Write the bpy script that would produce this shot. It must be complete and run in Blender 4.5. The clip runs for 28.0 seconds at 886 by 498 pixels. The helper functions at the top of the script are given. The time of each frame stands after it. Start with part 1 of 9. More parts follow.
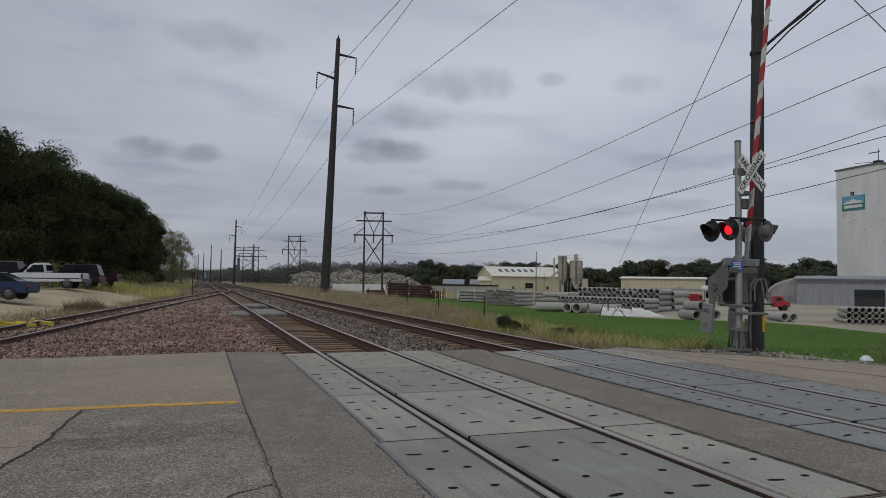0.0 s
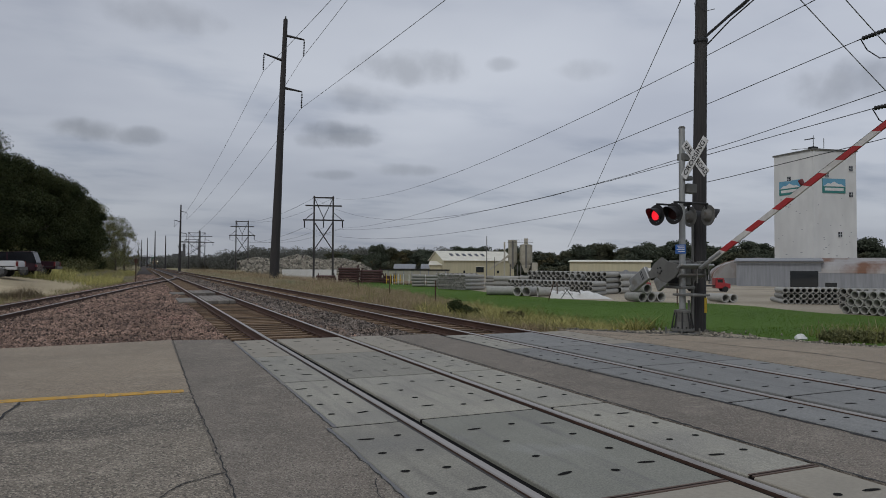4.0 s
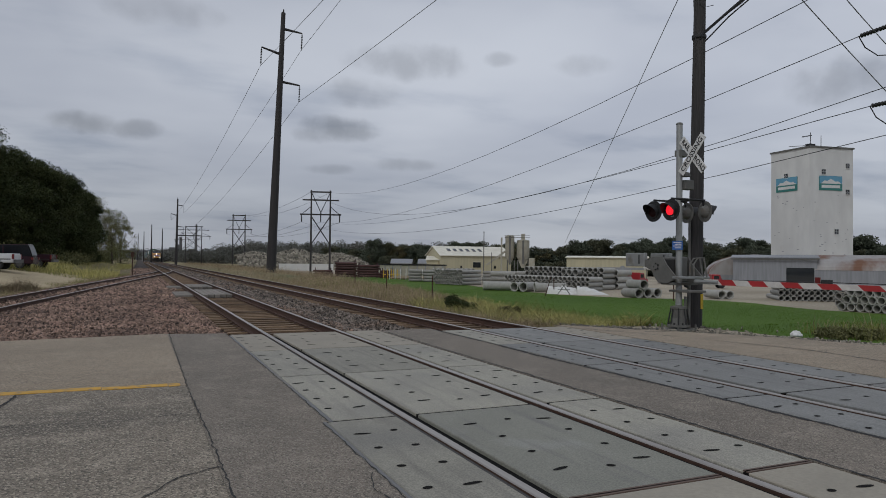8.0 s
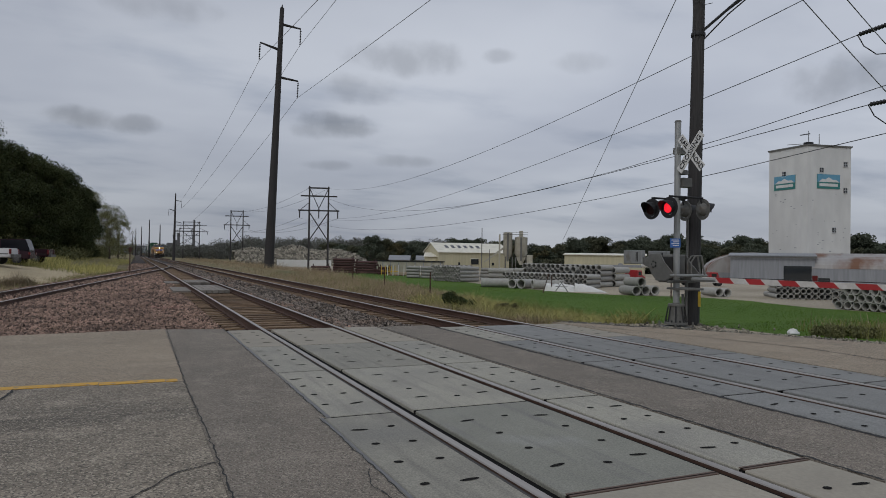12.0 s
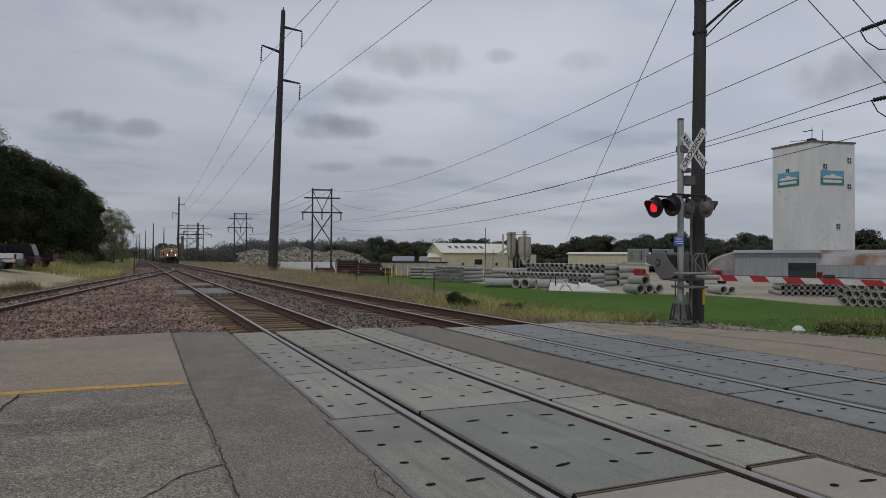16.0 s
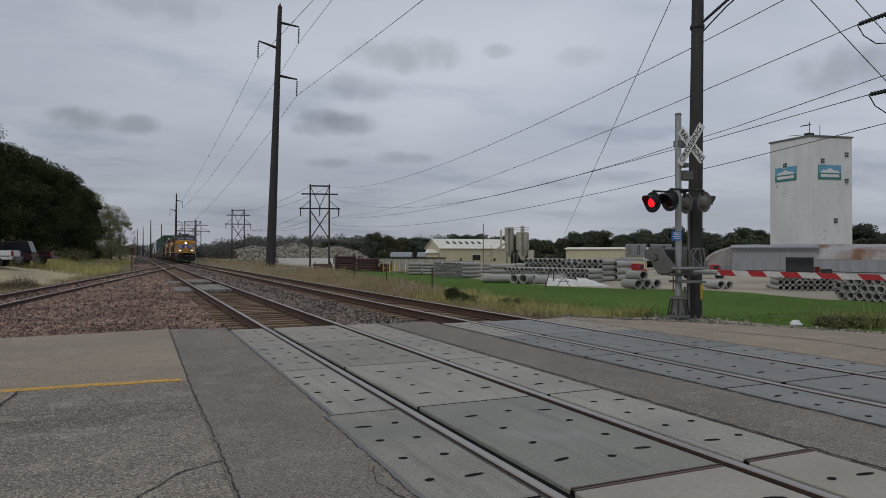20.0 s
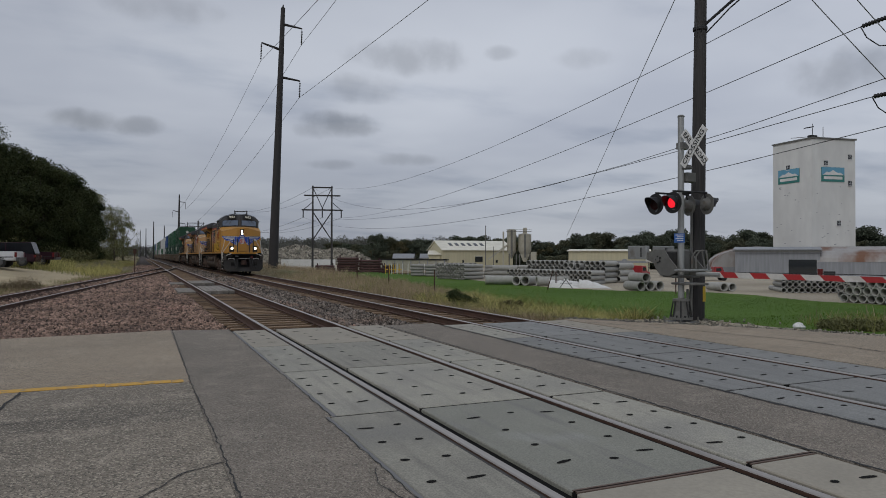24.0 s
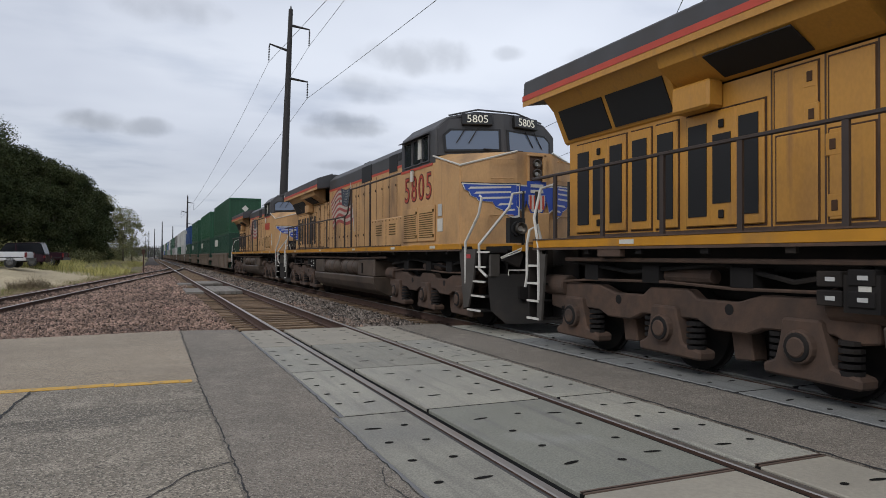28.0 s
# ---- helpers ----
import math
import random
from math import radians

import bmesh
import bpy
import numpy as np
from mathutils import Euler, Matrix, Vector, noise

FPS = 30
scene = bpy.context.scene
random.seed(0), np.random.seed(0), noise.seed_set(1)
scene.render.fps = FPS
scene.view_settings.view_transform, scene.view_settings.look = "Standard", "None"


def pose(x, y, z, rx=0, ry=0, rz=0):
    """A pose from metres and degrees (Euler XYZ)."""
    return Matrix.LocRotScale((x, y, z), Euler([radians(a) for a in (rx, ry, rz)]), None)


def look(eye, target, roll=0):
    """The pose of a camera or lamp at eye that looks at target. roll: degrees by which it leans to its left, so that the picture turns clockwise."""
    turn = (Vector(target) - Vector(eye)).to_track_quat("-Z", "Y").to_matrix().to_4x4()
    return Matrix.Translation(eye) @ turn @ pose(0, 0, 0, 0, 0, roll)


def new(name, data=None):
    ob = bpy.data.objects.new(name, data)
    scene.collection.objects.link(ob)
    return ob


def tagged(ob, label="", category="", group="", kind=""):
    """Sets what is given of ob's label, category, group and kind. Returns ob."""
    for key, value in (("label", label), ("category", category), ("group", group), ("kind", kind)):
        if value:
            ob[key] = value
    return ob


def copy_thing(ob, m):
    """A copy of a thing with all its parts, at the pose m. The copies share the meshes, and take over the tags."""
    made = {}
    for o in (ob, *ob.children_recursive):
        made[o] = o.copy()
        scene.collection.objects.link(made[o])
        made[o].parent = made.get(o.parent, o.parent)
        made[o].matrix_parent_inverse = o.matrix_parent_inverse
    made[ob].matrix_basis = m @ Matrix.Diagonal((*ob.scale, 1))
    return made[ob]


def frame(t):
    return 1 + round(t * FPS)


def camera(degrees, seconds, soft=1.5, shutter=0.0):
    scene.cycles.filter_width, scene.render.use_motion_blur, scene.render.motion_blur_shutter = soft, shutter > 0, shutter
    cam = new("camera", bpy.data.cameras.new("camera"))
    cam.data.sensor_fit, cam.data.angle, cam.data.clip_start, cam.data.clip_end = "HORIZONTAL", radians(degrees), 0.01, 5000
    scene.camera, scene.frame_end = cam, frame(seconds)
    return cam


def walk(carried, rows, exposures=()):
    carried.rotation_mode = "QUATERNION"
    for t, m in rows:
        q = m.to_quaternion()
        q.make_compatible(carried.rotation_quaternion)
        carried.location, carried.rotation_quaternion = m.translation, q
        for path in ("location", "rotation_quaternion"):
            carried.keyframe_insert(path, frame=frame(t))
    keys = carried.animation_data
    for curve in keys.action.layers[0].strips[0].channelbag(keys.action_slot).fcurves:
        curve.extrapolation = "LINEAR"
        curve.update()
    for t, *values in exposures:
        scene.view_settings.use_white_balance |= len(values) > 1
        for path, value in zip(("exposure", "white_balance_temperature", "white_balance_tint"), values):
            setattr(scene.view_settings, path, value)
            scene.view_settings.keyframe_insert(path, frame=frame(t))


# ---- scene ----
EYE = Vector((-2.326, 0.0, 1.459))


def aim(yaw, pitch, roll):
    """The pose of the hand-held camera: degrees to the right of the tracks, up, and its lean."""
    a, b = radians(yaw), radians(pitch)
    way = Vector((math.sin(a) * math.cos(b), math.cos(a) * math.cos(b), math.sin(b)))
    return look(EYE, EYE + way, roll)


cam = camera(65.9, 28.0, soft=0.9, shutter=0.0)
walk(cam, [
    (0, aim(19.67, 2.68, 0.73)),
    (0.5, aim(20.28, 2.19, 0.36)),
    (1, aim(20.66, 1.71, 0.24)),
    (1.5, aim(21.22, 1.67, -0.08)),
    (2, aim(21.72, 1.74, 0.05)),
    (2.5, aim(22.08, 1.82, 0.26)),
    (3, aim(23.28, 1.55, 0.42)),
    (3.5, aim(23.77, 1.58, 0.34)),
    (5.5, aim(23.59, 0.76, 0.13)),
    (6, aim(23.61, 0.78, 0.06)),
    (6.5, aim(23.60, 0.80, 0.05)),
    (7, aim(23.69, 1.07, 0.37)),
    (7.5, aim(23.86, 1.49, 0.51)),
    (8, aim(24.03, 1.02, 0.59)),
    (8.5, aim(24.39, 1.18, 0.76)),
    (9, aim(24.47, 1.64, 0.60)),
    (9.5, aim(24.49, 1.60, 0.89)),
    (10, aim(23.98, 1.76, 0.87)),
    (10.5, aim(23.91, 0.95, 0.90)),
    (11, aim(23.87, 0.94, 0.93)),
    (11.5, aim(24.10, 0.87, 0.94)),
    (12, aim(24.20, 0.74, 0.84)),
    (12.5, aim(24.02, 0.60, 0.67)),
    (14.5, aim(24.05, 0.95, 0.23)),
    (15, aim(24.09, 0.95, 0.22)),
    (15.5, aim(24.07, 0.87, 0.33)),
    (16, aim(23.91, 0.78, 0.24)),
    (16.5, aim(23.91, 0.64, 0.20)),
    (17, aim(23.86, 0.62, 0.29)),
    (17.5, aim(23.79, 0.53, 0.27)),
    (18, aim(23.94, 0.45, 0.16)),
    (18.5, aim(23.97, 0.44, 0.14)),
    (19, aim(23.95, 0.43, 0.18)),
    (19.5, aim(23.90, 0.35, 0.18)),
    (20, aim(24.08, 0.42, 0.04)),
    (20.5, aim(24.08, 0.33, -0.03)),
    (21, aim(24.11, 0.32, -0.05)),
    (21.5, aim(24.12, 0.51, -0.31)),
    (23.5, aim(23.89, 0.53, 0.08)),
    (24, aim(23.88, 0.56, 0.14)),
    (24.5, aim(23.75, 0.49, 0.13)),
    (25, aim(23.66, 0.41, 0.14)),
    (25.5, aim(23.49, 0.40, 0.18)),
    (26, aim(23.44, 0.43, 0.12)),
    (26.5, aim(23.27, 0.32, 0.19)),
    (27, aim(23.19, 0.36, 0.23)),
    (27.5, aim(23.20, 0.55, 0.10)),
    (28, aim(23.27, 0.61, 0.17)),
], exposures=[(0, 0.0), (26.0, 0.0), (26.8, 0.30), (27.4, 0.48), (28.0, 0.58)])

# ---- sky and sun: a closed grey overcast ----
SUN_UP, SUN_TURN = 42.0, 238.0
world = bpy.data.worlds.new("overcast_sky")
scene.world = world
world.use_nodes = True


def build_sky():
    t = world.node_tree
    n, l = t.nodes, t.links
    n.clear()
    out = n.new("ShaderNodeOutputWorld")
    mix = n.new("ShaderNodeMixShader")
    clear = n.new("ShaderNodeBackground")
    cover = n.new("ShaderNodeBackground")
    sky = n.new("ShaderNodeTexSky")
    sky.sky_type, sky.sun_disc = "NISHITA", False
    sky.sun_elevation, sky.sun_rotation = radians(SUN_UP), radians(SUN_TURN)
    clear.inputs["Strength"].default_value = 0.08
    l.new(sky.outputs[0], clear.inputs["Color"])
    co = n.new("ShaderNodeTexCoord")
    sep = n.new("ShaderNodeSeparateXYZ")
    l.new(co.outputs["Generated"], sep.inputs[0])
    # the cloud layer lies on a flat deck high above: x/z and y/z
    up = n.new("ShaderNodeMath")
    up.operation = "MAXIMUM"
    up.inputs[1].default_value = 0.03
    l.new(sep.outputs["Z"], up.inputs[0])
    lift = n.new("ShaderNodeMath")
    lift.operation = "ADD"
    lift.inputs[1].default_value = 0.12
    l.new(up.outputs[0], lift.inputs[0])
    flat = n.new("ShaderNodeCombineXYZ")
    for i, axis in enumerate("XY"):
        d = n.new("ShaderNodeMath")
        d.operation = "DIVIDE"
        l.new(sep.outputs[axis], d.inputs[0])
        l.new(lift.outputs[0], d.inputs[1])
        l.new(d.outputs[0], flat.inputs[i])

    def cloud(scale, detail, lo, hi, c0, c1, shift, stretch=(1, 1, 1)):
        m = n.new("ShaderNodeMapping")
        m.inputs["Location"].default_value = shift
        m.inputs["Scale"].default_value = stretch
        l.new(flat.outputs[0], m.inputs[0])
        z = n.new("ShaderNodeTexNoise")
        z.inputs["Scale"].default_value, z.inputs["Detail"].default_value = scale, detail
        z.inputs["Roughness"].default_value = 0.5
        l.new(m.outputs[0], z.inputs["Vector"])
        r = n.new("ShaderNodeValToRGB")
        r.color_ramp.interpolation = "EASE"
        r.color_ramp.elements[0].position, r.color_ramp.elements[0].color = lo, (*c0, 1)
        r.color_ramp.elements[1].position, r.color_ramp.elements[1].color = hi, (*c1, 1)
        l.new(z.outputs["Fac"], r.inputs[0])
        return r.outputs[0]

    broad = cloud(0.55, 4, 0.3, 0.7, (0.43, 0.463, 0.545), (0.578, 0.614, 0.688), (3.1, 0.4, 0))
    puffs = cloud(1.6, 6, 0.5, 0.78, (1, 1, 1), (0.70, 0.73, 0.78), (1.7, 5.2, 0), (0.7, 1.0, 1))

    def dot(vec):
        d = n.new("ShaderNodeVectorMath")
        d.operation = "DOT_PRODUCT"
        d.inputs[1].default_value = vec
        l.new(co.outputs["Generated"], d.inputs[0])
        return d.outputs["Value"]

    def calc(kind, a, b):
        x = n.new("ShaderNodeMath")
        x.operation = kind
        for i, s in enumerate((a, b)):
            if isinstance(s, (int, float)):
                x.inputs[i].default_value = s
            else:
                l.new(s, x.inputs[i])
        return x.outputs[0]

    ragged = n.new("ShaderNodeTexNoise")
    ragged.inputs["Scale"].default_value, ragged.inputs["Detail"].default_value = 26.0, 5.0
    l.new(co.outputs["Generated"], ragged.inputs["Vector"])
    tatter = calc("MULTIPLY", calc("SUBTRACT", ragged.outputs["Fac"], 0.5), 2.6)
    # lone darker scraps of cloud: way, half width and half height as tangents, depth
    shade = None
    for way, w, h, deep in (((0.2584, 0.9477, 0.1872), 0.055, 0.017, 0.38), ((0.2283, 0.9572, 0.1781), 0.035, 0.012, 0.28), ((0.345, 0.8958, 0.2801), 0.085, 0.024, 0.26), ((0.2854, 0.9287, 0.2368), 0.05, 0.022, 0.2),
                            ((-0.0651, 0.9826, 0.174), 0.04, 0.014, 0.36), ((-0.0091, 0.9854, 0.17), 0.034, 0.012, 0.3), ((0.4598, 0.8412, 0.2845), 0.022, 0.010, 0.2), ((0.3536, 0.925, 0.1391), 0.05, 0.009, 0.22),
                            ((0.2538, 0.9585, 0.13), 0.04, 0.007, 0.2), ((0.5574, 0.7837, 0.274), 0.04, 0.014, 0.16), ((0.7975, 0.5584, 0.2286), 0.07, 0.03, 0.28), ((0.025, 0.9465, 0.3217), 0.08, 0.02, 0.2)):
        d = Vector(way).normalized()
        r = d.cross(Vector((0, 0, 1))).normalized()
        u = r.cross(d)
        a, b = calc("DIVIDE", dot(r), w), calc("DIVIDE", dot(u), h)
        q = calc("ADD", calc("ADD", calc("MULTIPLY", a, a), calc("MULTIPLY", b, b)), calc("MULTIPLY", calc("SUBTRACT", 1.0, dot(d)), 60.0))
        f = calc("ADD", calc("SUBTRACT", 1.0, q), tatter)
        ramp = n.new("ShaderNodeMapRange")
        ramp.interpolation_type = "SMOOTHSTEP"
        ramp.inputs[1].default_value, ramp.inputs[2].default_value = -0.6, 1.3
        ramp.inputs[3].default_value, ramp.inputs[4].default_value = 0.0, deep
        l.new(f, ramp.inputs[0])
        shade = ramp.outputs[0] if shade is None else calc("MAXIMUM", shade, ramp.outputs[0])
    # the deck is thicker towards the west
    west = n.new("ShaderNodeMapRange")
    west.inputs[1].default_value, west.inputs[2].default_value, west.inputs[3].default_value, west.inputs[4].default_value = -0.3, 0.6, 0.83, 1.0
    l.new(sep.outputs["X"], west.inputs[0])
    # and looks darker low down, where one sees through more of it
    low = n.new("ShaderNodeMapRange")
    low.interpolation_type = "SMOOTHSTEP"
    low.inputs[1].default_value, low.inputs[2].default_value, low.inputs[3].default_value, low.inputs[4].default_value = 0.0, 0.24, 0.76, 1.0
    l.new(sep.outputs["Z"], low.inputs[0])
    light = calc("MULTIPLY", calc("MULTIPLY", west.outputs[0], low.outputs[0]), calc("SUBTRACT", 1.0, shade))
    both = n.new("ShaderNodeMix")
    both.data_type, both.blend_type = "RGBA", "MULTIPLY"
    both.inputs["Factor"].default_value = 1.0
    l.new(broad, both.inputs[6])
    l.new(puffs, both.inputs[7])
    l.new(both.outputs[2], cover.inputs["Color"])
    l.new(light, cover.inputs["Strength"])
    mix.inputs[0].default_value = 0.94
    l.new(clear.outputs[0], mix.inputs[1])
    l.new(cover.outputs[0], mix.inputs[2])
    l.new(mix.outputs[0], out.inputs[0])


build_sky()
sun = new("sun", bpy.data.lights.new("sun", "SUN"))
sun.data.energy, sun.data.angle, sun.data.color = 0.75, radians(25), (1.0, 0.97, 0.93)
sun.matrix_basis = look((0, 0, 60), Vector((0, 0, 60)) - Vector((math.sin(radians(SUN_TURN)), math.cos(radians(SUN_TURN)), math.tan(radians(SUN_UP)))))

# ---- builders ----


class Shape:
    """Collects points and faces of one mesh."""

    def __init__(self):
        self.v, self.f, self.m = [], [], []

    def add(self, vs, fs, mi=0):
        k = len(self.v)
        self.v += [tuple(p) for p in vs]
        self.f += [tuple(k + i for i in f) for f in fs]
        self.m += [mi] * len(fs)
        return self

    def box(self, x0, x1, y0, y1, z0, z1, mi=0, turn=None):
        vs = [Vector((x, y, z)) for x in (x0, x1) for y in (y0, y1) for z in (z0, z1)]
        if turn is not None:
            vs = [turn @ p for p in vs]
        return self.add(vs, [(0, 1, 3, 2), (4, 6, 7, 5), (0, 4, 5, 1), (2, 3, 7, 6), (0, 2, 6, 4), (1, 5, 7, 3)], mi)

    def block(self, c, s, mi=0, turn=None):
        return self.box(c[0] - s[0] / 2, c[0] + s[0] / 2, c[1] - s[1] / 2, c[1] + s[1] / 2, c[2] - s[2] / 2, c[2] + s[2] / 2, mi, turn)

    def prism(self, poly, axis, a, b, mi=0):
        """A polygon of two coordinates, drawn out along an axis (0, 1 or 2) from a to b."""
        def at(p, h):
            q = list(p)
            q.insert(axis, h)
            return q
        n = len(poly)
        vs = [at(p, a) for p in poly] + [at(p, b) for p in poly]
        fs = [tuple(range(n))[::-1], tuple(range(n, 2 * n))]
        fs += [(i, (i + 1) % n, n + (i + 1) % n, n + i) for i in range(n)]
        return self.add(vs, fs, mi)

    def rod(self, p, q, r0, r1=None, n=8, mi=0, caps=True):
        p, q = Vector(p), Vector(q)
        r1 = r0 if r1 is None else r1
        w = (q - p).normalized()
        u = w.orthogonal().normalized()
        s = w.cross(u)
        ring = [(math.cos(2 * math.pi * i / n), math.sin(2 * math.pi * i / n)) for i in range(n)]
        vs = [p + r0 * (c * u + d * s) for c, d in ring] + [q + r1 * (c * u + d * s) for c, d in ring]
        fs = [(i, (i + 1) % n, n + (i + 1) % n, n + i) for i in range(n)]
        if caps:
            fs += [tuple(range(n))[::-1], tuple(range(n, 2 * n))]
        return self.add(vs, fs, mi)

    def path(self, pts, r, n=6, mi=0):
        """One tube through all the points."""
        pts = [Vector(p) for p in pts]
        vs, fs, u = [], [], None
        for i, p in enumerate(pts):
            w = (pts[min(i + 1, len(pts) - 1)] - pts[max(i - 1, 0)]).normalized()
            u = w.orthogonal().normalized() if u is None else (u - w * u.dot(w)).normalized()
            s = w.cross(u)
            vs += [p + r * (math.cos(2 * math.pi * k / n) * u + math.sin(2 * math.pi * k / n) * s) for k in range(n)]
        for i in range(len(pts) - 1):
            for k in range(n):
                e = (k + 1) % n
                fs.append((i * n + k, i * n + e, (i + 1) * n + e, (i + 1) * n + k))
        fs += [tuple(range(n))[::-1], tuple(range(len(vs) - n, len(vs)))]
        return self.add(vs, fs, mi)

    def lathe(self, prof, c, axis=2, n=20, mi=0):
        """A profile of (radius, height) turned about an axis through c."""
        vs, fs = [], []
        k = len(prof)
        for i in range(n):
            a = 2 * math.pi * i / n
            for r, h in prof:
                p = [r * math.cos(a), r * math.sin(a)]
                p.insert(axis, h)
                vs.append(Vector(p) + Vector(c))
        for i in range(n):
            j = (i + 1) % n
            for e in range(k - 1):
                fs.append((i * k + e, j * k + e, j * k + e + 1, i * k + e + 1))
        return self.add(vs, fs, mi)

    def mesh(self, name, bevel=0.0, smooth=False, segments=1):
        me = bpy.data.meshes.new(name)
        me.from_pydata(self.v, [], self.f)
        if any(self.m):
            me.polygons.foreach_set("material_index", self.m)
        bm = bmesh.new()
        bm.from_mesh(me)
        bmesh.ops.recalc_face_normals(bm, faces=bm.faces)
        if bevel:
            es = [e for e in bm.edges if len(e.link_faces) == 2 and e.calc_face_angle(0) > 0.5]
            bmesh.ops.bevel(bm, geom=es, offset=bevel, segments=segments, affect="EDGES", clamp_overlap=True)
        if smooth:
            for f in bm.faces:
                f.smooth = True
            for e in bm.edges:
                if len(e.link_faces) == 2 and e.calc_face_angle(0) > 0.7:
                    e.smooth = False
        bm.to_mesh(me)
        bm.free()
        return me


def dressed(me, material):
    for m in material if isinstance(material, (list, tuple)) else [material]:
        me.materials.append(m)
    return me


def part(name, shape, material, parent=None, label="", bevel=0.0, smooth=False, segments=1):
    """Links a shape, or a mesh, as one object under a thing or under a part."""
    me = shape.mesh(name, bevel, smooth, segments) if isinstance(shape, Shape) else shape
    if not me.materials:
        dressed(me, material)
    ob = new(name, me)
    ob.parent = parent
    return tagged(ob, label) if label else ob


def thing(name, label, category, group="", at=None, kind=""):
    ob = new(name)
    ob.empty_display_size = 0.2
    if at is not None:
        ob.matrix_basis = at
    return tagged(ob, label, category, group, kind)


def solo(name, shape, material, label, category, group="", kind="", at=None, bevel=0.0, smooth=False):
    """A thing of one mesh."""
    ob = part(name, shape, material, None, "", bevel, smooth)
    if at is not None:
        ob.matrix_basis = at
    return tagged(ob, label, category, group, kind)


def fast_mesh(name, verts, faces):
    """A mesh from arrays of triangles or quads."""
    me = bpy.data.meshes.new(name)
    nv, nf, k = len(verts), len(faces), faces.shape[1]
    me.vertices.add(nv)
    me.vertices.foreach_set("co", np.ascontiguousarray(verts, dtype=np.float32).ravel())
    me.loops.add(nf * k)
    me.loops.foreach_set("vertex_index", np.ascontiguousarray(faces, dtype=np.int32).ravel())
    me.polygons.add(nf)
    me.polygons.foreach_set("loop_start", np.arange(0, nf * k, k, dtype=np.int32))
    me.update(calc_edges=True)
    return me


def lettering(body, size, depth=0.004, swell=0.0):
    """A mesh of a word in the built-in font, in the x-y plane, centred."""
    cu = bpy.data.curves.new("word", "FONT")
    cu.body, cu.size, cu.extrude, cu.align_x, cu.align_y = body, size, depth, "CENTER", "CENTER"
    cu.resolution_u = 3
    cu.offset = swell
    ob = bpy.data.objects.new("word", cu)
    me = bpy.data.meshes.new_from_object(ob)
    bpy.data.objects.remove(ob)
    return me


def facing(at, right, up):
    """The pose of a flat thing at a place whose x goes right and y up."""
    r, u = Vector(right).normalized(), Vector(up).normalized()
    return Matrix.Translation(at) @ Matrix((r, u, r.cross(u))).transposed().to_4x4()


def word(name, body, size, material, parent, at, right, up, wide=1.0, label="", swell=0.0):
    ob = part(name, dressed(lettering(body, size, 0.004, swell), material), material, parent, label)
    ob.matrix_basis = facing(at, right, up) @ Matrix.Diagonal((wide, 1, 1, 1))
    return ob

# ---- materials ----


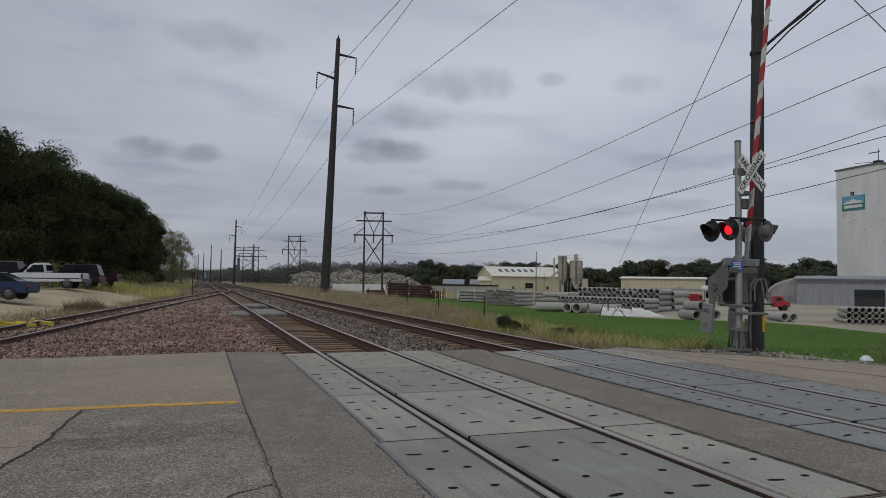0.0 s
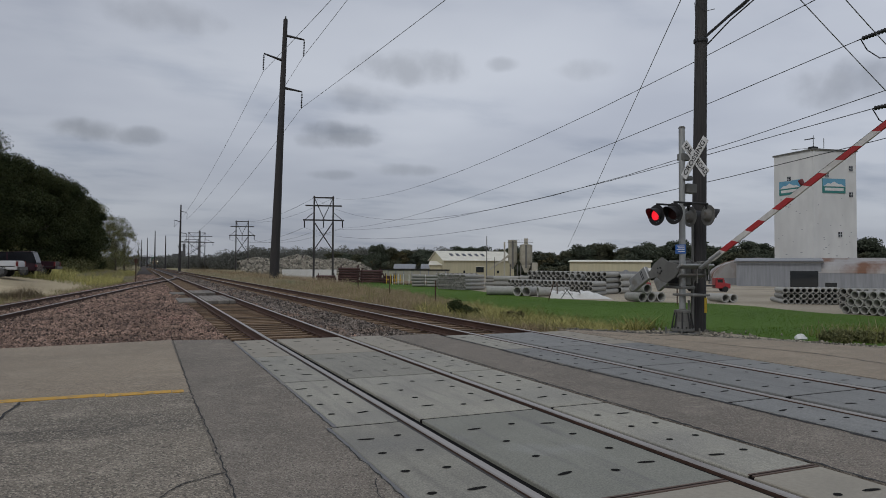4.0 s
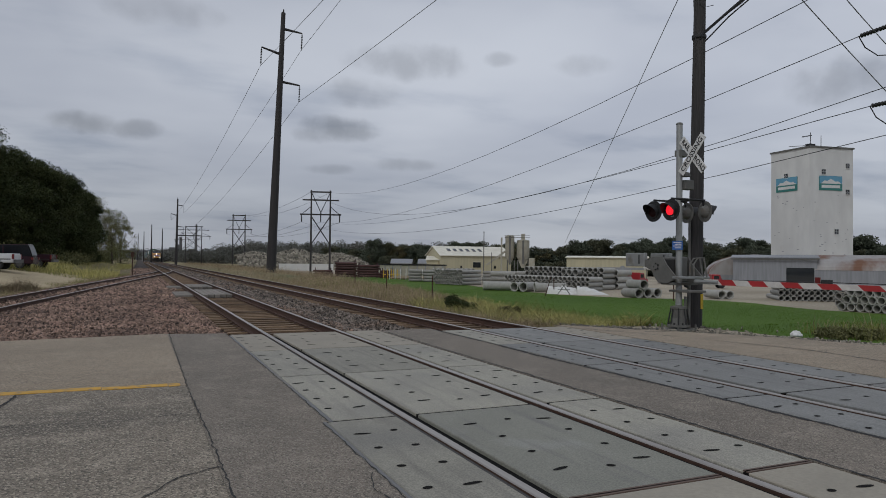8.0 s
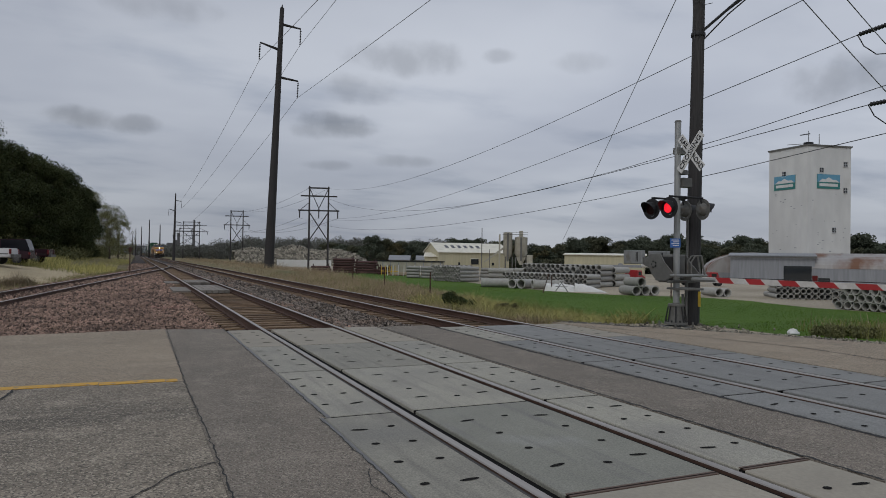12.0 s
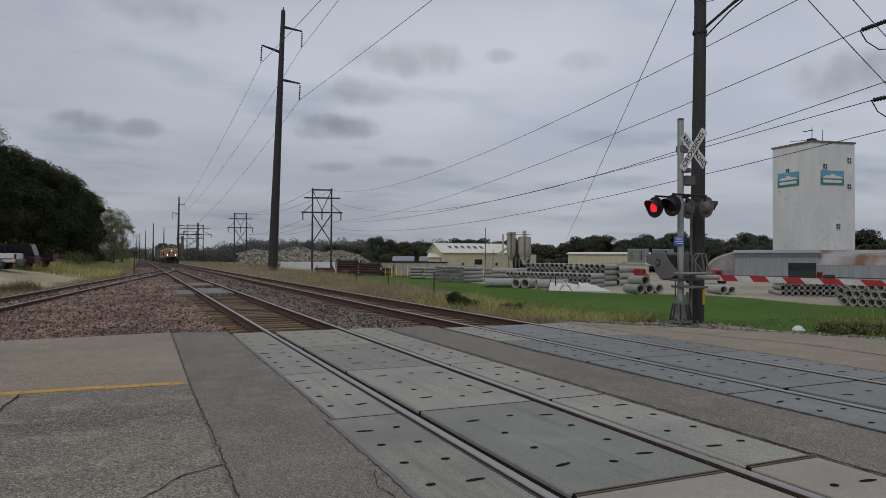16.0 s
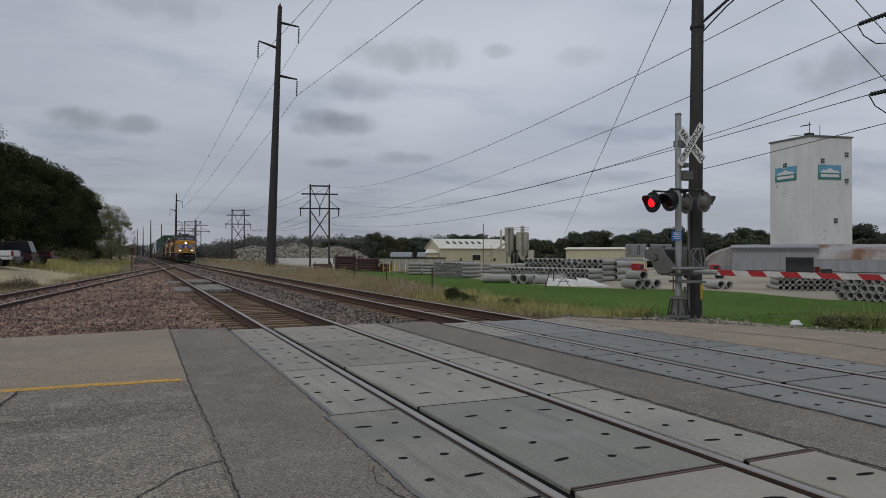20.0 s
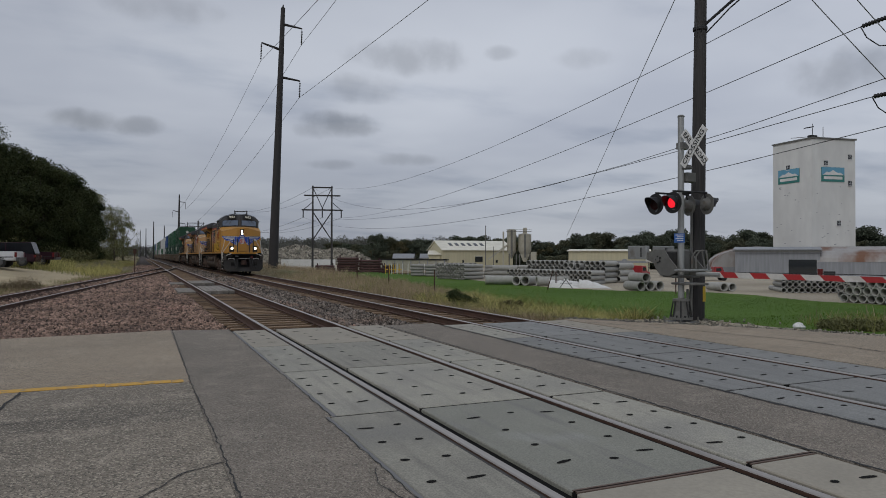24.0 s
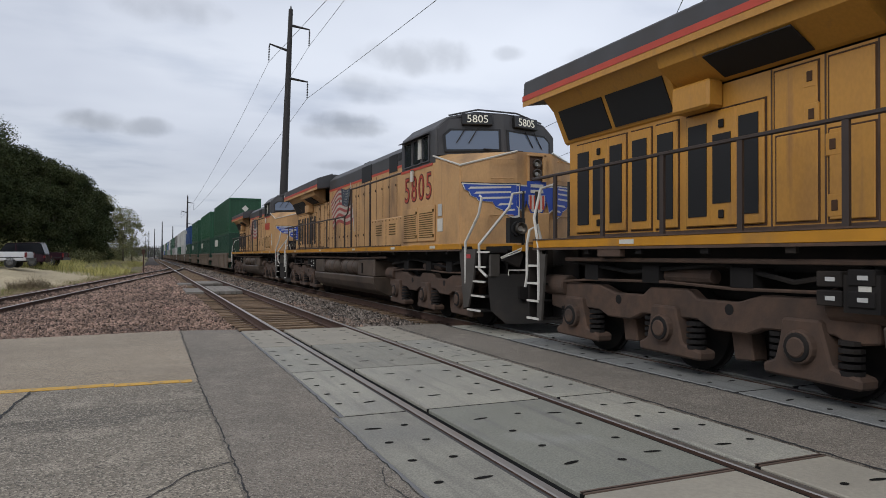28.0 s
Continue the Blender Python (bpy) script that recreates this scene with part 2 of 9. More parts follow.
def surface(name, color, rough=0.7, metal=0.0, second=None, grain=8.0, stain=0.7, amount=0.35, bump=0.0, bump_scale=40.0,
            dirt=None, dirt_at=(0.55, 0.75), dirt_scale=1.2, by_piece=0.0, stretch=(1, 1, 1), glow=0.0, spec=0.5, island=False, crisp=0.15, speck=None, band=None):
    """Colour with grain and stains at two scales, dirt in patches, relief and a shift from piece to piece."""
    m = bpy.data.materials.new(name)
    m.use_nodes = True
    n, l = m.node_tree.nodes, m.node_tree.links
    b = n["Principled BSDF"]
    b.inputs["Roughness"].default_value, b.inputs["Metallic"].default_value = rough, metal
    b.inputs["Specular IOR Level"].default_value = spec
    co = n.new("ShaderNodeTexCoord")
    mp = n.new("ShaderNodeMapping")
    mp.inputs["Scale"].default_value = stretch
    l.new(co.outputs["Object"], mp.inputs[0])
    where = mp.outputs[0]
    if by_piece and not island:
        info = n.new("ShaderNodeObjectInfo")
        off = n.new("ShaderNodeVectorMath")
        off.operation = "ADD"
        sc = n.new("ShaderNodeMath")
        sc.operation = "MULTIPLY"
        sc.inputs[1].default_value = 37.0
        l.new(info.outputs["Random"], sc.inputs[0])
        l.new(where, off.inputs[0])
        l.new(sc.outputs[0], off.inputs[1])
        where = off.outputs[0]
    second = second or tuple(c * 0.6 for c in color)

    def noisy(scale, detail, lo, hi):
        z = n.new("ShaderNodeTexNoise")
        z.inputs["Scale"].default_value, z.inputs["Detail"].default_value = scale, detail
        l.new(where, z.inputs["Vector"])
        r = n.new("ShaderNodeMapRange")
        r.inputs[1].default_value, r.inputs[2].default_value = lo, hi
        l.new(z.outputs["Fac"], r.inputs[0])
        return r.outputs[0]

    def blend(fac, a, c, kind="MIX"):
        x = n.new("ShaderNodeMix")
        x.data_type, x.blend_type = "RGBA", kind
        if isinstance(fac, float):
            x.inputs[0].default_value = fac
        else:
            l.new(fac, x.inputs[0])
        for i, s in ((6, a), (7, c)):
            if isinstance(s, tuple):
                x.inputs[i].default_value = (*s, 1)
            else:
                l.new(s, x.inputs[i])
        return x.outputs[2]

    def times(s, k):
        x = n.new("ShaderNodeMath")
        x.operation = "MULTIPLY"
        x.inputs[1].default_value = k
        l.new(s, x.inputs[0])
        return x.outputs[0]

    col = blend(times(noisy(grain, 5, 0.5 - crisp, 0.5 + crisp), amount), color, second)
    col = blend(times(noisy(stain, 4, 0.4, 0.7), amount), col, second)
    if dirt:
        col = blend(noisy(dirt_scale, 6, *dirt_at), col, dirt)
    if band:
        ms = n.new("ShaderNodeMapping")
        ms.inputs["Scale"].default_value = band[0]
        l.new(where, ms.inputs[0])
        keep, where = where, ms.outputs[0]
        col = blend(noisy(1.0, 5, band[2], band[3]), col, band[1])
        where = keep
    if by_piece:
        if island:
            info = n.new("ShaderNodeNewGeometry")
            rnd = info.outputs["Random Per Island"]
        else:
            rnd = info.outputs["Random"]
        r = n.new("ShaderNodeMapRange")
        r.inputs[3].default_value, r.inputs[4].default_value = 1 - by_piece, 1 + by_piece
        l.new(rnd, r.inputs[0])
        g = n.new("ShaderNodeCombineColor")
        for i in range(3):
            l.new(r.outputs[0], g.inputs[i])
        col = blend(1.0, col, g.outputs[0], "MULTIPLY")
    if speck:
        r = n.new("ShaderNodeMapRange")
        r.inputs[3].default_value, r.inputs[4].default_value = 1 - speck[1], 1 + speck[1]
        l.new(noisy(speck[0], 2, 0.4, 0.6), r.inputs[0])
        g = n.new("ShaderNodeCombineColor")
        for i in range(3):
            l.new(r.outputs[0], g.inputs[i])
        col = blend(1.0, col, g.outputs[0], "MULTIPLY")
    l.new(col, b.inputs["Base Color"])
    if bump:
        z = n.new("ShaderNodeTexNoise")
        z.inputs["Scale"].default_value, z.inputs["Detail"].default_value = bump_scale, 4
        l.new(where, z.inputs["Vector"])
        h = n.new("ShaderNodeBump")
        h.inputs["Strength"].default_value, h.inputs["Distance"].default_value = 1.0, bump
        l.new(z.outputs["Fac"], h.inputs["Height"])
        l.new(h.outputs[0], b.inputs["Normal"])
    if glow:
        b.inputs["Emission Color"].default_value = (*color, 1)
        b.inputs["Emission Strength"].default_value = glow
    return m


def glassy(name, color, rough=0.05):
    m = bpy.data.materials.new(name)
    m.use_nodes = True
    b = m.node_tree.nodes["Principled BSDF"]
    b.inputs["Base Color"].default_value = (*color, 1)
    b.inputs["Roughness"].default_value = rough
    b.inputs["Specular IOR Level"].default_value = 0.8
    return m


S = surface


def paving(name, base, dark, pale, stone=80.0, stain=0.5, streak=(0.9, 0.35, 1), deep=0.6):
    """Worn paving: single stones of the mix laid bare, patches, wheel streaks and oil."""
    m = bpy.data.materials.new(name)
    m.use_nodes = True
    n, l = m.node_tree.nodes, m.node_tree.links
    b = n["Principled BSDF"]
    b.inputs["Roughness"].default_value = 0.88
    co = n.new("ShaderNodeTexCoord")

    def blot(scale, detail, lo, hi, stretch=None, rough=0.55):
        src = co.outputs["Object"]
        if stretch:
            q = n.new("ShaderNodeMapping")
            q.inputs["Scale"].default_value = stretch
            l.new(src, q.inputs[0])
            src = q.outputs[0]
        z = n.new("ShaderNodeTexNoise")
        z.inputs["Scale"].default_value, z.inputs["Detail"].default_value, z.inputs["Roughness"].default_value = scale, detail, rough
        l.new(src, z.inputs["Vector"])
        r = n.new("ShaderNodeMapRange")
        r.inputs[1].default_value, r.inputs[2].default_value = lo, hi
        l.new(z.outputs["Fac"], r.inputs[0])
        return r.outputs[0]

    def mix(f, a, c, kind="MIX", k=1.0):
        x = n.new("ShaderNodeMix")
        x.data_type, x.blend_type = "RGBA", kind
        if k != 1.0:
            w = n.new("ShaderNodeMath")
            w.operation = "MULTIPLY"
            w.inputs[1].default_value = k
            l.new(f, w.inputs[0])
            f = w.outputs[0]
        l.new(f, x.inputs[0])
        for i, v in ((6, a), (7, c)):
            if isinstance(v, tuple):
                x.inputs[i].default_value = (*v, 1)
            else:
                l.new(v, x.inputs[i])
        return x.outputs[2]

    col = mix(blot(stain, 6, 0.35, 0.68), base, dark, k=0.75)
    col = mix(blot(1.0, 5, 0.5, 0.72, streak), col, dark, k=deep)
    col = mix(blot(2.3, 5, 0.52, 0.72), col, pale, k=0.35)
    cells = n.new("ShaderNodeTexVoronoi")
    cells.inputs["Scale"].default_value = stone
    l.new(co.outputs["Object"], cells.inputs["Vector"])
    tone = n.new("ShaderNodeSeparateColor")
    l.new(cells.outputs["Color"], tone.inputs[0])
    for src, a, c, v, k in (("Red", 0.66, 0.86, pale, 0.62), ("Green", 0.62, 0.85, tuple(0.45 * e for e in dark), 0.7)):
        r = n.new("ShaderNodeMapRange")
        r.inputs[1].default_value, r.inputs[2].default_value = a, c
        l.new(tone.outputs[src], r.inputs[0])
        col = mix(r.outputs[0], col, v, k=k)
    # small black pits and spots of oil
    col = mix(blot(9.0, 3, 0.66, 0.74), col, tuple(0.4 * e for e in dark), k=0.6)
    l.new(col, b.inputs["Base Color"])
    h = n.new("ShaderNodeBump")
    h.inputs["Strength"].default_value, h.inputs["Distance"].default_value = 0.9, 0.006
    l.new(cells.outputs["Distance"], h.inputs["Height"])
    l.new(h.outputs[0], b.inputs["Normal"])
    return m


ASPHALT = paving("asphalt", (0.218, 0.187, 0.151), (0.132, 0.115, 0.094), (0.40, 0.355, 0.29), 100, 0.45)
COARSE = paving("coarse_worn_asphalt", (0.25, 0.214, 0.166), (0.098, 0.086, 0.069), (0.50, 0.44, 0.35), 80, 0.35, (0.22, 1.0, 1), 0.9)
OLD_CONCRETE = paving("worn_road_concrete", (0.345, 0.28, 0.203), (0.195, 0.161, 0.12), (0.48, 0.41, 0.315), 85, 0.3, (0.25, 1.1, 1), 0.6)
PANEL = S("crossing_panel_concrete", (0.31, 0.297, 0.245), 0.8, spec=0.5, speck=(70, 0.16), second=(0.19, 0.185, 0.16), grain=30, stain=1.5, amount=0.4, bump=0.002, bump_scale=90, dirt=(0.20, 0.195, 0.175), dirt_at=(0.5, 0.85), dirt_scale=0.8, by_piece=0.16, band=((9, 0.7, 1), (0.20, 0.19, 0.165), 0.5, 0.75))
PANEL_BLUE = S("blue_grey_crossing_panel", (0.218, 0.22, 0.208), 0.75, spec=0.5, speck=(70, 0.16), second=(0.14, 0.143, 0.14), grain=30, stain=1.5, amount=0.4, bump=0.002, bump_scale=90, dirt=(0.22, 0.22, 0.21), dirt_at=(0.55, 0.9), dirt_scale=0.7, by_piece=0.12, band=((9, 0.7, 1), (0.15, 0.15, 0.145), 0.5, 0.75))
PANEL_TAN = S("tan_dusted_panel", (0.34, 0.31, 0.25), 0.8, second=(0.24, 0.22, 0.18), grain=30, stain=1.5, amount=0.5, bump=0.003, bump_scale=90, by_piece=0.08)
STEEL_EDGE = S("rusty_angle_iron", (0.16, 0.11, 0.085), 0.7, 0.3, grain=20, amount=0.5)
PANEL_SLATE = S("greenish_grey_panel", (0.238, 0.238, 0.198), 0.75, speck=(70, 0.14), second=(0.155, 0.155, 0.13), grain=30, stain=1.5, amount=0.4, bump=0.002, bump_scale=90, dirt=(0.30, 0.30, 0.275), dirt_at=(0.55, 0.8), dirt_scale=1.2, band=((8, 0.6, 1), (0.17, 0.165, 0.15), 0.52, 0.75))
RUBBER_GREY = S("worn_grey_rubber", (0.175, 0.176, 0.178), 0.75, second=(0.12, 0.12, 0.122), grain=10, amount=0.5, stretch=(6, 0.4, 6), dirt=(0.2, 0.18, 0.15), dirt_at=(0.55, 0.8), dirt_scale=1.0)
RUBBER_WORN = S("dark_worn_rubber", (0.085, 0.082, 0.08), 0.85, second=(0.045, 0.043, 0.042), grain=10, amount=0.6, stretch=(8, 0.4, 8), spec=0.15)
RUBBER = S("black_rubber", (0.012, 0.012, 0.012), 0.9, grain=20, spec=0.08)
# near black that paints the shade in seams and recesses
HOLE = S("dark_hole_shade", (0.013, 0.012, 0.011), 0.9, grain=30, spec=0.1)
YELLOW_LINE = S("yellow_road_paint", (0.62, 0.34, 0.03), 0.7, second=(0.42, 0.25, 0.05), grain=40, amount=0.5, dirt=(0.2, 0.17, 0.12), dirt_at=(0.52, 0.7), dirt_scale=12)
CRACK = S("tar_crack", (0.03, 0.03, 0.03), 0.9)
RAIL_TOP = S("worn_rail_steel", (0.40, 0.365, 0.33), 0.38, 0.85, grain=3, amount=0.25, stretch=(40, 0.5, 40))
RAIL_RUST = S("rusty_rail_web", (0.085, 0.043, 0.028), 0.9, 0.0, second=(0.04, 0.022, 0.016), grain=12, amount=0.6)
# creosoted sides, coloured darker to paint the shade between ties
TIE_SIDE = S("shaded_creosoted_tie", (0.035, 0.024, 0.017), 0.95, grain=8, amount=0.5)
TIE_WOOD = S("weathered_tie_wood", (0.235, 0.162, 0.10), 0.95, second=(0.095, 0.06, 0.038), grain=6, amount=0.7, stretch=(1, 12, 12), bump=0.01, bump_scale=12, by_piece=0.35)
# bed far darker than its stones, painting the shade in the gaps between them
BALLAST = S("ballast_bed", (0.06, 0.042, 0.033), 0.95, second=(0.025, 0.019, 0.016), grain=30, stain=0.4, amount=0.8, bump=0.03, bump_scale=28)
STONE_GREY = S("grey_ballast_stone", (0.205, 0.172, 0.145), 0.9, second=(0.08, 0.066, 0.056), grain=0.6, stain=0.25, amount=0.5, dirt=(0.19, 0.13, 0.095), dirt_at=(0.5, 0.7), dirt_scale=0.5, by_piece=0.85, island=True)
STONE = S("ballast_stone", (0.30, 0.20, 0.152), 0.9, second=(0.10, 0.068, 0.054), grain=0.6, stain=0.25, amount=0.6, dirt=(0.38, 0.225, 0.18), dirt_at=(0.62, 0.74), dirt_scale=0.3, by_piece=0.85, island=True)
DIRT = S("dry_grass_soil", (0.27, 0.205, 0.105), 0.95, second=(0.15, 0.13, 0.06), grain=4, stain=0.25, amount=0.8, bump=0.05, bump_scale=10, dirt=(0.095, 0.11, 0.04), dirt_at=(0.5, 0.7), dirt_scale=0.22)
LAWN = S("mown_lawn", (0.088, 0.165, 0.02), 0.9, spec=0.2, second=(0.055, 0.11, 0.012), grain=9, stain=0.12, amount=0.7, bump=0.05, bump_scale=25, dirt=(0.11, 0.17, 0.03), dirt_at=(0.5, 0.8), dirt_scale=0.1)
GRAVEL = S("pale_gravel", (0.46, 0.395, 0.285), 0.95, second=(0.23, 0.205, 0.17), grain=6, stain=0.15, amount=0.7, bump=0.03, bump_scale=30, dirt=(0.27, 0.23, 0.15), dirt_at=(0.55, 0.8), dirt_scale=0.15)
LOT_GRAVEL = S("tan_lot_gravel", (0.52, 0.43, 0.28), 0.95, second=(0.27, 0.225, 0.14), grain=6, stain=0.15, amount=0.7, bump=0.03, bump_scale=30)
FAR_FIELD = S("far_fields", (0.10, 0.11, 0.05), 0.95, second=(0.06, 0.07, 0.035), grain=0.1, stain=0.02, amount=0.8)
DRY_BLADE = S("dry_grass_blade", (0.42, 0.33, 0.215), 0.85, second=(0.215, 0.165, 0.10), grain=0.9, stain=0.25, amount=0.75, dirt=(0.20, 0.20, 0.085), dirt_at=(0.55, 0.7), dirt_scale=0.35, by_piece=0.4, island=True)
GREEN_BLADE = S("green_grass_blade", (0.19, 0.22, 0.055), 0.85, second=(0.16, 0.15, 0.05), grain=3, stain=0.4, amount=0.7, by_piece=0.35, island=True)
LEAF_DARK = S("dark_leaf", (0.026, 0.040, 0.014), 0.85, spec=0.2, second=(0.062, 0.070, 0.026), grain=0.5, stain=0.2, amount=0.8, by_piece=0.3, island=True)
LEAF_OLIVE = S("olive_leaf", (0.115, 0.125, 0.055), 0.85, spec=0.2, second=(0.14, 0.135, 0.06), grain=0.5, stain=0.2, amount=0.8, by_piece=0.4, island=True)
LEAF_RUST = S("turning_leaf", (0.125, 0.108, 0.065), 0.85, spec=0.2, second=(0.075, 0.075, 0.03), grain=0.5, stain=0.2, amount=0.8, by_piece=0.4, island=True)
BARK = S("bark", (0.075, 0.06, 0.048), 0.95, grain=8, amount=0.6, bump=0.03, bump_scale=15)
POLE_WOOD = S("weathered_pole_wood", (0.06, 0.056, 0.054), 0.9, second=(0.028, 0.027, 0.028), grain=3, stain=0.6, amount=0.7, stretch=(12, 12, 0.6), bump=0.012, bump_scale=8)
POLE_STEEL = S("dark_weathering_steel_pole", (0.042, 0.038, 0.038), 0.85, second=(0.026, 0.025, 0.026), grain=3, amount=0.5, stretch=(4, 4, 0.5))
GALV = S("galvanised_steel", (0.36, 0.37, 0.36), 0.5, 0.5, second=(0.24, 0.245, 0.24), grain=6, amount=0.5, dirt=(0.2, 0.17, 0.13), dirt_at=(0.58, 0.8), dirt_scale=3)
GREY_METAL = S("dull_grey_metal", (0.17, 0.17, 0.158), 0.7, 0.2, second=(0.10, 0.098, 0.09), grain=8, amount=0.5, dirt=(0.13, 0.10, 0.075), dirt_at=(0.58, 0.8), dirt_scale=4)
BLACK = S("black_paint", (0.012, 0.012, 0.013), 0.6, grain=10)
# paler than the cable: the haze over far wires is put into the colour
WIRE_PALE = S("pale_wire", (0.17, 0.17, 0.18), 0.7)
WIRE = S("weathered_cable", (0.05, 0.05, 0.055), 0.7)
SIGN_WHITE = S("white_sign_sheet", (0.68, 0.68, 0.66), 0.5, second=(0.5, 0.5, 0.48), grain=6, amount=0.4)
SIGN_BLUE = S("blue_sign", (0.03, 0.13, 0.42), 0.5)
GATE_RED = S("gate_red", (0.40, 0.025, 0.028), 0.5, second=(0.28, 0.03, 0.03), grain=8, amount=0.4)
GATE_WHITE = S("gate_white", (0.62, 0.61, 0.58), 0.55, second=(0.42, 0.40, 0.37), grain=8, amount=0.5)
LENS_DARK = S("dark_red_lens", (0.022, 0.003, 0.003), 0.45, spec=0.2)
LENS_LIT = S("lit_red_lens", (0.85, 0.015, 0.03), 0.3, glow=1.0)
TAG_YELLOW = S("yellow_marker", (0.6, 0.4, 0.03), 0.6)
TOWER_WHITE = S("white_painted_concrete", (0.66, 0.66, 0.64), 0.8, second=(0.54, 0.54, 0.53), grain=0.6, stain=0.15, amount=0.6, stretch=(1, 1, 0.4), dirt=(0.5, 0.48, 0.45), dirt_at=(0.6, 0.85), dirt_scale=0.5, bump=0.01, bump_scale=3)
CREAM = S("cream_wall_panel", (0.50, 0.46, 0.31), 0.7, second=(0.40, 0.37, 0.26), grain=0.8, amount=0.5, stretch=(3, 3, 0.3))
CREAM_ROOF = S("pale_metal_roof", (0.72, 0.70, 0.60), 0.55, second=(0.5, 0.48, 0.4), grain=1, amount=0.4)
GREY_SHEET = S("grey_sheet_metal", (0.29, 0.30, 0.32), 0.6, 0.2, second=(0.20, 0.21, 0.225), grain=1, amount=0.5, stretch=(4, 4, 0.4))
RUST_ROOF = S("rusting_metal_roof", (0.36, 0.35, 0.34), 0.65, 0.2, second=(0.27, 0.25, 0.24), grain=1, amount=0.5, stretch=(1, 1, 0.4), dirt=(0.17, 0.085, 0.05), dirt_at=(0.5, 0.68), dirt_scale=0.3)
PIPE_CONCRETE = S("precast_pipe_concrete", (0.37, 0.365, 0.335), 0.85, second=(0.25, 0.245, 0.225), grain=5, stain=0.6, amount=0.5, bump=0.004, bump_scale=30, by_piece=0.18)
PIPE_DARK = S("dark_iron_fitting", (0.085, 0.04, 0.038), 0.8, grain=3, amount=0.6, by_piece=0.3)
RUBBLE = S("quarry_rubble", (0.27, 0.245, 0.20), 0.95, second=(0.15, 0.14, 0.11), grain=1, amount=0.7, by_piece=0.75, island=True)
SILO_GREY = S("dusty_silo_steel", (0.43, 0.41, 0.34), 0.7, 0.1, second=(0.30, 0.28, 0.22), grain=1.2, amount=0.6)
DARK_GLASS = glassy("dark_window_glass", (0.02, 0.024, 0.028), 0.06)
# blue base colour adds painted sky reflection to the glass
BRIGHT_GLASS = glassy("sky_tinted_windscreen", (0.105, 0.14, 0.205), 0.05)
CAR_GLASS = S("tinted_car_glass", (0.012, 0.013, 0.016), 0.15, spec=0.22)
CAR_WHITE = S("white_car_paint", (0.62, 0.63, 0.64), 0.3, grain=2, amount=0.1)
CAR_SILVER = S("silver_blue_car_paint", (0.20, 0.235, 0.27), 0.3, 0.4, grain=2, amount=0.1)
CAR_BLUE = S("dark_blue_car_paint", (0.02, 0.035, 0.085), 0.25, grain=2, amount=0.2)
CAR_DARK = S("dark_plum_car_paint", (0.03, 0.012, 0.018), 0.25, grain=2, amount=0.2)
CAR_RED = S("red_truck_paint", (0.33, 0.025, 0.03), 0.35, grain=2, amount=0.2)
TYRE = S("tyre_rubber", (0.02, 0.02, 0.02), 0.85)
RIM = S("wheel_rim", (0.11, 0.11, 0.11), 0.45, 0.5)
# distance haze is put into these three paler, greyer leaf colours
HAZED_GREEN = S("hazed_green_leaf", (0.098, 0.116, 0.085), 0.9, spec=0.1, second=(0.065, 0.074, 0.052), grain=0.3, stain=0.1, amount=0.8, by_piece=0.3, island=True)
HAZED_OLIVE = S("hazed_olive_leaf", (0.12, 0.125, 0.085), 0.9, spec=0.1, second=(0.065, 0.068, 0.04), grain=0.3, stain=0.1, amount=0.8, by_piece=0.3, island=True)
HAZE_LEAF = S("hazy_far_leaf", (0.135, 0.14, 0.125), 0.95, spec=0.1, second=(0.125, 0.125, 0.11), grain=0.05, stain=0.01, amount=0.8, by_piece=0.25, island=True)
TAIL_RED = S("tail_lamp", (0.13, 0.008, 0.008), 0.3)
# the train
UP_YELLOW = S("armour_yellow_paint", (0.475, 0.23, 0.037), 0.42, second=(0.41, 0.20, 0.042), grain=1.6, stain=0.4, amount=0.18, stretch=(1, 1, 0.55), dirt=(0.27, 0.135, 0.045), dirt_at=(0.57, 0.9), dirt_scale=1.3, speck=(30, 0.04), bump=0.003, bump_scale=2.5, band=((5, 5, 0.5), (0.24, 0.12, 0.05), 0.62, 0.82))
FADED_YELLOW = S("faded_tan_yellow_paint", (0.51, 0.295, 0.125), 0.55, second=(0.40, 0.228, 0.095), grain=1.6, stain=0.4, amount=0.25, stretch=(1, 1, 0.5), dirt=(0.17, 0.105, 0.06), dirt_at=(0.5, 0.78), dirt_scale=1.2, speck=(30, 0.04), bump=0.004, bump_scale=2.5, band=((5, 5, 0.5), (0.29, 0.17, 0.085), 0.6, 0.84))
FRESH_YELLOW = S("bright_yellow_panel", (0.66, 0.37, 0.018), 0.4, second=(0.52, 0.28, 0.025), grain=3, amount=0.35, dirt=(0.40, 0.22, 0.04), dirt_at=(0.6, 0.85), dirt_scale=2.5)
SILL_YELLOW = S("orange_yellow_sill", (0.53, 0.235, 0.012), 0.45, grain=4, amount=0.4, dirt=(0.25, 0.14, 0.05), dirt_at=(0.55, 0.75), dirt_scale=1.5)
LOCO_GREY = S("loco_roof_grey", (0.062, 0.062, 0.066), 0.6, second=(0.04, 0.038, 0.037), grain=2, amount=0.5, dirt=(0.05, 0.04, 0.035), dirt_at=(0.5, 0.8), dirt_scale=0.8)
STRIPE_RED = S("red_pinstripe", (0.50, 0.06, 0.03), 0.5, grain=3, amount=0.3)
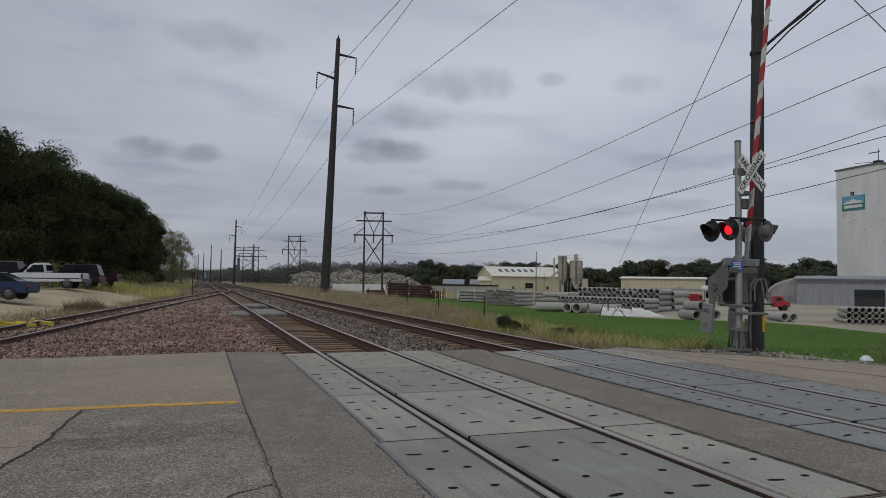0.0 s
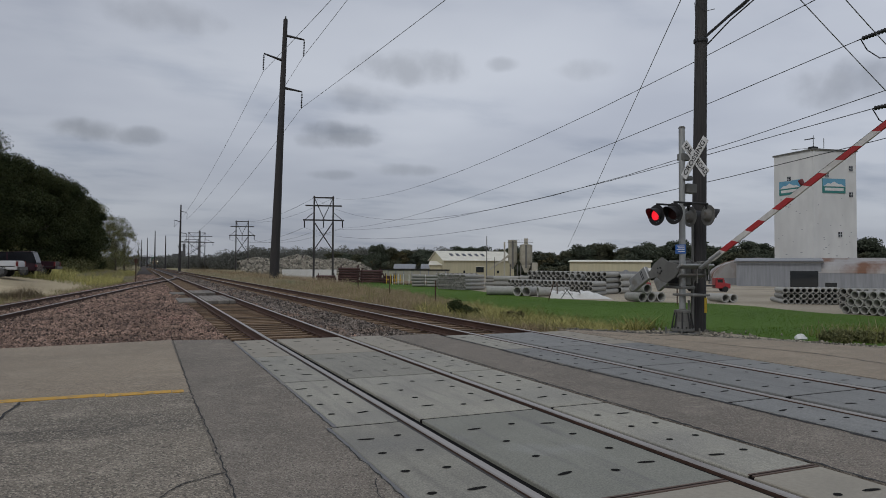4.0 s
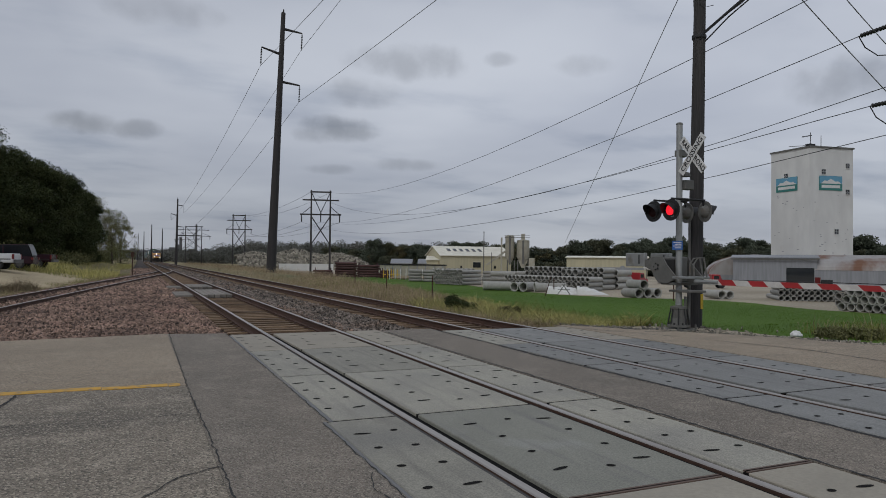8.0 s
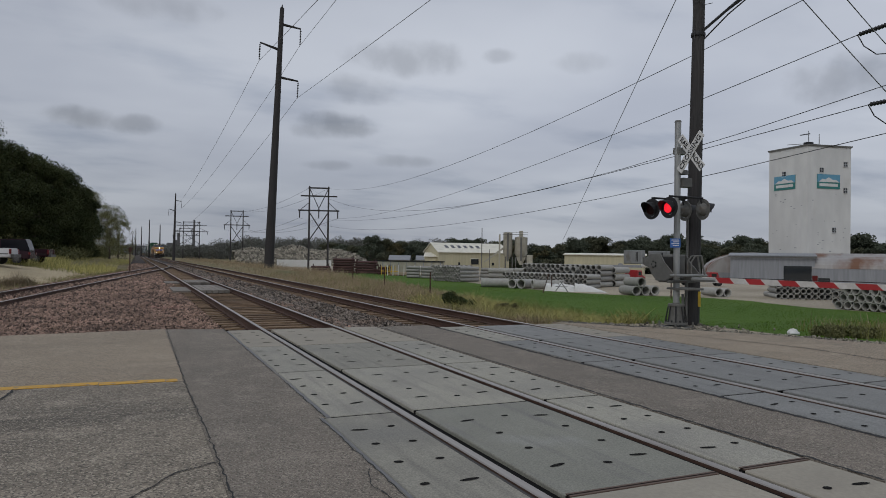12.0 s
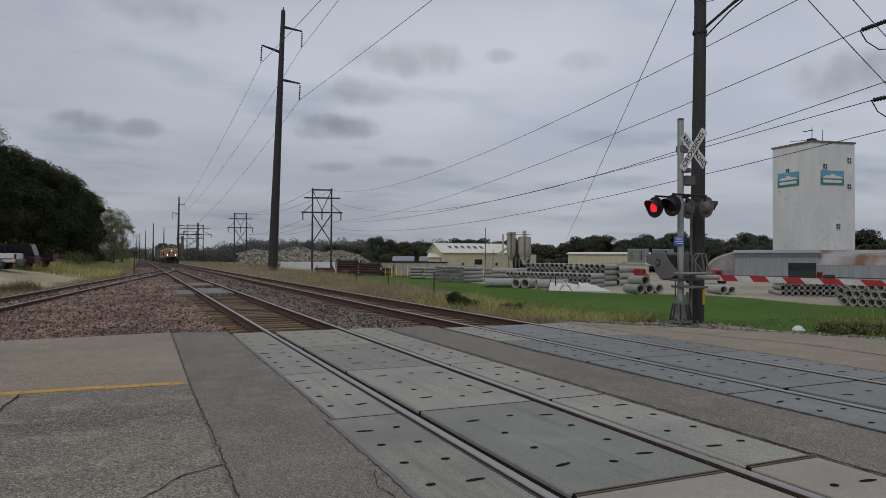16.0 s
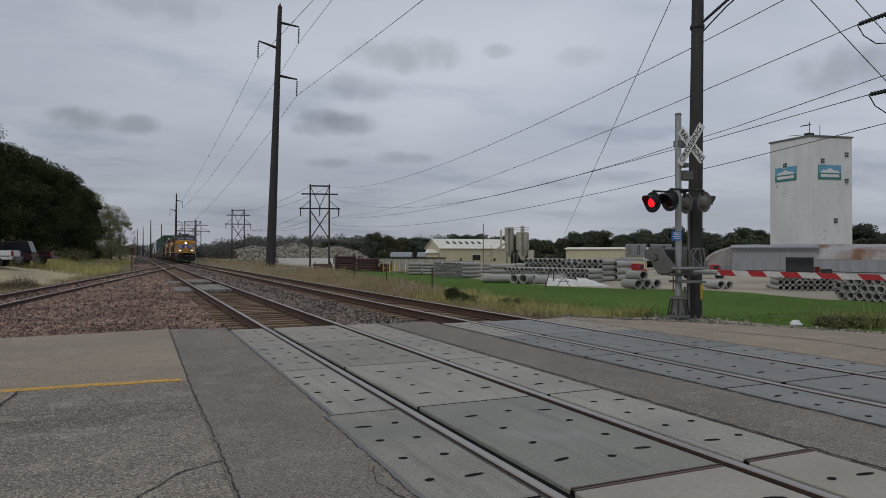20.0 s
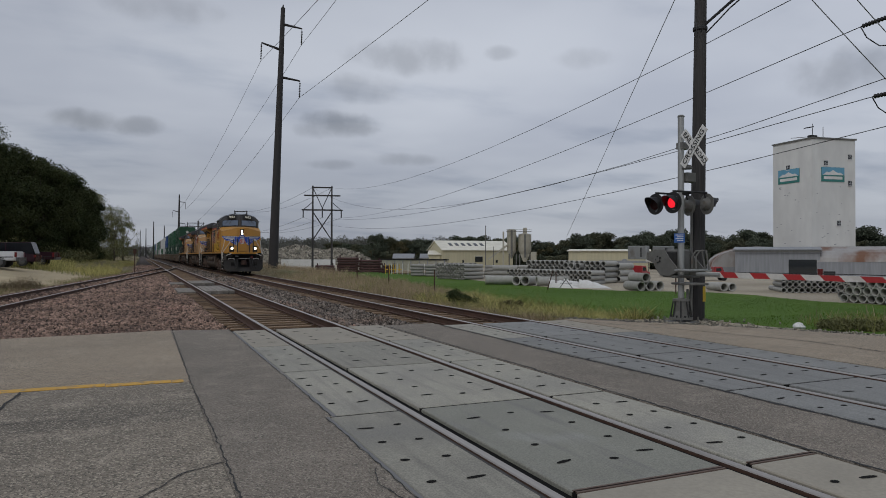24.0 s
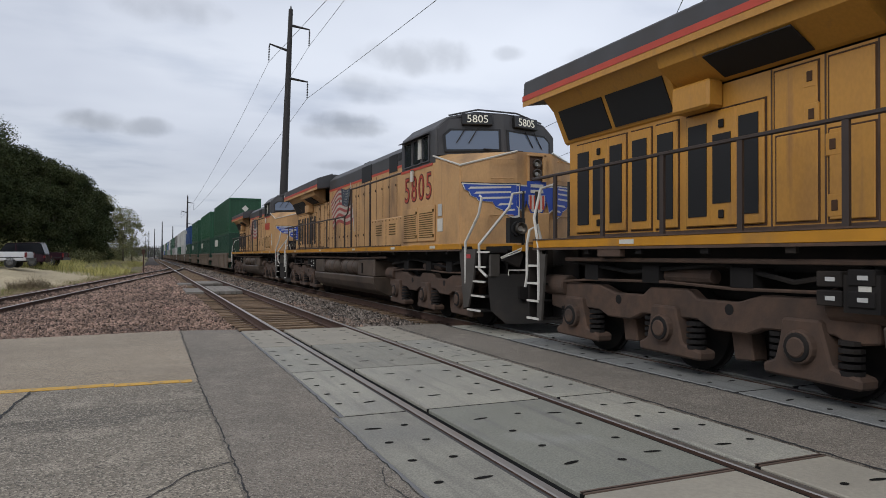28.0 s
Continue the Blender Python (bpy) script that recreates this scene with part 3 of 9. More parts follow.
FRAME_BROWN = S("dusty_brown_underframe", (0.1, 0.058, 0.038), 0.9, second=(0.055, 0.036, 0.027), grain=6, stain=0.6, amount=0.7, bump=0.006, bump_scale=20, dirt=(0.04, 0.028, 0.022), dirt_at=(0.52, 0.74), dirt_scale=2.2)
FRAME_DARK = S("grimy_black_underframe", (0.014, 0.0125, 0.012), 0.85, spec=0.25, grain=4, amount=0.6, dirt=(0.038, 0.03, 0.025), dirt_at=(0.5, 0.75), dirt_scale=1.0)
TANK_BROWN = S("dusty_tank_brown", (0.092, 0.065, 0.047), 0.6, second=(0.058, 0.042, 0.031), grain=2, amount=0.6, dirt=(0.036, 0.027, 0.021), dirt_at=(0.5, 0.74), dirt_scale=1.6)
VENT_BLACK = S("black_vent_mesh", (0.008, 0.008, 0.009), 0.7, grain=60, amount=0.5)
NUMBER_RED = S("red_number_paint", (0.42, 0.05, 0.025), 0.5, second=(0.3, 0.05, 0.03), grain=6, amount=0.3)
NOSE_EDGE = S("pale_yellow_edge", (0.58, 0.36, 0.13), 0.5, grain=5, amount=0.4)
# dark brown for the painted shade round hood doors and in latch recesses
DOOR_GAP = S("shaded_door_gap", (0.07, 0.033, 0.014), 0.85, grain=8)
NUMBER_EDGE = S("dark_number_edge", (0.10, 0.02, 0.015), 0.5, grain=6, amount=0.3)
WING_BLUE = S("wing_blue_paint", (0.02, 0.065, 0.36), 0.45, grain=4, amount=0.3)
FLAG_RED = S("weathered_flag_red", (0.33, 0.055, 0.05), 0.6, grain=4, amount=0.4)
FLAG_WHITE = S("weathered_flag_white", (0.46, 0.41, 0.34), 0.6, grain=4, amount=0.4)
FLAG_BLUE = S("weathered_flag_blue", (0.022, 0.04, 0.062), 0.6, grain=4, amount=0.4)
HANDRAIL = S("black_handrail", (0.045, 0.03, 0.024), 0.6, grain=6)
HANDRAIL_WHITE = S("white_handrail", (0.62, 0.60, 0.55), 0.5, grain=8, amount=0.4)
HEADLIGHT = S("lit_headlight", (1.0, 0.90, 0.70), 0.3, glow=24.0)
REFLECTOR = S("lamp_reflector", (0.16, 0.14, 0.12), 0.35, 0.9, grain=20, amount=0.1)
PLOUGH = S("grimy_grey_plough", (0.021, 0.018, 0.016), 0.75, second=(0.012, 0.011, 0.010), grain=3, stain=0.8, amount=0.7, dirt=(0.042, 0.032, 0.026), dirt_at=(0.55, 0.8), dirt_scale=2.0)
STEP_GREY = S("dusty_grey_step_plate", (0.066, 0.058, 0.05), 0.75, second=(0.038, 0.033, 0.028), grain=3, amount=0.6)
COUPLER_RUST = S("rusty_coupler", (0.052, 0.023, 0.016), 0.85, second=(0.035, 0.02, 0.016), grain=5, amount=0.7)
LAMP_GLASS = S("lamp_glass", (0.5, 0.5, 0.47), 0.2, grain=20)
BOARD_BLACK = S("number_board", (0.012, 0.012, 0.012), 0.4)
BOARD_WHITE = S("number_board_digit", (0.75, 0.73, 0.62), 0.5, glow=0.15)
BOX_GREEN = S("green_container_steel", (0.017, 0.088, 0.04), 0.55, second=(0.014, 0.065, 0.031), grain=1, amount=0.4, stretch=(1, 1, 0.3), by_piece=0.2)
BOX_DARK = S("dark_green_container_steel", (0.016, 0.06, 0.036), 0.55, grain=1, amount=0.4, by_piece=0.2)
BOX_BLUE = S("blue_container_steel", (0.02, 0.07, 0.22), 0.55, grain=1, amount=0.4, by_piece=0.2)
BOX_WHITE = S("white_container_steel", (0.55, 0.55, 0.53), 0.55, grain=1, amount=0.4, by_piece=0.15)
BOX_GREY = S("grey_container_steel", (0.24, 0.23, 0.22), 0.6, grain=1, amount=0.4, by_piece=0.2)
WELL_CAR = S("brown_well_car", (0.17, 0.125, 0.09), 0.8, second=(0.1, 0.08, 0.06), grain=1.5, amount=0.6)

# ---- plan: track one runs along y with its rails at x = 0 and 1.507; top of rail is z = 0 ----
GAUGE = 1.507
T2 = 4.277          # left rail of track two
C2 = T2 + GAUGE / 2
FROG = 71.6
ROAD_N = 13.75      # north edge of the crossing


def siding_right(y):
    """x of the right rail of the siding, which leaves track one to the left."""
    if y < FROG:
        return -0.122 * (FROG - y)
    if y < 95:
        return GAUGE - GAUGE * ((95 - y) / (95 - FROG)) ** 2
    return GAUGE


def ease(a, b, x):
    s = min(1.0, max(0.0, (x - a) / (b - a)))
    return s * s * (3 - 2 * s)


def lawn_left(y):
    return 8.3 + 0.16 * (min(max(y, 14), 100) - 14)


def lawn_right(y):
    return float(np.interp(y, (8, 22, 25.5, 32, 35, 39, 44, 54, 99, 104), (37, 32.3, 31.7, 33.8, 32.4, 29.6, 27.0, 27.5, 34.5, 24)))


def land(x, y):
    """Height of the ground sheet."""
    bed = -0.45
    right = -0.45 - 0.55 * ease(9, 22, x) - 0.8 * ease(50, 120, x) + 0.5 * ease(40, 75, y) * ease(7, 9, x) * (1 - ease(12, 20, x))
    left = bed + 0.58 * ease(7, 13, -x) * ease(18, 36, y) + 0.48 * ease(8, 11, -x) * ease(38, 60, y) + 1.0 * ease(16, 40, -x) * ease(30, 60, y)
    z = right if x > 3 else left
    near = ease(-30, -10, y) * (1 - ease(13.2, 14.2, y)) * (1 - ease(14, 30, abs(x)))
    z = z * (1 - near) + -0.16 * near if y < 14.3 else z
    return z + 0.10 * noise.noise(Vector((x * 0.13, y * 0.13, 0))) * (1 if y > 14.2 else 0.1)


def build_ground():
    ys = [-2500, -900, -300, -120, -60, -30, -15, -6, 0, 5, 8, 11, 13.2, 14.2]
    ys += list(np.arange(15.5, 60, 1.5)) + list(np.arange(60, 120, 4)) + list(range(124, 240, 10)) + [260, 300, 360, 450, 600, 900, 1500, 2500]
    mats = [FAR_FIELD, DIRT, GRAVEL, LAWN, BALLAST, LOT_GRAVEL]
    vs, fs, ms, width = [], [], [], None
    for y in ys:
        y = float(y)
        lot_on = ease(21, 26, y) * (1 - ease(76, 84, y))
        lot_r = siding_right(min(y, FROG)) - GAUGE - 2.6
        lot_l = lot_r - 0.02 - 34 * lot_on
        bl, br = min(siding_right(min(y, 71)) - GAUGE - 1.5, -1.2), 7.3
        lawn_on = y > 1 and y < 104
        ll = lawn_left(y)
        lr = lawn_right(y) if lawn_on else ll + 0.02
        lr = max(lr, ll + 0.02)
        breaks = [(-2500, 3, 0), (-70, 8, 1), (lot_l, 6, 5), (lot_r, 3, 1), (bl, 6, 4), (br, 3, 1), (ll, 8, 3), (lr, 9, 2), (130, 4, 0), (2500, 0, 0)]
        row, mrow = [], []
        for (a, k, m), (b, _, _) in zip(breaks, breaks[1:]):
            for i in range(k):
                s = i / k
                row.append(a + (b - a) * (s if a > -2000 and b < 2000 else (s ** 3 if a > -2000 else 1 - (1 - s) ** 3)))
                mrow.append(m)
        row.append(2500)
        width = len(row)
        vs += [(x, y, land(x, y)) for x in row]
        ms.append(mrow)
    for j in range(len(ys) - 1):
        for i in range(width - 1):
            k = j * width + i
            fs.append((k, k + 1, k + width + 1, k + width))
    me = fast_mesh("ground", np.array(vs), np.array(fs))
    dressed(me, mats)
    flat = [m for j in range(len(ys) - 1) for m in ms[j]]
    # beyond the yard the gravel gives way to fields, and south of the road the ground is rough grass
    k = 0
    for j in range(len(ys) - 1):
        for i in range(width - 1):
            if flat[k] == 2 and vs[j * width + i][0] > 10 and not 4 < ys[j] < 190:
                flat[k] = 1
            if flat[k] == 4 and ys[j] < 13:
                flat[k] = 1
            k += 1
    me.polygons.foreach_set("material_index", flat)
    me.polygons.foreach_set("use_smooth", [True] * len(flat))
    tagged(new("ground", me), "dry grass, mown lawn and gravel reaching the horizon", "ground", kind="structure")


build_ground()


def slab(name, poly, z, material, label, thick=0.14, parent=None):
    """A flat piece of paving with a polygon outline, wound to the left."""
    sh = Shape().prism(poly, 2, z - thick, z)
    ob = part(name, sh, material, parent)
    return tagged(ob, label, "" if parent else "road", "", "" if parent else "structure")


W = ROAD_N
# the sandy slab north of the yellow line and west of the long crack, and the coarse dark one inside them
road = slab("road", [(-60, -14), (-4.6, -14), (-4.0, 4.0), (-3.71, 6.12), (-3.55, 6.9), (-3.52, 7.84), (-3.48, 8.46), (-1.79, 8.40), (-1.79, W + 0.55), (-3.2, W + 0.3), (-4.5, W + 0.15), (-60, W)], 0.0, OLD_CONCRETE, "worn sandy concrete road slab with cracks")
slab("road_patch", [(-4.6, -14), (-1.79, -14), (-1.79, 8.40), (-3.48, 8.46), (-3.52, 7.84), (-3.55, 6.9), (-3.71, 6.12), (-4.0, 4.0)], -0.003, COARSE, "coarse dark worn asphalt patch with oil stains")
slab("road_strip", [(-1.787, -14), (-0.787, -14), (-0.787, 6.07), (-0.727, 6.075), (-0.727, W + 0.25), (-1.787, W + 0.5)], -0.002, ASPHALT, "dark asphalt strip beside the crossing panels")
slab("road_middle", [(2.3, -14), (3.47, -14), (3.47, W - 0.1), (2.3, W - 0.2)], -0.002, ASPHALT, "patched asphalt between the two tracks")
slab("road_far", [(6.62, -14), (45, -14), (45, 3.5), (13, 4.0), (10.3, 8.0), (9.3, 10.0), (7.7, 12.3), (6.62, W - 0.2)], -0.003, OLD_CONCRETE, "dusty grey road beyond the second track")


def yellow_line():
    sh = Shape()
    random.seed(4)
    x = -30.0
    while x < -1.85:
        b = min(x + random.uniform(0.6, 1.6), -1.85)
        y = 8.47 - 0.03 * (x + 1.8)
        sh.box(x, b - 0.01, y - 0.085, y + 0.085, 0.0, 0.005)
        x = b
    tagged(part("yellow_line", sh, YELLOW_LINE, road), "worn yellow painted line")


yellow_line()


def crack(name, pts, w, seed, z=0.003):
    """A wandering tar-filled crack through the given points."""
    random.seed(seed)
    sh, line = Shape(), []
    for (ax, ay), (bx, by) in zip(pts, pts[1:]):
        k = max(2, int(math.hypot(bx - ax, by - ay) / 0.07))
        for i in range(k):
            s = i / k
            line.append((ax + (bx - ax) * s + random.gauss(0, 0.008), ay + (by - ay) * s + random.gauss(0, 0.008)))
    line.append(pts[-1])
    for (ax, ay), (bx, by) in zip(line, line[1:]):
        d = Vector((bx - ax, by - ay, 0))
        if d.length < 1e-4:
            continue
        side = Vector((-d.y, d.x, 0)).normalized() * w * random.uniform(0.35, 1.0)
        a, b = Vector((ax, ay, z)), Vector((bx, by, z))
        sh.add([a - side, b - side, b + side, a + side], [(0, 1, 2, 3)])
    part(name, sh, CRACK, road)


crack("crack", [(-1.78, -6), (-1.78, 3.0), (-1.76, 5.2), (-1.79, 8.45), (-1.75, 14.2)], 0.0075, 1, 0.004)
crack("crack", [(-1.79, 5.05), (-2.05, 4.9), (-2.35, 4.45), (-2.7, 4.1), (-3.4, 3.9)], 0.008, 2)
crack("crack", [(-3.47, 8.52), (-3.52, 7.84), (-3.55, 6.9), (-3.71, 6.12), (-4.0, 4.0)], 0.02, 3)
crack("crack", [(-1.8, 6.9), (-2.6, 6.75), (-3.3, 6.9), (-4.0, 6.7)], 0.006, 22)
crack("crack", [(-0.735, 14.0), (-0.73, 9.0), (-0.735, 6.1)], 0.006, 6)
crack("crack", [(-0.79, 6.05), (-0.795, 4.0), (-0.79, -6)], 0.006, 16)
crack("crack", [(-0.84, 4.5), (-0.92, 4.2), (-0.89, 3.9), (-0.8, 3.7)], 0.006, 14)
crack("broken_edge", [(6.75, 14.05), (7.3, 13.0), (7.55, 12.35), (7.75, 12.05), (8.35, 12.02)], 0.06, 11)
crack("crack", [(7.6, 11.6), (8.2, 11.45), (8.9, 11.5)], 0.03, 12)
crack("crack", [(6.7, 12.6), (7.6, 10.4), (8.2, 8.2), (8.0, 5.0)], 0.02, 7)
crack("crack", [(2.34, 13.2), (2.33, 8), (2.31, 3)], 0.018, 8)
crack("crack", [(3.44, 13.2), (3.47, 10.8), (3.40, 9.3), (3.46, 6), (3.45, 2)], 0.036, 9)


# ---- rails, ties and ballast ----
RAIL_PROFILE = [(-0.07, -0.17), (0.07, -0.17), (0.07, -0.158), (0.012, -0.14), (0.009, -0.045), (0.036, -0.035), (0.037, -0.008), (0.03, 0.0),
                (-0.03, 0.0), (-0.037, -0.008), (-0.036, -0.035), (-0.009, -0.045), (-0.012, -0.14), (-0.07, -0.158)]


def rail(parent, line):
    """A rail whose foot follows the points (x, y)."""
    k = len(RAIL_PROFILE)
    vs, fs, ms = [], [], []
    for x, y in line:
        vs += [(x + a, y, b) for a, b in RAIL_PROFILE]
    for j in range(len(line) - 1):
        for i in range(k):
            e = (i + 1) % k
            fs.append((j * k + i, (j + 1) * k + i, (j + 1) * k + e, j * k + e))
            ms.append(1 if i in (6, 7, 8) else 0)
    sh = Shape()
    sh.v, sh.f, sh.m = vs, fs, ms
    return part("rail", sh, [RAIL_RUST, RAIL_TOP], parent)


def tie_mesh():
    sh = Shape().box(-1.28, 1.28, -0.10, 0.10, -0.33, -0.20)
    k = len(sh.f)
    sh.box(-1.275, 1.275, -0.095, 0.095, -0.202, -0.176)
    sh.m = [1] * k + [0] * (len(sh.f) - k)
    return dressed(sh.mesh("tie", 0.008), [TIE_WOOD, TIE_SIDE])


TIE = tie_mesh()


def plate_mesh():
    sh = Shape()
    for s in (-1, 1):
        x = s * GAUGE / 2
        sh.box(x - 0.17, x + 0.17, -0.09, 0.09, -0.176, -0.166)
        for dx in (-0.095, 0.095):
            sh.box(x + dx - 0.02, x + dx + 0.02, -0.03, 0.03, -0.166, -0.145)
    return dressed(sh.mesh("tie_plates"), RAIL_RUST)


PLATES = plate_mesh()


def railway_track(label, centre, y0, y1, far, count):
    """centre(y): x of the middle. Ties from y0 on, rails up to far."""
    t = thing("railway_track", label, "railway track", "railway tracks", kind="structure")
    steps = sorted(set(list(np.arange(y0, min(far, 130), 3.0)) + list(np.arange(130, far, 25.0)) + [far]))
    for s in (-GAUGE / 2, GAUGE / 2):
        rail(t, [(centre(y) + s, float(y)) for y in steps])
    random.seed(int(y0) + count)
    y = y1
    for i in range(count):
        for name, me in (("tie", TIE), ("tie_plate", PLATES)):
            if name == "tie_plate" and i > 70:
                continue
            ob = part(name, me, TIE_WOOD, t)
            slope = (centre(y + 0.5) - centre(y - 0.5))
            ob.matrix_basis = pose(centre(y) + (random.uniform(-0.05, 0.05) if name == "tie" else 0), y, 0, 0, 0, -math.degrees(math.atan(slope)) + random.uniform(-0.8, 0.8))
        y += 0.555 + random.uniform(-0.025, 0.025)
    sh = Shape()
    while y < min(far, 330):
        sh.box(centre(y) - 1.28, centre(y) + 1.28, y - 0.115, y + 0.115, -0.33, -0.176)
        y += 0.52
    if sh.v:
        tagged(part("far_ties", sh, TIE_WOOD, t), kind="stuff")
    return t


track_one = railway_track("rusty railway track with wooden ties and polished railheads", lambda y: GAUGE / 2, -14.0, 14.25, 900, 150)
track_two = railway_track("main line track with dark ties and bright railheads", lambda y: C2, -14.0, 13.8, 900, 130)
siding = railway_track("rust-brown siding curving away through dry grass", lambda y: siding_right(y) - GAUGE / 2, -8.0, 15.0, 92, 110)


def turnout():
    t = thing("turnout", "rusty turnout with frog, guard rails and point blades", "railway switch", kind="structure")
    sh = Shape()
    sh.prism([(-0.16, FROG - 1.6), (0.16, FROG - 1.6), (0.06, FROG + 2.2), (-0.02, FROG + 2.2)], 2, -0.05, 0.003)
    part("frog", sh, RAIL_TOP, t, "polished steel frog")
    for x in (0.075, GAUGE - 0.085):
        part("guard_rail", Shape().box(x - 0.02, x + 0.02, FROG - 2.5, FROG + 2.5, -0.15, 0.002), RAIL_RUST, t)
    part("point_blade", Shape().prism([(0.02, 88), (0.07, 88), (0.045, 95.5)], 2, -0.15, 0.0), RAIL_TOP, t)
    part("point_blade", Shape().prism([(GAUGE - 0.07, 88), (GAUGE - 0.02, 88), (GAUGE - 0.045, 95.5)], 2, -0.15, 0.0), RAIL_TOP, t)
    s = thing("switch_stand", "dark switch stand beside the turnout", "switch stand", at=pose(-2.75, 62, -0.2))
    part("post", Shape().rod((0, 0, -0.3), (0, 0, 2.1), 0.045), RAIL_RUST, s)
    part("base", Shape().box(-0.35, 0.35, -0.2, 0.2, -0.2, 0.02), RAIL_RUST, s)
    part("target", Shape().box(-0.12, 0.12, -0.01, 0.01, 1.75, 2.15), RAIL_RUST, s)
    part("throw_rod", Shape().rod((0.2, 0, -0.02), (2.7, 0.3, 0.02), 0.025), RAIL_RUST, s)


turnout()


def plank_crossing():
    """Grey timber pads laid between the rails."""
    t = thing("plank_crossing", "weathered grey planks laid between the rails", "timber crossing", kind="structure")
    for y0, y1, k in ((30.0, 35.2, 5), (38.5, 42.5, 5)):
        for i in range(k):
            x = 0.16 + i * (1.19 / k)
            part("plank", Shape().box(x, x + 1.19 / k - 0.02, y0 + 0.1 * (i % 2), y1 - 0.07 * (i % 3), -0.17, -0.03), GREY_PLANK, t, bevel=0.01)
        part("plank", Shape().box(-0.85, -0.14, y0 + 1, y1 - 0.6, -0.19, -0.10), GREY_PLANK, t, bevel=0.01)


GREY_PLANK = S("grey_timber", (0.24, 0.22, 0.19), 0.9, second=(0.14, 0.125, 0.11), grain=5, amount=0.6, stretch=(10, 1, 10), by_piece=0.2)
plank_crossing()


def ballast_z(x, y):
    """Top of the ballast across the tracks."""
    left = min(siding_right(min(y, 71)) - GAUGE - 0.75, -1.0)
    z = -0.24 - 0.14 * ease(2.3, 3.0, x) * (1 - ease(3.0, 3.7, x))
    z += 0.05 * ease(-1.2, -2.4, x) * 1.0 if x < -1.2 else 0
    for c in (GAUGE / 2, C2):
        z -= 0.11 * (1 - ease(0.95, 1.25, abs(x - c)))
    z -= 0.4 * ease(6.4, 7.6, x)
    z -= 0.4 * ease(0, 1.3, left - x)
    return z


def build_ballast():
    ys = [W + 0.05, 15, 16, 18, 20, 23, 26, 30, 35, 40, 46, 53, 60, 66, 72, 80, 90, 110, 140, 180, 250, 400, 700]
    vs, n = [], 90
    for y in ys:
        left = min(siding_right(min(y, 71)) - GAUGE - 0.75, -1.0) - 1.5
        for i in range(n + 1):
            x = left + (7.8 - left) * i / n
            vs.append((x, y, ballast_z(x, y) + 0.03 * noise.noise(Vector((x, y, 3)))))
    fs = [(j * (n + 1) + i, j * (n + 1) + i + 1, (j + 1) * (n + 1) + i + 1, (j + 1) * (n + 1) + i) for j in range(len(ys) - 1) for i in range(n)]
    me = dressed(fast_mesh("ballast_bed", np.array(vs), np.array(fs)), BALLAST)
    tagged(new("ballast_bed", me), "brown-grey crushed stone bed under the tracks", "ballast", kind="structure")


build_ballast()


def stones(name, spots, sizes, material, label, category="ballast"):
    """Rough little stones at the given spots, joined."""
    rng = np.random.default_rng(len(spots))
    base = np.array([(1, 0, 0), (-1, 0, 0), (0, 1, 0), (0, -1, 0), (0, 0, 1), (0, 0, -1)], float)
    tri = np.array([(0, 2, 4), (2, 1, 4), (1, 3, 4), (3, 0, 4), (2, 0, 5), (1, 2, 5), (3, 1, 5), (0, 3, 5)])
    k = len(spots)
    q = rng.normal(size=(k, 4))
    q /= np.linalg.norm(q, axis=1)[:, None]
    a, b, c, d = q.T
    rot = np.stack([1 - 2 * (c * c + d * d), 2 * (b * c - a * d), 2 * (b * d + a * c), 2 * (b * c + a * d), 1 - 2 * (b * b + d * d), 2 * (c * d - a * b),
                    2 * (b * d - a * c), 2 * (c * d + a * b), 1 - 2 * (b * b + c * c)], 1).reshape(k, 3, 3)
    pts = base[None] * rng.uniform(0.6, 1.25, (k, 6, 1)) * np.asarray(sizes)[:, None, None] * rng.uniform(0.7, 1.2, (k, 1, 3))
    pts = np.einsum("kij,kpj->kpi", rot, pts) + np.asarray(spots)[:, None, :]
    faces = (tri[None] + 6 * np.arange(k)[:, None, None]).reshape(-1, 3)
    me = dressed(fast_mesh(name, pts.reshape(-1, 3), faces), material)
    return tagged(new(name, me), label, category, kind="stuff")


def scatter_ballast():
    rng = np.random.default_rng(5)
    spots, sizes = [], []
    for y0, y1, count, s in ((W + 0.1, 22, 56000, 0.030), (22, 34, 34000, 0.038), (34, 60, 20000, 0.058), (60, 120, 10000, 0.08)):
        ys = y0 + (y1 - y0) * rng.random(count) ** 1.15
        for y in ys:
            left = min(siding_right(min(y, 71)) - GAUGE - 0.75, -1.0) - 0.9
            x = left + (7.4 - left) * rng.random()
            inside = any(c - 0.72 < x < c + 0.72 for c in (GAUGE / 2, C2, siding_right(min(y, FROG)) - GAUGE / 2 if y < 66 else -99))
            tie_zone = any(c - 1.3 < x < c + 1.3 for c in (GAUGE / 2, C2))
            if inside and rng.random() < 0.65:
                continue
            spots.append((x, y, ballast_z(x, y) + (-0.045 if tie_zone else 0.01) + rng.random() * 0.05))
            sizes.append(s * rng.uniform(0.45, 1.75))
    spots, sizes = np.array(spots), np.array(sizes)
    east = spots[:, 0] + rng.normal(0, 0.35, len(spots)) > 1.9
    stones("ballast_stones", spots[~east], sizes[~east], STONE, "loose pinkish-brown crushed ballast stones")
    stones("ballast_stones", spots[east], sizes[east], STONE_GREY, "loose grey-brown crushed ballast stones between the tracks")


scatter_ballast()


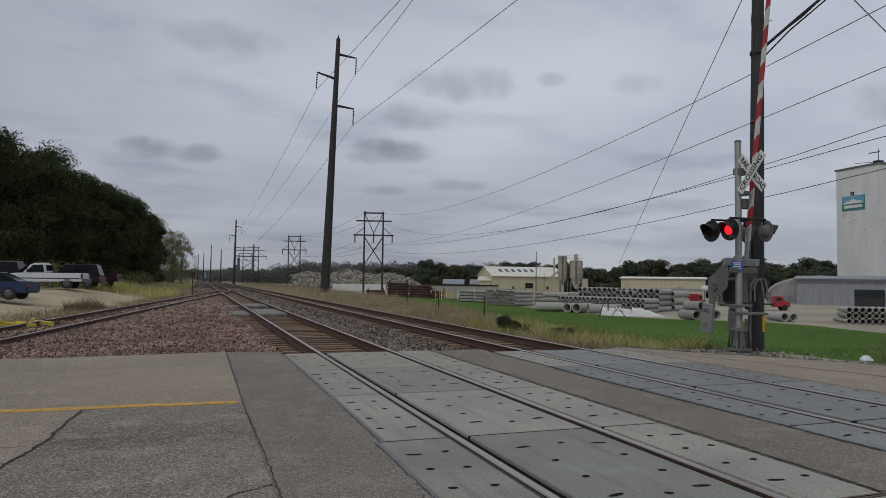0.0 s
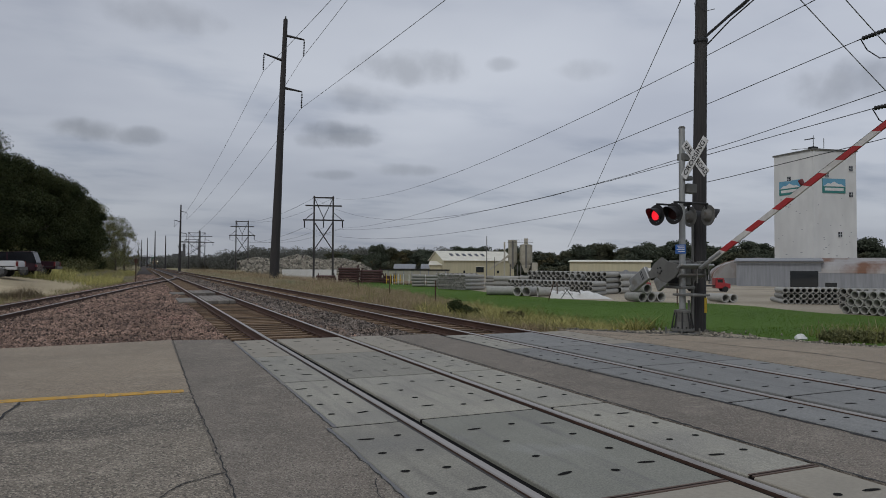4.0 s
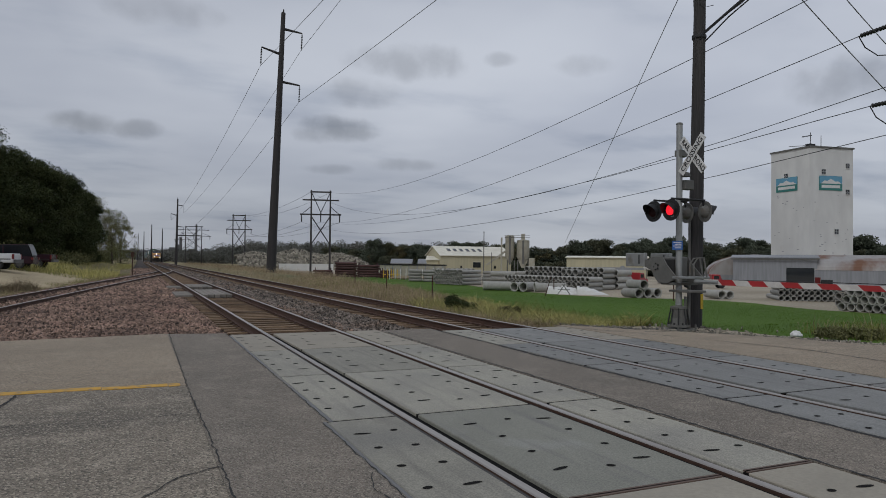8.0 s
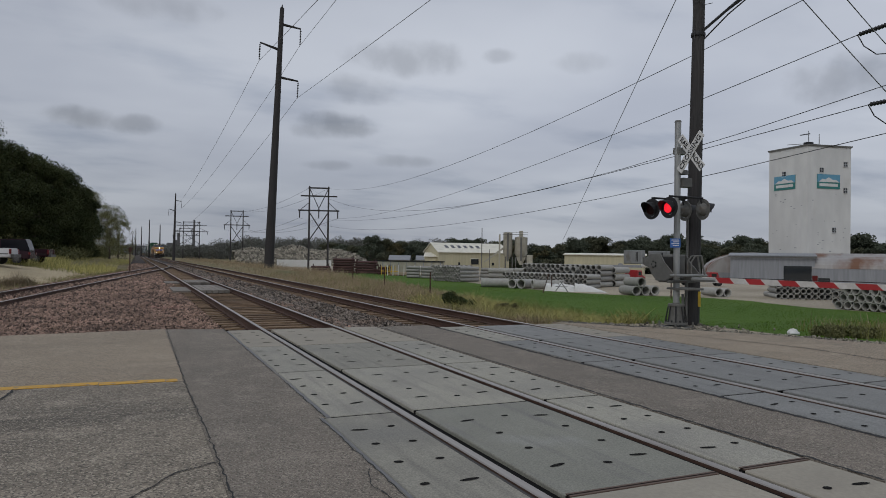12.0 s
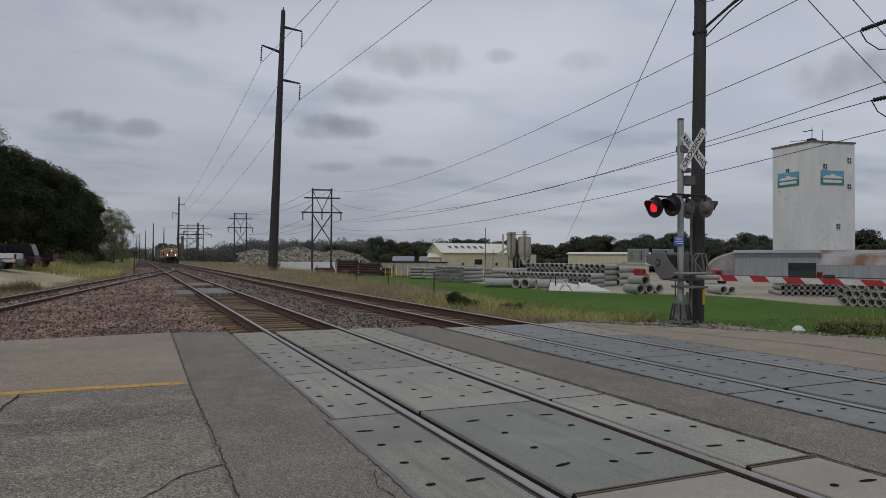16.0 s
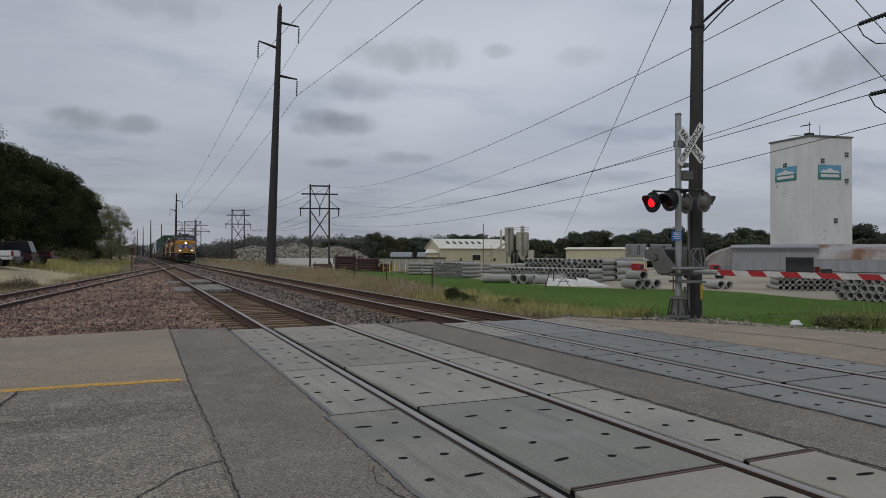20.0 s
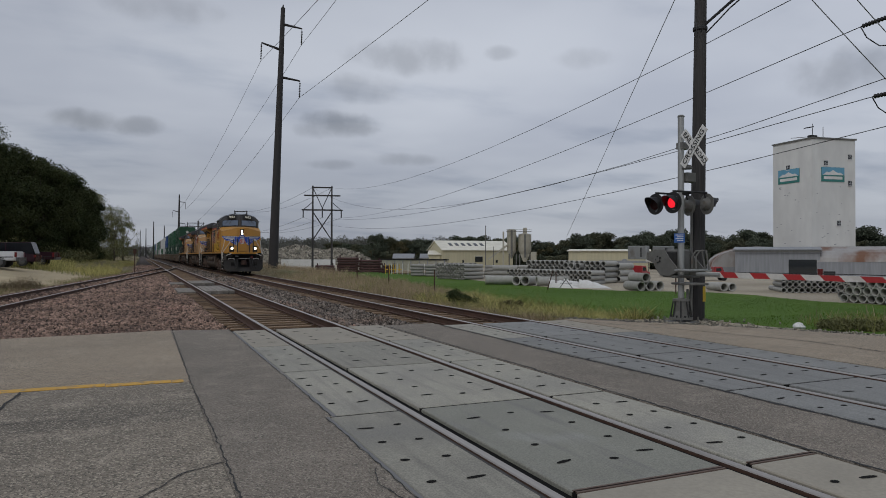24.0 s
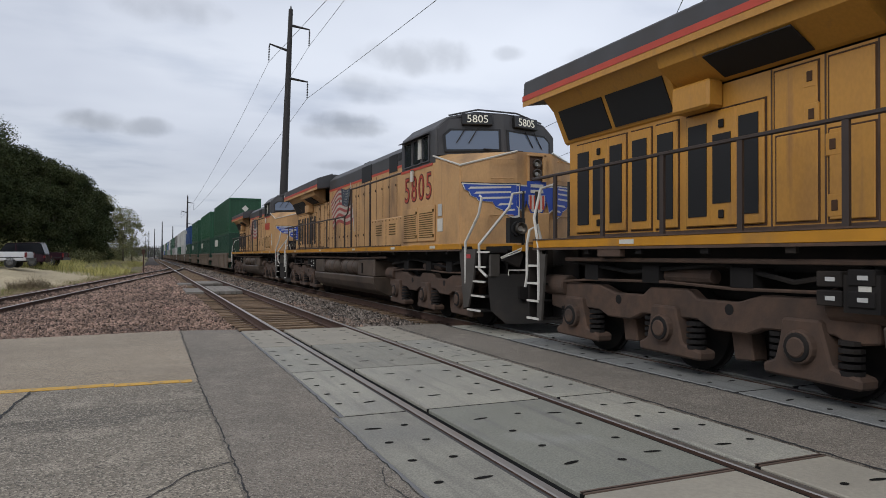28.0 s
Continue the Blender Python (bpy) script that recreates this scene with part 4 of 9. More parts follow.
def crossing_panels():
    """Precast concrete panels with lifting recesses; seams every 2.535 m."""
    random.seed(12)

    def panel(parent, x0, x1, y0, y1, material, recesses):
        ob = part("panel", Shape().box(x0, x1, y0 + 0.022, y1 - 0.022, -0.16, 0.0), material, parent, bevel=0.008)
        sh = Shape()
        # flat dark ovals on the panel stand in for shaded lifting recesses
        for rx, ry, long in recesses:
            a = random.uniform(-0.35, 0.35)
            n, w, h = 10, (0.078 if long else 0.037), (0.022 if long else 0.027)
            c, s = math.cos(a), math.sin(a)
            ring = [(w * math.cos(2 * math.pi * i / n), h * math.sin(2 * math.pi * i / n)) for i in range(n)]
            sh.add([(rx + u * c - v * s, ry + u * s + v * c, 0.0035) for u, v in ring], [tuple(range(n))])
        part("lifting_recess", sh, HOLE, ob)
        return ob

    def row(parent, x, y0, y1, mats):
        d, g = (y1 - y0), GAUGE
        left = [(x + a, y0 + d * f, k) for a, f, k in ((-0.60, 0.21, 0), (-0.29, 0.20, 1), (-0.59, 0.41, 0), (-0.28, 0.40, 0), (-0.59, 0.61, 0), (-0.29, 0.60, 0), (-0.58, 0.79, 1), (-0.29, 0.80, 0))]
        mid = [(x + a, y0 + d * f, k) for a, f, k in ((0.43, 0.22, 1), (0.81, 0.19, 0), (1.15, 0.22, 1), (0.47, 0.40, 0), (1.14, 0.39, 0), (0.48, 0.59, 0), (1.14, 0.59, 0), (0.42, 0.78, 1), (0.83, 0.80, 0), (1.16, 0.76, 1))]
        right = [(x + g + (x - a), b, c) for a, b, c in left]
        # added dark strips paint the shade down in the panel seams
        part("joint_filler", Shape().box(x - 0.76, x - 0.09, y0 - 0.021, y0 + 0.021, -0.1, -0.006).box(x + 0.13, x + g - 0.13, y0 - 0.021, y0 + 0.021, -0.1, -0.006).box(x + g + 0.09, x + g + 0.76, y0 - 0.021, y0 + 0.021, -0.1, -0.006), HOLE, parent)
        wide = 0.0 if x == 0 else 0.03   # the far track's flangeways are broader
        panel(parent, x - (0.68 if x == 0 and y0 > 6 else 0.75), x - 0.09 - wide, y0, y1, mats[0], left)
        panel(parent, x + 0.13 + wide, x + g - 0.13 - wide, y0, y1, mats[1], mid)
        panel(parent, x + g + 0.09, x + g + 0.76, y0, y1, mats[2], right)

    one = thing("track_crossing", "grey precast concrete crossing panels along the near track", "level crossing", "crossing panels", kind="structure")
    p, b, t = PANEL, PANEL_BLUE, PANEL_TAN
    for k, mats in ((-4, (p, p, p)), (-3, (p, p, p)), (-2, (p, t, t)), (-1, (p, t, t)), (0, (p, PANEL_SLATE, p)), (1, (p, p, p)), (2, (p, p, p)), (3, (t, t, t))):
        y0 = 3.54 + 2.535 * k if k < 3 else 11.15
        row(one, 0.0, y0, y0 + 2.535, mats)
    part("edge_band", Shape().box(-0.725, -0.684, 6.075, W - 0.2, -0.1, 0.002).box(-0.785, -0.754, -8, 6.07, -0.1, 0.002), RUBBER_GREY, one, "smooth grey edge strip", bevel=0.004)
    two = thing("track_crossing", "blue-grey concrete crossing panels along the far track", "level crossing", "crossing panels", kind="structure")
    for k in range(-4, 3):
        y0 = 5.56 + 2.535 * k
        row(two, T2, y0, y0 + 2.535, (b, b, b) if k < 2 else (p, b, t))
    for parent, x in ((one, 0.0), (two, T2)):
        for e in (x, x + GAUGE):
            for a, c in ((-0.088, -0.04), (0.04, 0.128) if e == x else (0.04, 0.088), (-0.128, -0.04)):
                if a == -0.128 and e == x or a == -0.088 and e != x:
                    continue
                field = (a + c < 0) == (e == x)
                if parent is two:
                    part("flangeway_filler", Shape().box(e + a, e + c, -7, W - 0.35, -0.15, -0.075), RUBBER, parent)
                elif field:
                    part("flangeway_filler", Shape().box(e + a, e + a + 0.022, -7, W - 0.35, -0.15, -0.012).box(e + a + 0.027, e + c, -7, W - 0.35, -0.15, -0.02), RUBBER_WORN, parent, "worn rubber filler")
                else:
                    part("flangeway_filler", Shape().box(e + a, e + c, -7, W - 0.35, -0.15, -0.032), RUBBER, parent)
        part("bed", Shape().box(x - 0.78, x + GAUGE + 0.78, -14, W - 0.12, -0.30, -0.155), HOLE, parent)
    for y in (3.54, 3.56):
        part("angle_iron", Shape().box(0.14, GAUGE - 0.14, y - 0.02, y + 0.015, -0.05, 0.004), STEEL_EDGE, one)
        part("angle_iron", Shape().box(GAUGE + 0.1, GAUGE + 0.75, y - 0.02, y + 0.015, -0.05, 0.004), STEEL_EDGE, one)


crossing_panels()

# ---- crossing signal, gate and the poles beside it ----
SX, SY = 9.15, 12.27      # foot of the signal mast
GATE_Y, GATE_Z = SY + 0.40, 1.38   # gate pivot


FRAME_GAP = S("dark_gap", (0.03, 0.03, 0.03), 0.9)


def crossing_signal():
    s = thing("crossing_signal", "grey flashing-light crossing signal with crossbuck on a mast", "crossing signal", at=pose(SX, SY, -0.1))
    part("mast", Shape().rod((0, 0, 0), (0, 0, 4.8), 0.075, 0.072, 14), GALV, s, smooth=True)
    part("mast_cap", Shape().rod((0, 0, 4.8), (0, 0, 4.84), 0.085, 0.06, 14), GREY_METAL, s)
    part("base_casting", Shape().lathe([(0.0, 0.10), (0.27, 0.10), (0.27, 0.15), (0.19, 0.17), (0.16, 0.30), (0.17, 0.50), (0.19, 0.52), (0.19, 0.57), (0.10, 0.58), (0.08, 0.60), (0.0, 0.60)], (0, 0, 0), 2, 12), GREY_METAL, s)
    for k in range(8):
        a = k * math.pi / 4
        part("casting_rib", Shape().rod((0.24 * math.cos(a), 0.24 * math.sin(a), 0.14), (0.17 * math.cos(a), 0.17 * math.sin(a), 0.54), 0.02, 0.016, 6), FRAME_GAP, s)
        part("flange_bolt", Shape().rod((0.235 * math.cos(a + 0.4), 0.235 * math.sin(a + 0.4), 0.14), (0.235 * math.cos(a + 0.4), 0.235 * math.sin(a + 0.4), 0.2), 0.022, 0.022, 6), FRAME_GAP, s)
    part("foundation", Shape().box(-0.28, 0.28, -0.28, 0.28, -0.1, 0.06), GREY_METAL, s, bevel=0.02)
    for dx in (-0.26, 0.26):
        for dy in (-0.26, 0.26):
            part("anchor_bolt", Shape().rod((dx, dy, 0.05), (dx, dy, 0.16), 0.022), GREY_METAL, s)
    # towards the camera and towards the far side
    to = (Vector((EYE.x, EYE.y, 0)) - Vector((SX, SY, 0))).normalized()
    side = Vector((-to.y, to.x, 0))
    # crossbuck: two white boards on the face that looks along the road
    face, right = Vector((-1, 0, 0)), Vector((0, -1, 0))
    cb = Vector((0, 0, 4.02)) + face * 0.10 + right * 0.52
    for name, a, text in (("crossbuck_board", 1, "CROSSING"), ("crossbuck_board", -1, "RAILROAD")):
        c, d = math.cos(radians(49)), math.sin(radians(49))
        along = right * c + Vector((0, 0, a * d))
        up = Vector((0, 0, 1)) * c - right * a * d
        m = facing(cb + face * (0.02 if a == 1 else 0.0), along, up)
        sh = Shape().box(-0.52, 0.52, -0.10, 0.10, -0.006, 0.006)
        ob = part(name, sh, SIGN_WHITE, s)
        ob.matrix_basis = m
        if a == 1:
            w = part("lettering", dressed(lettering("CROSSING", 0.175, 0.006), BLACK), BLACK, ob)
            w.matrix_basis = pose(0, 0, 0.008) @ Matrix.Diagonal((1.08, 1, 1, 1))
        else:
            for text, x in (("RAIL", -0.31), ("ROAD", 0.31)):
                w = part("lettering", dressed(lettering(text, 0.165, 0.006), BLACK), BLACK, ob)
                w.matrix_basis = pose(x, 0, 0.008) @ Matrix.Diagonal((0.95, 1, 1, 1))
    part("crossbuck_bracket", Shape().box(-0.06, 0.2, -0.09, 0.09, 4.05, 4.2), GREY_METAL, s)
    part("bell", Shape().lathe([(0.0, 0.07), (0.10, 0.05), (0.13, -0.04), (0.0, -0.05)], (0.10, -0.08, 3.62), 2, 12), GREY_METAL, s)
    part("junction_box", Shape().box(0.05, 0.33, -0.14, 0.06, 3.28, 3.50), GREY_METAL, s, bevel=0.015)
    # lamp crossarm with four hooded heads
    lz = 2.77
    part("crossarm", Shape().rod((0, -0.34, lz + 0.24), (0, 0.34, lz + 0.24), 0.03, 0.03, 8), BLACK, s)
    for dy in (-0.285, 0.285):
        part("outrigger", Shape().rod((-0.5, dy, lz + 0.26), (0.5, dy, lz + 0.26), 0.024, 0.024, 8), BLACK, s)
    lamps = []
    for dy, way in ((0.285, 1), (-0.285, 1), (0.285, -1), (-0.285, -1)):
        # one pair faces each way along the road
        f = Vector((-way, -0.12, 0)).normalized()
        c = Vector((-0.5 * way, dy, lz))
        head = part("lamp_head", lamp_body(), BLACK if way == 1 else GREY_METAL, s, "black hooded signal lamp" if way == 1 else "grey back of a signal lamp")
        up = Vector((0, 0, 1))
        head.matrix_basis = facing(c, up.cross(f), up)
        part("lens", lens_disc(0.148), LENS_DARK, head, "dark red lens").matrix_basis = pose(0, 0, 0.03)
        part("hood", hood_shape(), BLACK, head, "black hood")
        part("bracket", Shape().rod((0, 0.12, -0.03), (0, 0.24, -0.06), 0.02), BLACK, head)
        lamps.append(head)
    # blue notice below the lamps
    m = facing(Vector((-0.02, 0, 1.98)) + to * 0.09 - side * 0.02, -side, (0, 0, 1))
    sign = part("blue_notice", Shape().box(-0.115, 0.115, -0.105, 0.105, -0.004, 0.004), SIGN_BLUE, s, "small blue notice plate")
    sign.matrix_basis = m
    for k in range(4):
        part("text_bar", Shape().box(-0.085, 0.085 - 0.03 * (k % 2), 0.06 - 0.042 * k, 0.078 - 0.042 * k, -0.008, 0.008), SIGN_WHITE, sign)
    return s, lamps


def lamp_body():
    sh = Shape().lathe([(0.0, -0.12), (0.09, -0.10), (0.15, -0.02), (0.165, 0.02), (0.16, 0.035), (0.0, 0.03)], (0, 0, 0), 2, 20)
    sh.lathe([(0.165, 0.0), (0.245, 0.0), (0.245, 0.012), (0.165, 0.012)], (0, 0, 0), 2, 24)
    return sh


def lens_disc(r):
    return Shape().lathe([(0.0, 0.018), (r * 0.6, 0.014), (r, 0.0), (0.0, -0.004)], (0, 0, 0), 2, 20)


def hood_shape():
    sh = Shape()
    n, vs = 14, []
    for i in range(n + 1):
        a = radians(-20 + 220 * i / n)
        d = 0.27 * (0.35 + 0.65 * max(0.0, math.sin(a)))
        for r in (0.168, 0.162):
            vs += [(r * math.cos(a), r * math.sin(a), 0.02), (r * math.cos(a), r * math.sin(a) - 0.02, 0.02 + d)]
    fs = []
    for i in range(n):
        k = 4 * i
        fs += [(k, k + 4, k + 5, k + 1), (k + 2, k + 3, k + 7, k + 6), (k + 1, k + 5, k + 7, k + 3)]
    return sh.add(vs, fs)


signal, signal_lamps = crossing_signal()


def gate_machine():
    """The gate's box and bracket on the mast; the arm with its counterweights turns in front of it."""
    g = thing("gate_mechanism", "grey steel gate mechanism bolted to the signal mast", "gate mechanism", at=pose(SX, SY, -0.1))
    part("housing", Shape().box(0.02, 0.38, 0.1, 0.52, 1.12, 1.72), GREY_METAL, g, bevel=0.03)
    part("cover_plate", Shape().box(-0.02, 0.02, 0.14, 0.48, 1.18, 1.66), FRAME_GAP, g, bevel=0.01)
    part("bracket", Shape().box(-0.10, 0.3, -0.1, 0.5, 1.06, 1.12), GREY_METAL, g, bevel=0.01)
    for k, dy in ((0, -0.14), (1, -0.26)):
        part("hoop", Shape().path([(0.2, dy, 1.2), (0.2, dy, 1.55), (0.25, dy - 0.06, 1.68), (0.4, dy - 0.1, 1.70), (0.46, dy - 0.14, 1.25)], 0.02, 6), GREY_METAL, g)
    part("bracket", Shape().box(-0.12, 0.4, -0.45, 0.2, 0.90, 0.95), GREY_METAL, g, bevel=0.01)
    for dx in (0.1, 0.2):
        part("conduit", Shape().rod((dx, -0.1, 0.1), (dx, -0.1, 0.8), 0.03), GREY_METAL, g)
    return g


gate_machine()



def gate_arm():
    """Origin at the pivot; the arm lies along -y a little below it, the counterweights along +y."""
    a = thing("crossing_gate", "red and white striped crossing gate arm with counterweights", "crossing gate", at=pose(SX, GATE_Y, GATE_Z))
    back, drop = SY - GATE_Y, 1.05 - GATE_Z
    length, k, step = 9.6, 0, 0.40
    y = 0.65
    part("tube", Shape().rod((0.2, back - 0.3, drop), (0.2, back - 1.0, drop), 0.05, 0.05, 8), GALV, a)
    while y < length:
        h0, h1 = 0.062 - 0.0025 * y, 0.062 - 0.0025 * (y + step)
        slant = -0.06
        poly = [(back - y + slant, drop - h0), (back - y - slant, drop + h0), (back - y - step - slant, drop + h1), (back - y - step + slant, drop - h1)]
        part("stripe", Shape().prism(poly, 0, 0.178, 0.222), GATE_RED if k % 2 else GATE_WHITE, a)
        y, k = y + step, k + 1
    for yy in (3.4, 6.4, 9.3):
        part("arm_lamp", Shape().rod((0.2, back - yy, drop + 0.06), (0.2, back - yy, drop + 0.17), 0.045, 0.05, 8), TAIL_RED, a, "small red gate lamp")
    part("cable", Shape().path([(0.23, back - 0.5, drop + 0.05), (0.23, back - 3.4, drop + 0.08), (0.23, back - 6.4, drop + 0.075), (0.23, back - 9.3, drop + 0.06)], 0.008, 5), BLACK, a)
    fan = [(0.42, 0.04), (0.30, 0.16), (0.12, 0.24), (-0.2, 0.24), (-0.34, 0.05), (-0.62, -0.20), (-0.62, -0.28), (-0.36, -0.38), (-0.05, -0.36), (0.08, -0.24), (0.18, -0.08), (0.42, 0.0)]
    for x in (-0.30, 0.48):
        part("side_plate", Shape().prism(fan, 0, x - 0.014, x + 0.014), GREY_METAL, a, bevel=0.004)
        part("weight_arm", Shape().box(x - 0.02, x + 0.02, 0.3, 0.9, 0.03, 0.17), GREY_METAL, a, bevel=0.004)
        w = part("counterweight", Shape().box(x - 0.06, x + 0.05, 0.38, 1.06, 0.0, 0.33), GALV, a, "pale grey counterweight", bevel=0.012)
        for yy in (0.52, 0.57):
            part("weight_slot", Shape().box(x - 0.066, x - 0.058, yy, yy + 0.018, 0.06, 0.29), FRAME_GAP, w)
        for ang in range(5):
            c, q = math.cos(ang * 1.2566), math.sin(ang * 1.2566)
            part("hub_bolt", Shape().rod((x - 0.035, 0.07 * c, 0.07 * q), (x + 0.02, 0.07 * c, 0.07 * q), 0.022, 0.022, 6), FRAME_GAP, a)
    part("cross_plate", Shape().box(-0.34, 0.66, -0.70, -0.54, -0.27, -0.215), GALV, a, "pale steel cross plate", bevel=0.01)
    part("cross_plate", Shape().box(-0.30, 0.48, -0.52, -0.40, -0.42, -0.37), GREY_METAL, a, bevel=0.01)
    part("shaft", Shape().rod((-0.34, 0, 0), (0.52, 0, 0), 0.055, 0.055, 12), GREY_METAL, a)
    return a


gate = gate_arm()


def lit_lens():
    """The one glowing lens of the alternating pair."""
    ob = solo("lit_lens", lens_disc(0.12), LENS_LIT, "glowing red signal lens, flashing in turn", "signal light")
    return ob


glow_lens = lit_lens()


def power_pole():
    """Weathered wooden pole behind the signal."""
    p = thing("utility_pole", "weathered dark wooden utility pole beside the signal", "utility pole", at=pose(10.25, 12.92, -0.4))
    part("shaft", Shape().rod((0, 0, 0), (0.16, -0.05, 11.6), 0.19, 0.125, 14), POLE_WOOD, p, smooth=True)
    part("ground_wire_cover", Shape().box(-0.2, -0.17, -0.06, 0.0, 0.0, 3.0), GREY_METAL, p)
    part("yellow_marker", Shape().box(0.02, 0.1, -0.195, -0.178, 0.75, 1.12), TAG_YELLOW, p, "yellow marker strip")
    part("guy_guard", Shape().prism([(0.15, 0.0), (0.33, 1.7), (0.2, 2.5), (0.15, 2.5)], 1, 0.05, 0.1), BLACK, p)
    part("clamp", Shape().lathe([(0.165, 0), (0.175, 0.02), (0.175, 0.08), (0.165, 0.1)], (0.1, -0.03, 7.45), 2, 14), BLACK, p)
    part("service_cable", Shape().path([(0.1, -0.15, 7.55), (0.7, -0.6, 8.2), (1.6, -1.3, 9.15), (3.6, -2.9, 11.6)], 0.035, 6), BLACK, p)
    part("cable", Shape().path([(0.12, -0.1, 7.3), (0.6, -0.5, 7.95), (1.3, -1.1, 8.72), (2.2, -1.8, 9.8)], 0.018, 6), BLACK, p)
    part("cable", Shape().path([(0.0, -0.15, 7.4), (0.3, -0.3, 7.78), (0.8, -0.7, 8.25), (1.7, -1.4, 9.32)], 0.012, 6), BLACK, p)
    part("drop_wire", Shape().path([(-0.1, -0.12, 7.35), (-0.16, -0.1, 8.4), (0.1, -0.2, 8.2), (0.3, -0.3, 8.25)], 0.008, 5), WIRE, p)
    return p


power_pole()

# ---- overhead line, pylons and wires ----


def wires(label, runs, r=0.012, material=WIRE):
    """Sagging cables; each run is (from, to, sag)."""
    w = thing("overhead_wires", label, "overhead wires", "overhead wires")
    for a, b, sag in runs:
        a, b = Vector(a), Vector(b)
        n = 14
        pts = [a.lerp(b, i / n) - Vector((0, 0, 4 * sag * (i / n) * (1 - i / n))) for i in range(n + 1)]
        part("cable", Shape().path(pts, r, 4), material, w)
    return w


def line_pole(x, y, height, lean, label, scale=1.0, arms=True):
    """A tall tapered pole with three davit arms and hanging insulators; arms reach across the line."""
    p = thing("transmission_pole", label, "power pole", "transmission poles", at=pose(x, y, land(x, y) - 0.2, 0, lean, 0))
    part("shaft", Shape().rod((0, 0, 0), (0, 0, height), 0.55 * scale, 0.24 * scale, 12), POLE_STEEL, p, smooth=True)
    ends = []
    if arms:
        for z, side in ((height - 2.1, 1), (height - 5.1, -1), (height - 8.2, 1)):
            tip = (side * 2.25 * scale, 0, z + (0.1 if side > 0 else 0.75))
            part("davit_arm", Shape().rod((0, 0, z + 0.25), tip, 0.17 * scale, 0.09 * scale, 8), POLE_STEEL, p)
            ins = Shape()
            for k in range(9):
                zz = tip[2] - 0.25 - k * 0.19
                ins.rod((tip[0], 0, zz), (tip[0], 0, zz - 0.08), 0.11 * scale, 0.07 * scale, 8)
            ins.rod((tip[0], 0, tip[2]), (tip[0], 0, tip[2] - 2.0), 0.03, 0.03, 6)
            part("insulator", ins, BLACK, p)
            c = math.radians(lean)
            ends.append(Vector((x, y, land(x, y) - 0.2)) + Vector((tip[0] * math.cos(c) + (tip[2] - 2) * math.sin(c), 0, (tip[2] - 2) * math.cos(c))))
    part("cap", Shape().rod((0, 0, height), (0, 0, height + 0.4), 0.12 * scale, 0.05, 6), POLE_STEEL, p)
    return ends


near_ends = line_pole(11.45, 78.8, 30.0, 1.9, "tall dark tapered transmission pole with three davit arms")
far_ends = line_pole(7.6, 210, 19.2, 0.6, "distant slim transmission pole", 0.75)
top_ends = [Vector((10.09, 27.31, 19.69)), Vector((8.96, 27.8, 17.97)), Vector((14.43, 24.89, 17.35))]
wires("thin dark transmission wires strung from pole to pole", [(a, a + (b - a) * 1.6, 0.2) for a, b in zip(near_ends, top_ends)] + [(a, b, 1.8) for a, b in zip(far_ends, near_ends)], 0.021, WIRE_PALE)
for i, (x, y, h) in enumerate(((3.0, 330, 17), (0.5, 420, 17), (-2.5, 520, 19), (7.4, 330, 15), (-5, 640, 18))):
    line_pole(x, y, h, 0, "distant pole beside the tracks", 0.7, arms=i > 3)


def h_frame(x, y, z, half, height, label, turn=-14, lift=0):
    """Two legs, two cross beams, X bracing and three insulators."""
    p = thing("h_frame_pylon", label, "pylon", "h-frame pylons", at=pose(x, y, z, 0, 0, turn))
    for s in (-1, 1):
        part("leg", Shape().rod((s * half, 0, -0.5), (s * half, 0, height), 0.19, 0.13, 10), POLE_WOOD, p)
    top, low = height - 0.3, height - 4.2
    for z0, w in ((top, 1.05), (top - 1.4, 1.85), (low, 2.1)):
        part("cross_beam", Shape().box(-half * w - 0.1, half * w + 0.1, -0.1, 0.1, z0 - 0.12, z0 + 0.12), POLE_WOOD, p)
    for a, b in ((-1, 1), (1, -1)):
        part("brace", Shape().rod((a * half, 0.1, low - 0.3), (b * half, 0.1, low - 5.2), 0.10, 0.10, 6), POLE_WOOD, p)
        part("brace", Shape().rod((a * half, 0.1, top), (b * half * 0.1, 0.1, low), 0.07, 0.07, 6), POLE_WOOD, p)
        part("brace", Shape().rod((a * half * 2.0, 0.1, low), (a * half, 0.1, low + 1.4), 0.06, 0.06, 6), POLE_WOOD, p)
    for s in (-2, 0, 2):
        part("insulator", Shape().rod((s * half, 0, low - 0.1), (s * half, 0, low - 1.3), 0.10, 0.10, 6), BLACK, p)
    m = p.matrix_basis
    return [m @ Vector((s * half, 0, low - 1.3)) for s in (-2, 0, 2)] + [m @ Vector((s * half, 0, top)) for s in (-1, 1)]


frame_near = h_frame(26.4, 116.5, -0.5, 1.62, 14.0, "brown wooden h-frame pylon with x bracing")
frame_far = h_frame(23.4, 198.4, -0.5, 1.65, 14.5, "distant wooden h-frame pylon")
h_frame(18.5, 300, -0.5, 3.2, 15.5, "distant low wooden h-frame pylon")
h_frame(24.0, 420, -0.5, 3.6, 17, "distant wooden h-frame pylon by the works")
DEADEND = [Vector((18.24, 14.21, 8.65)), Vector((18.41, 13.97, 6.42)), Vector((14.6, 11.6, 9.6))]


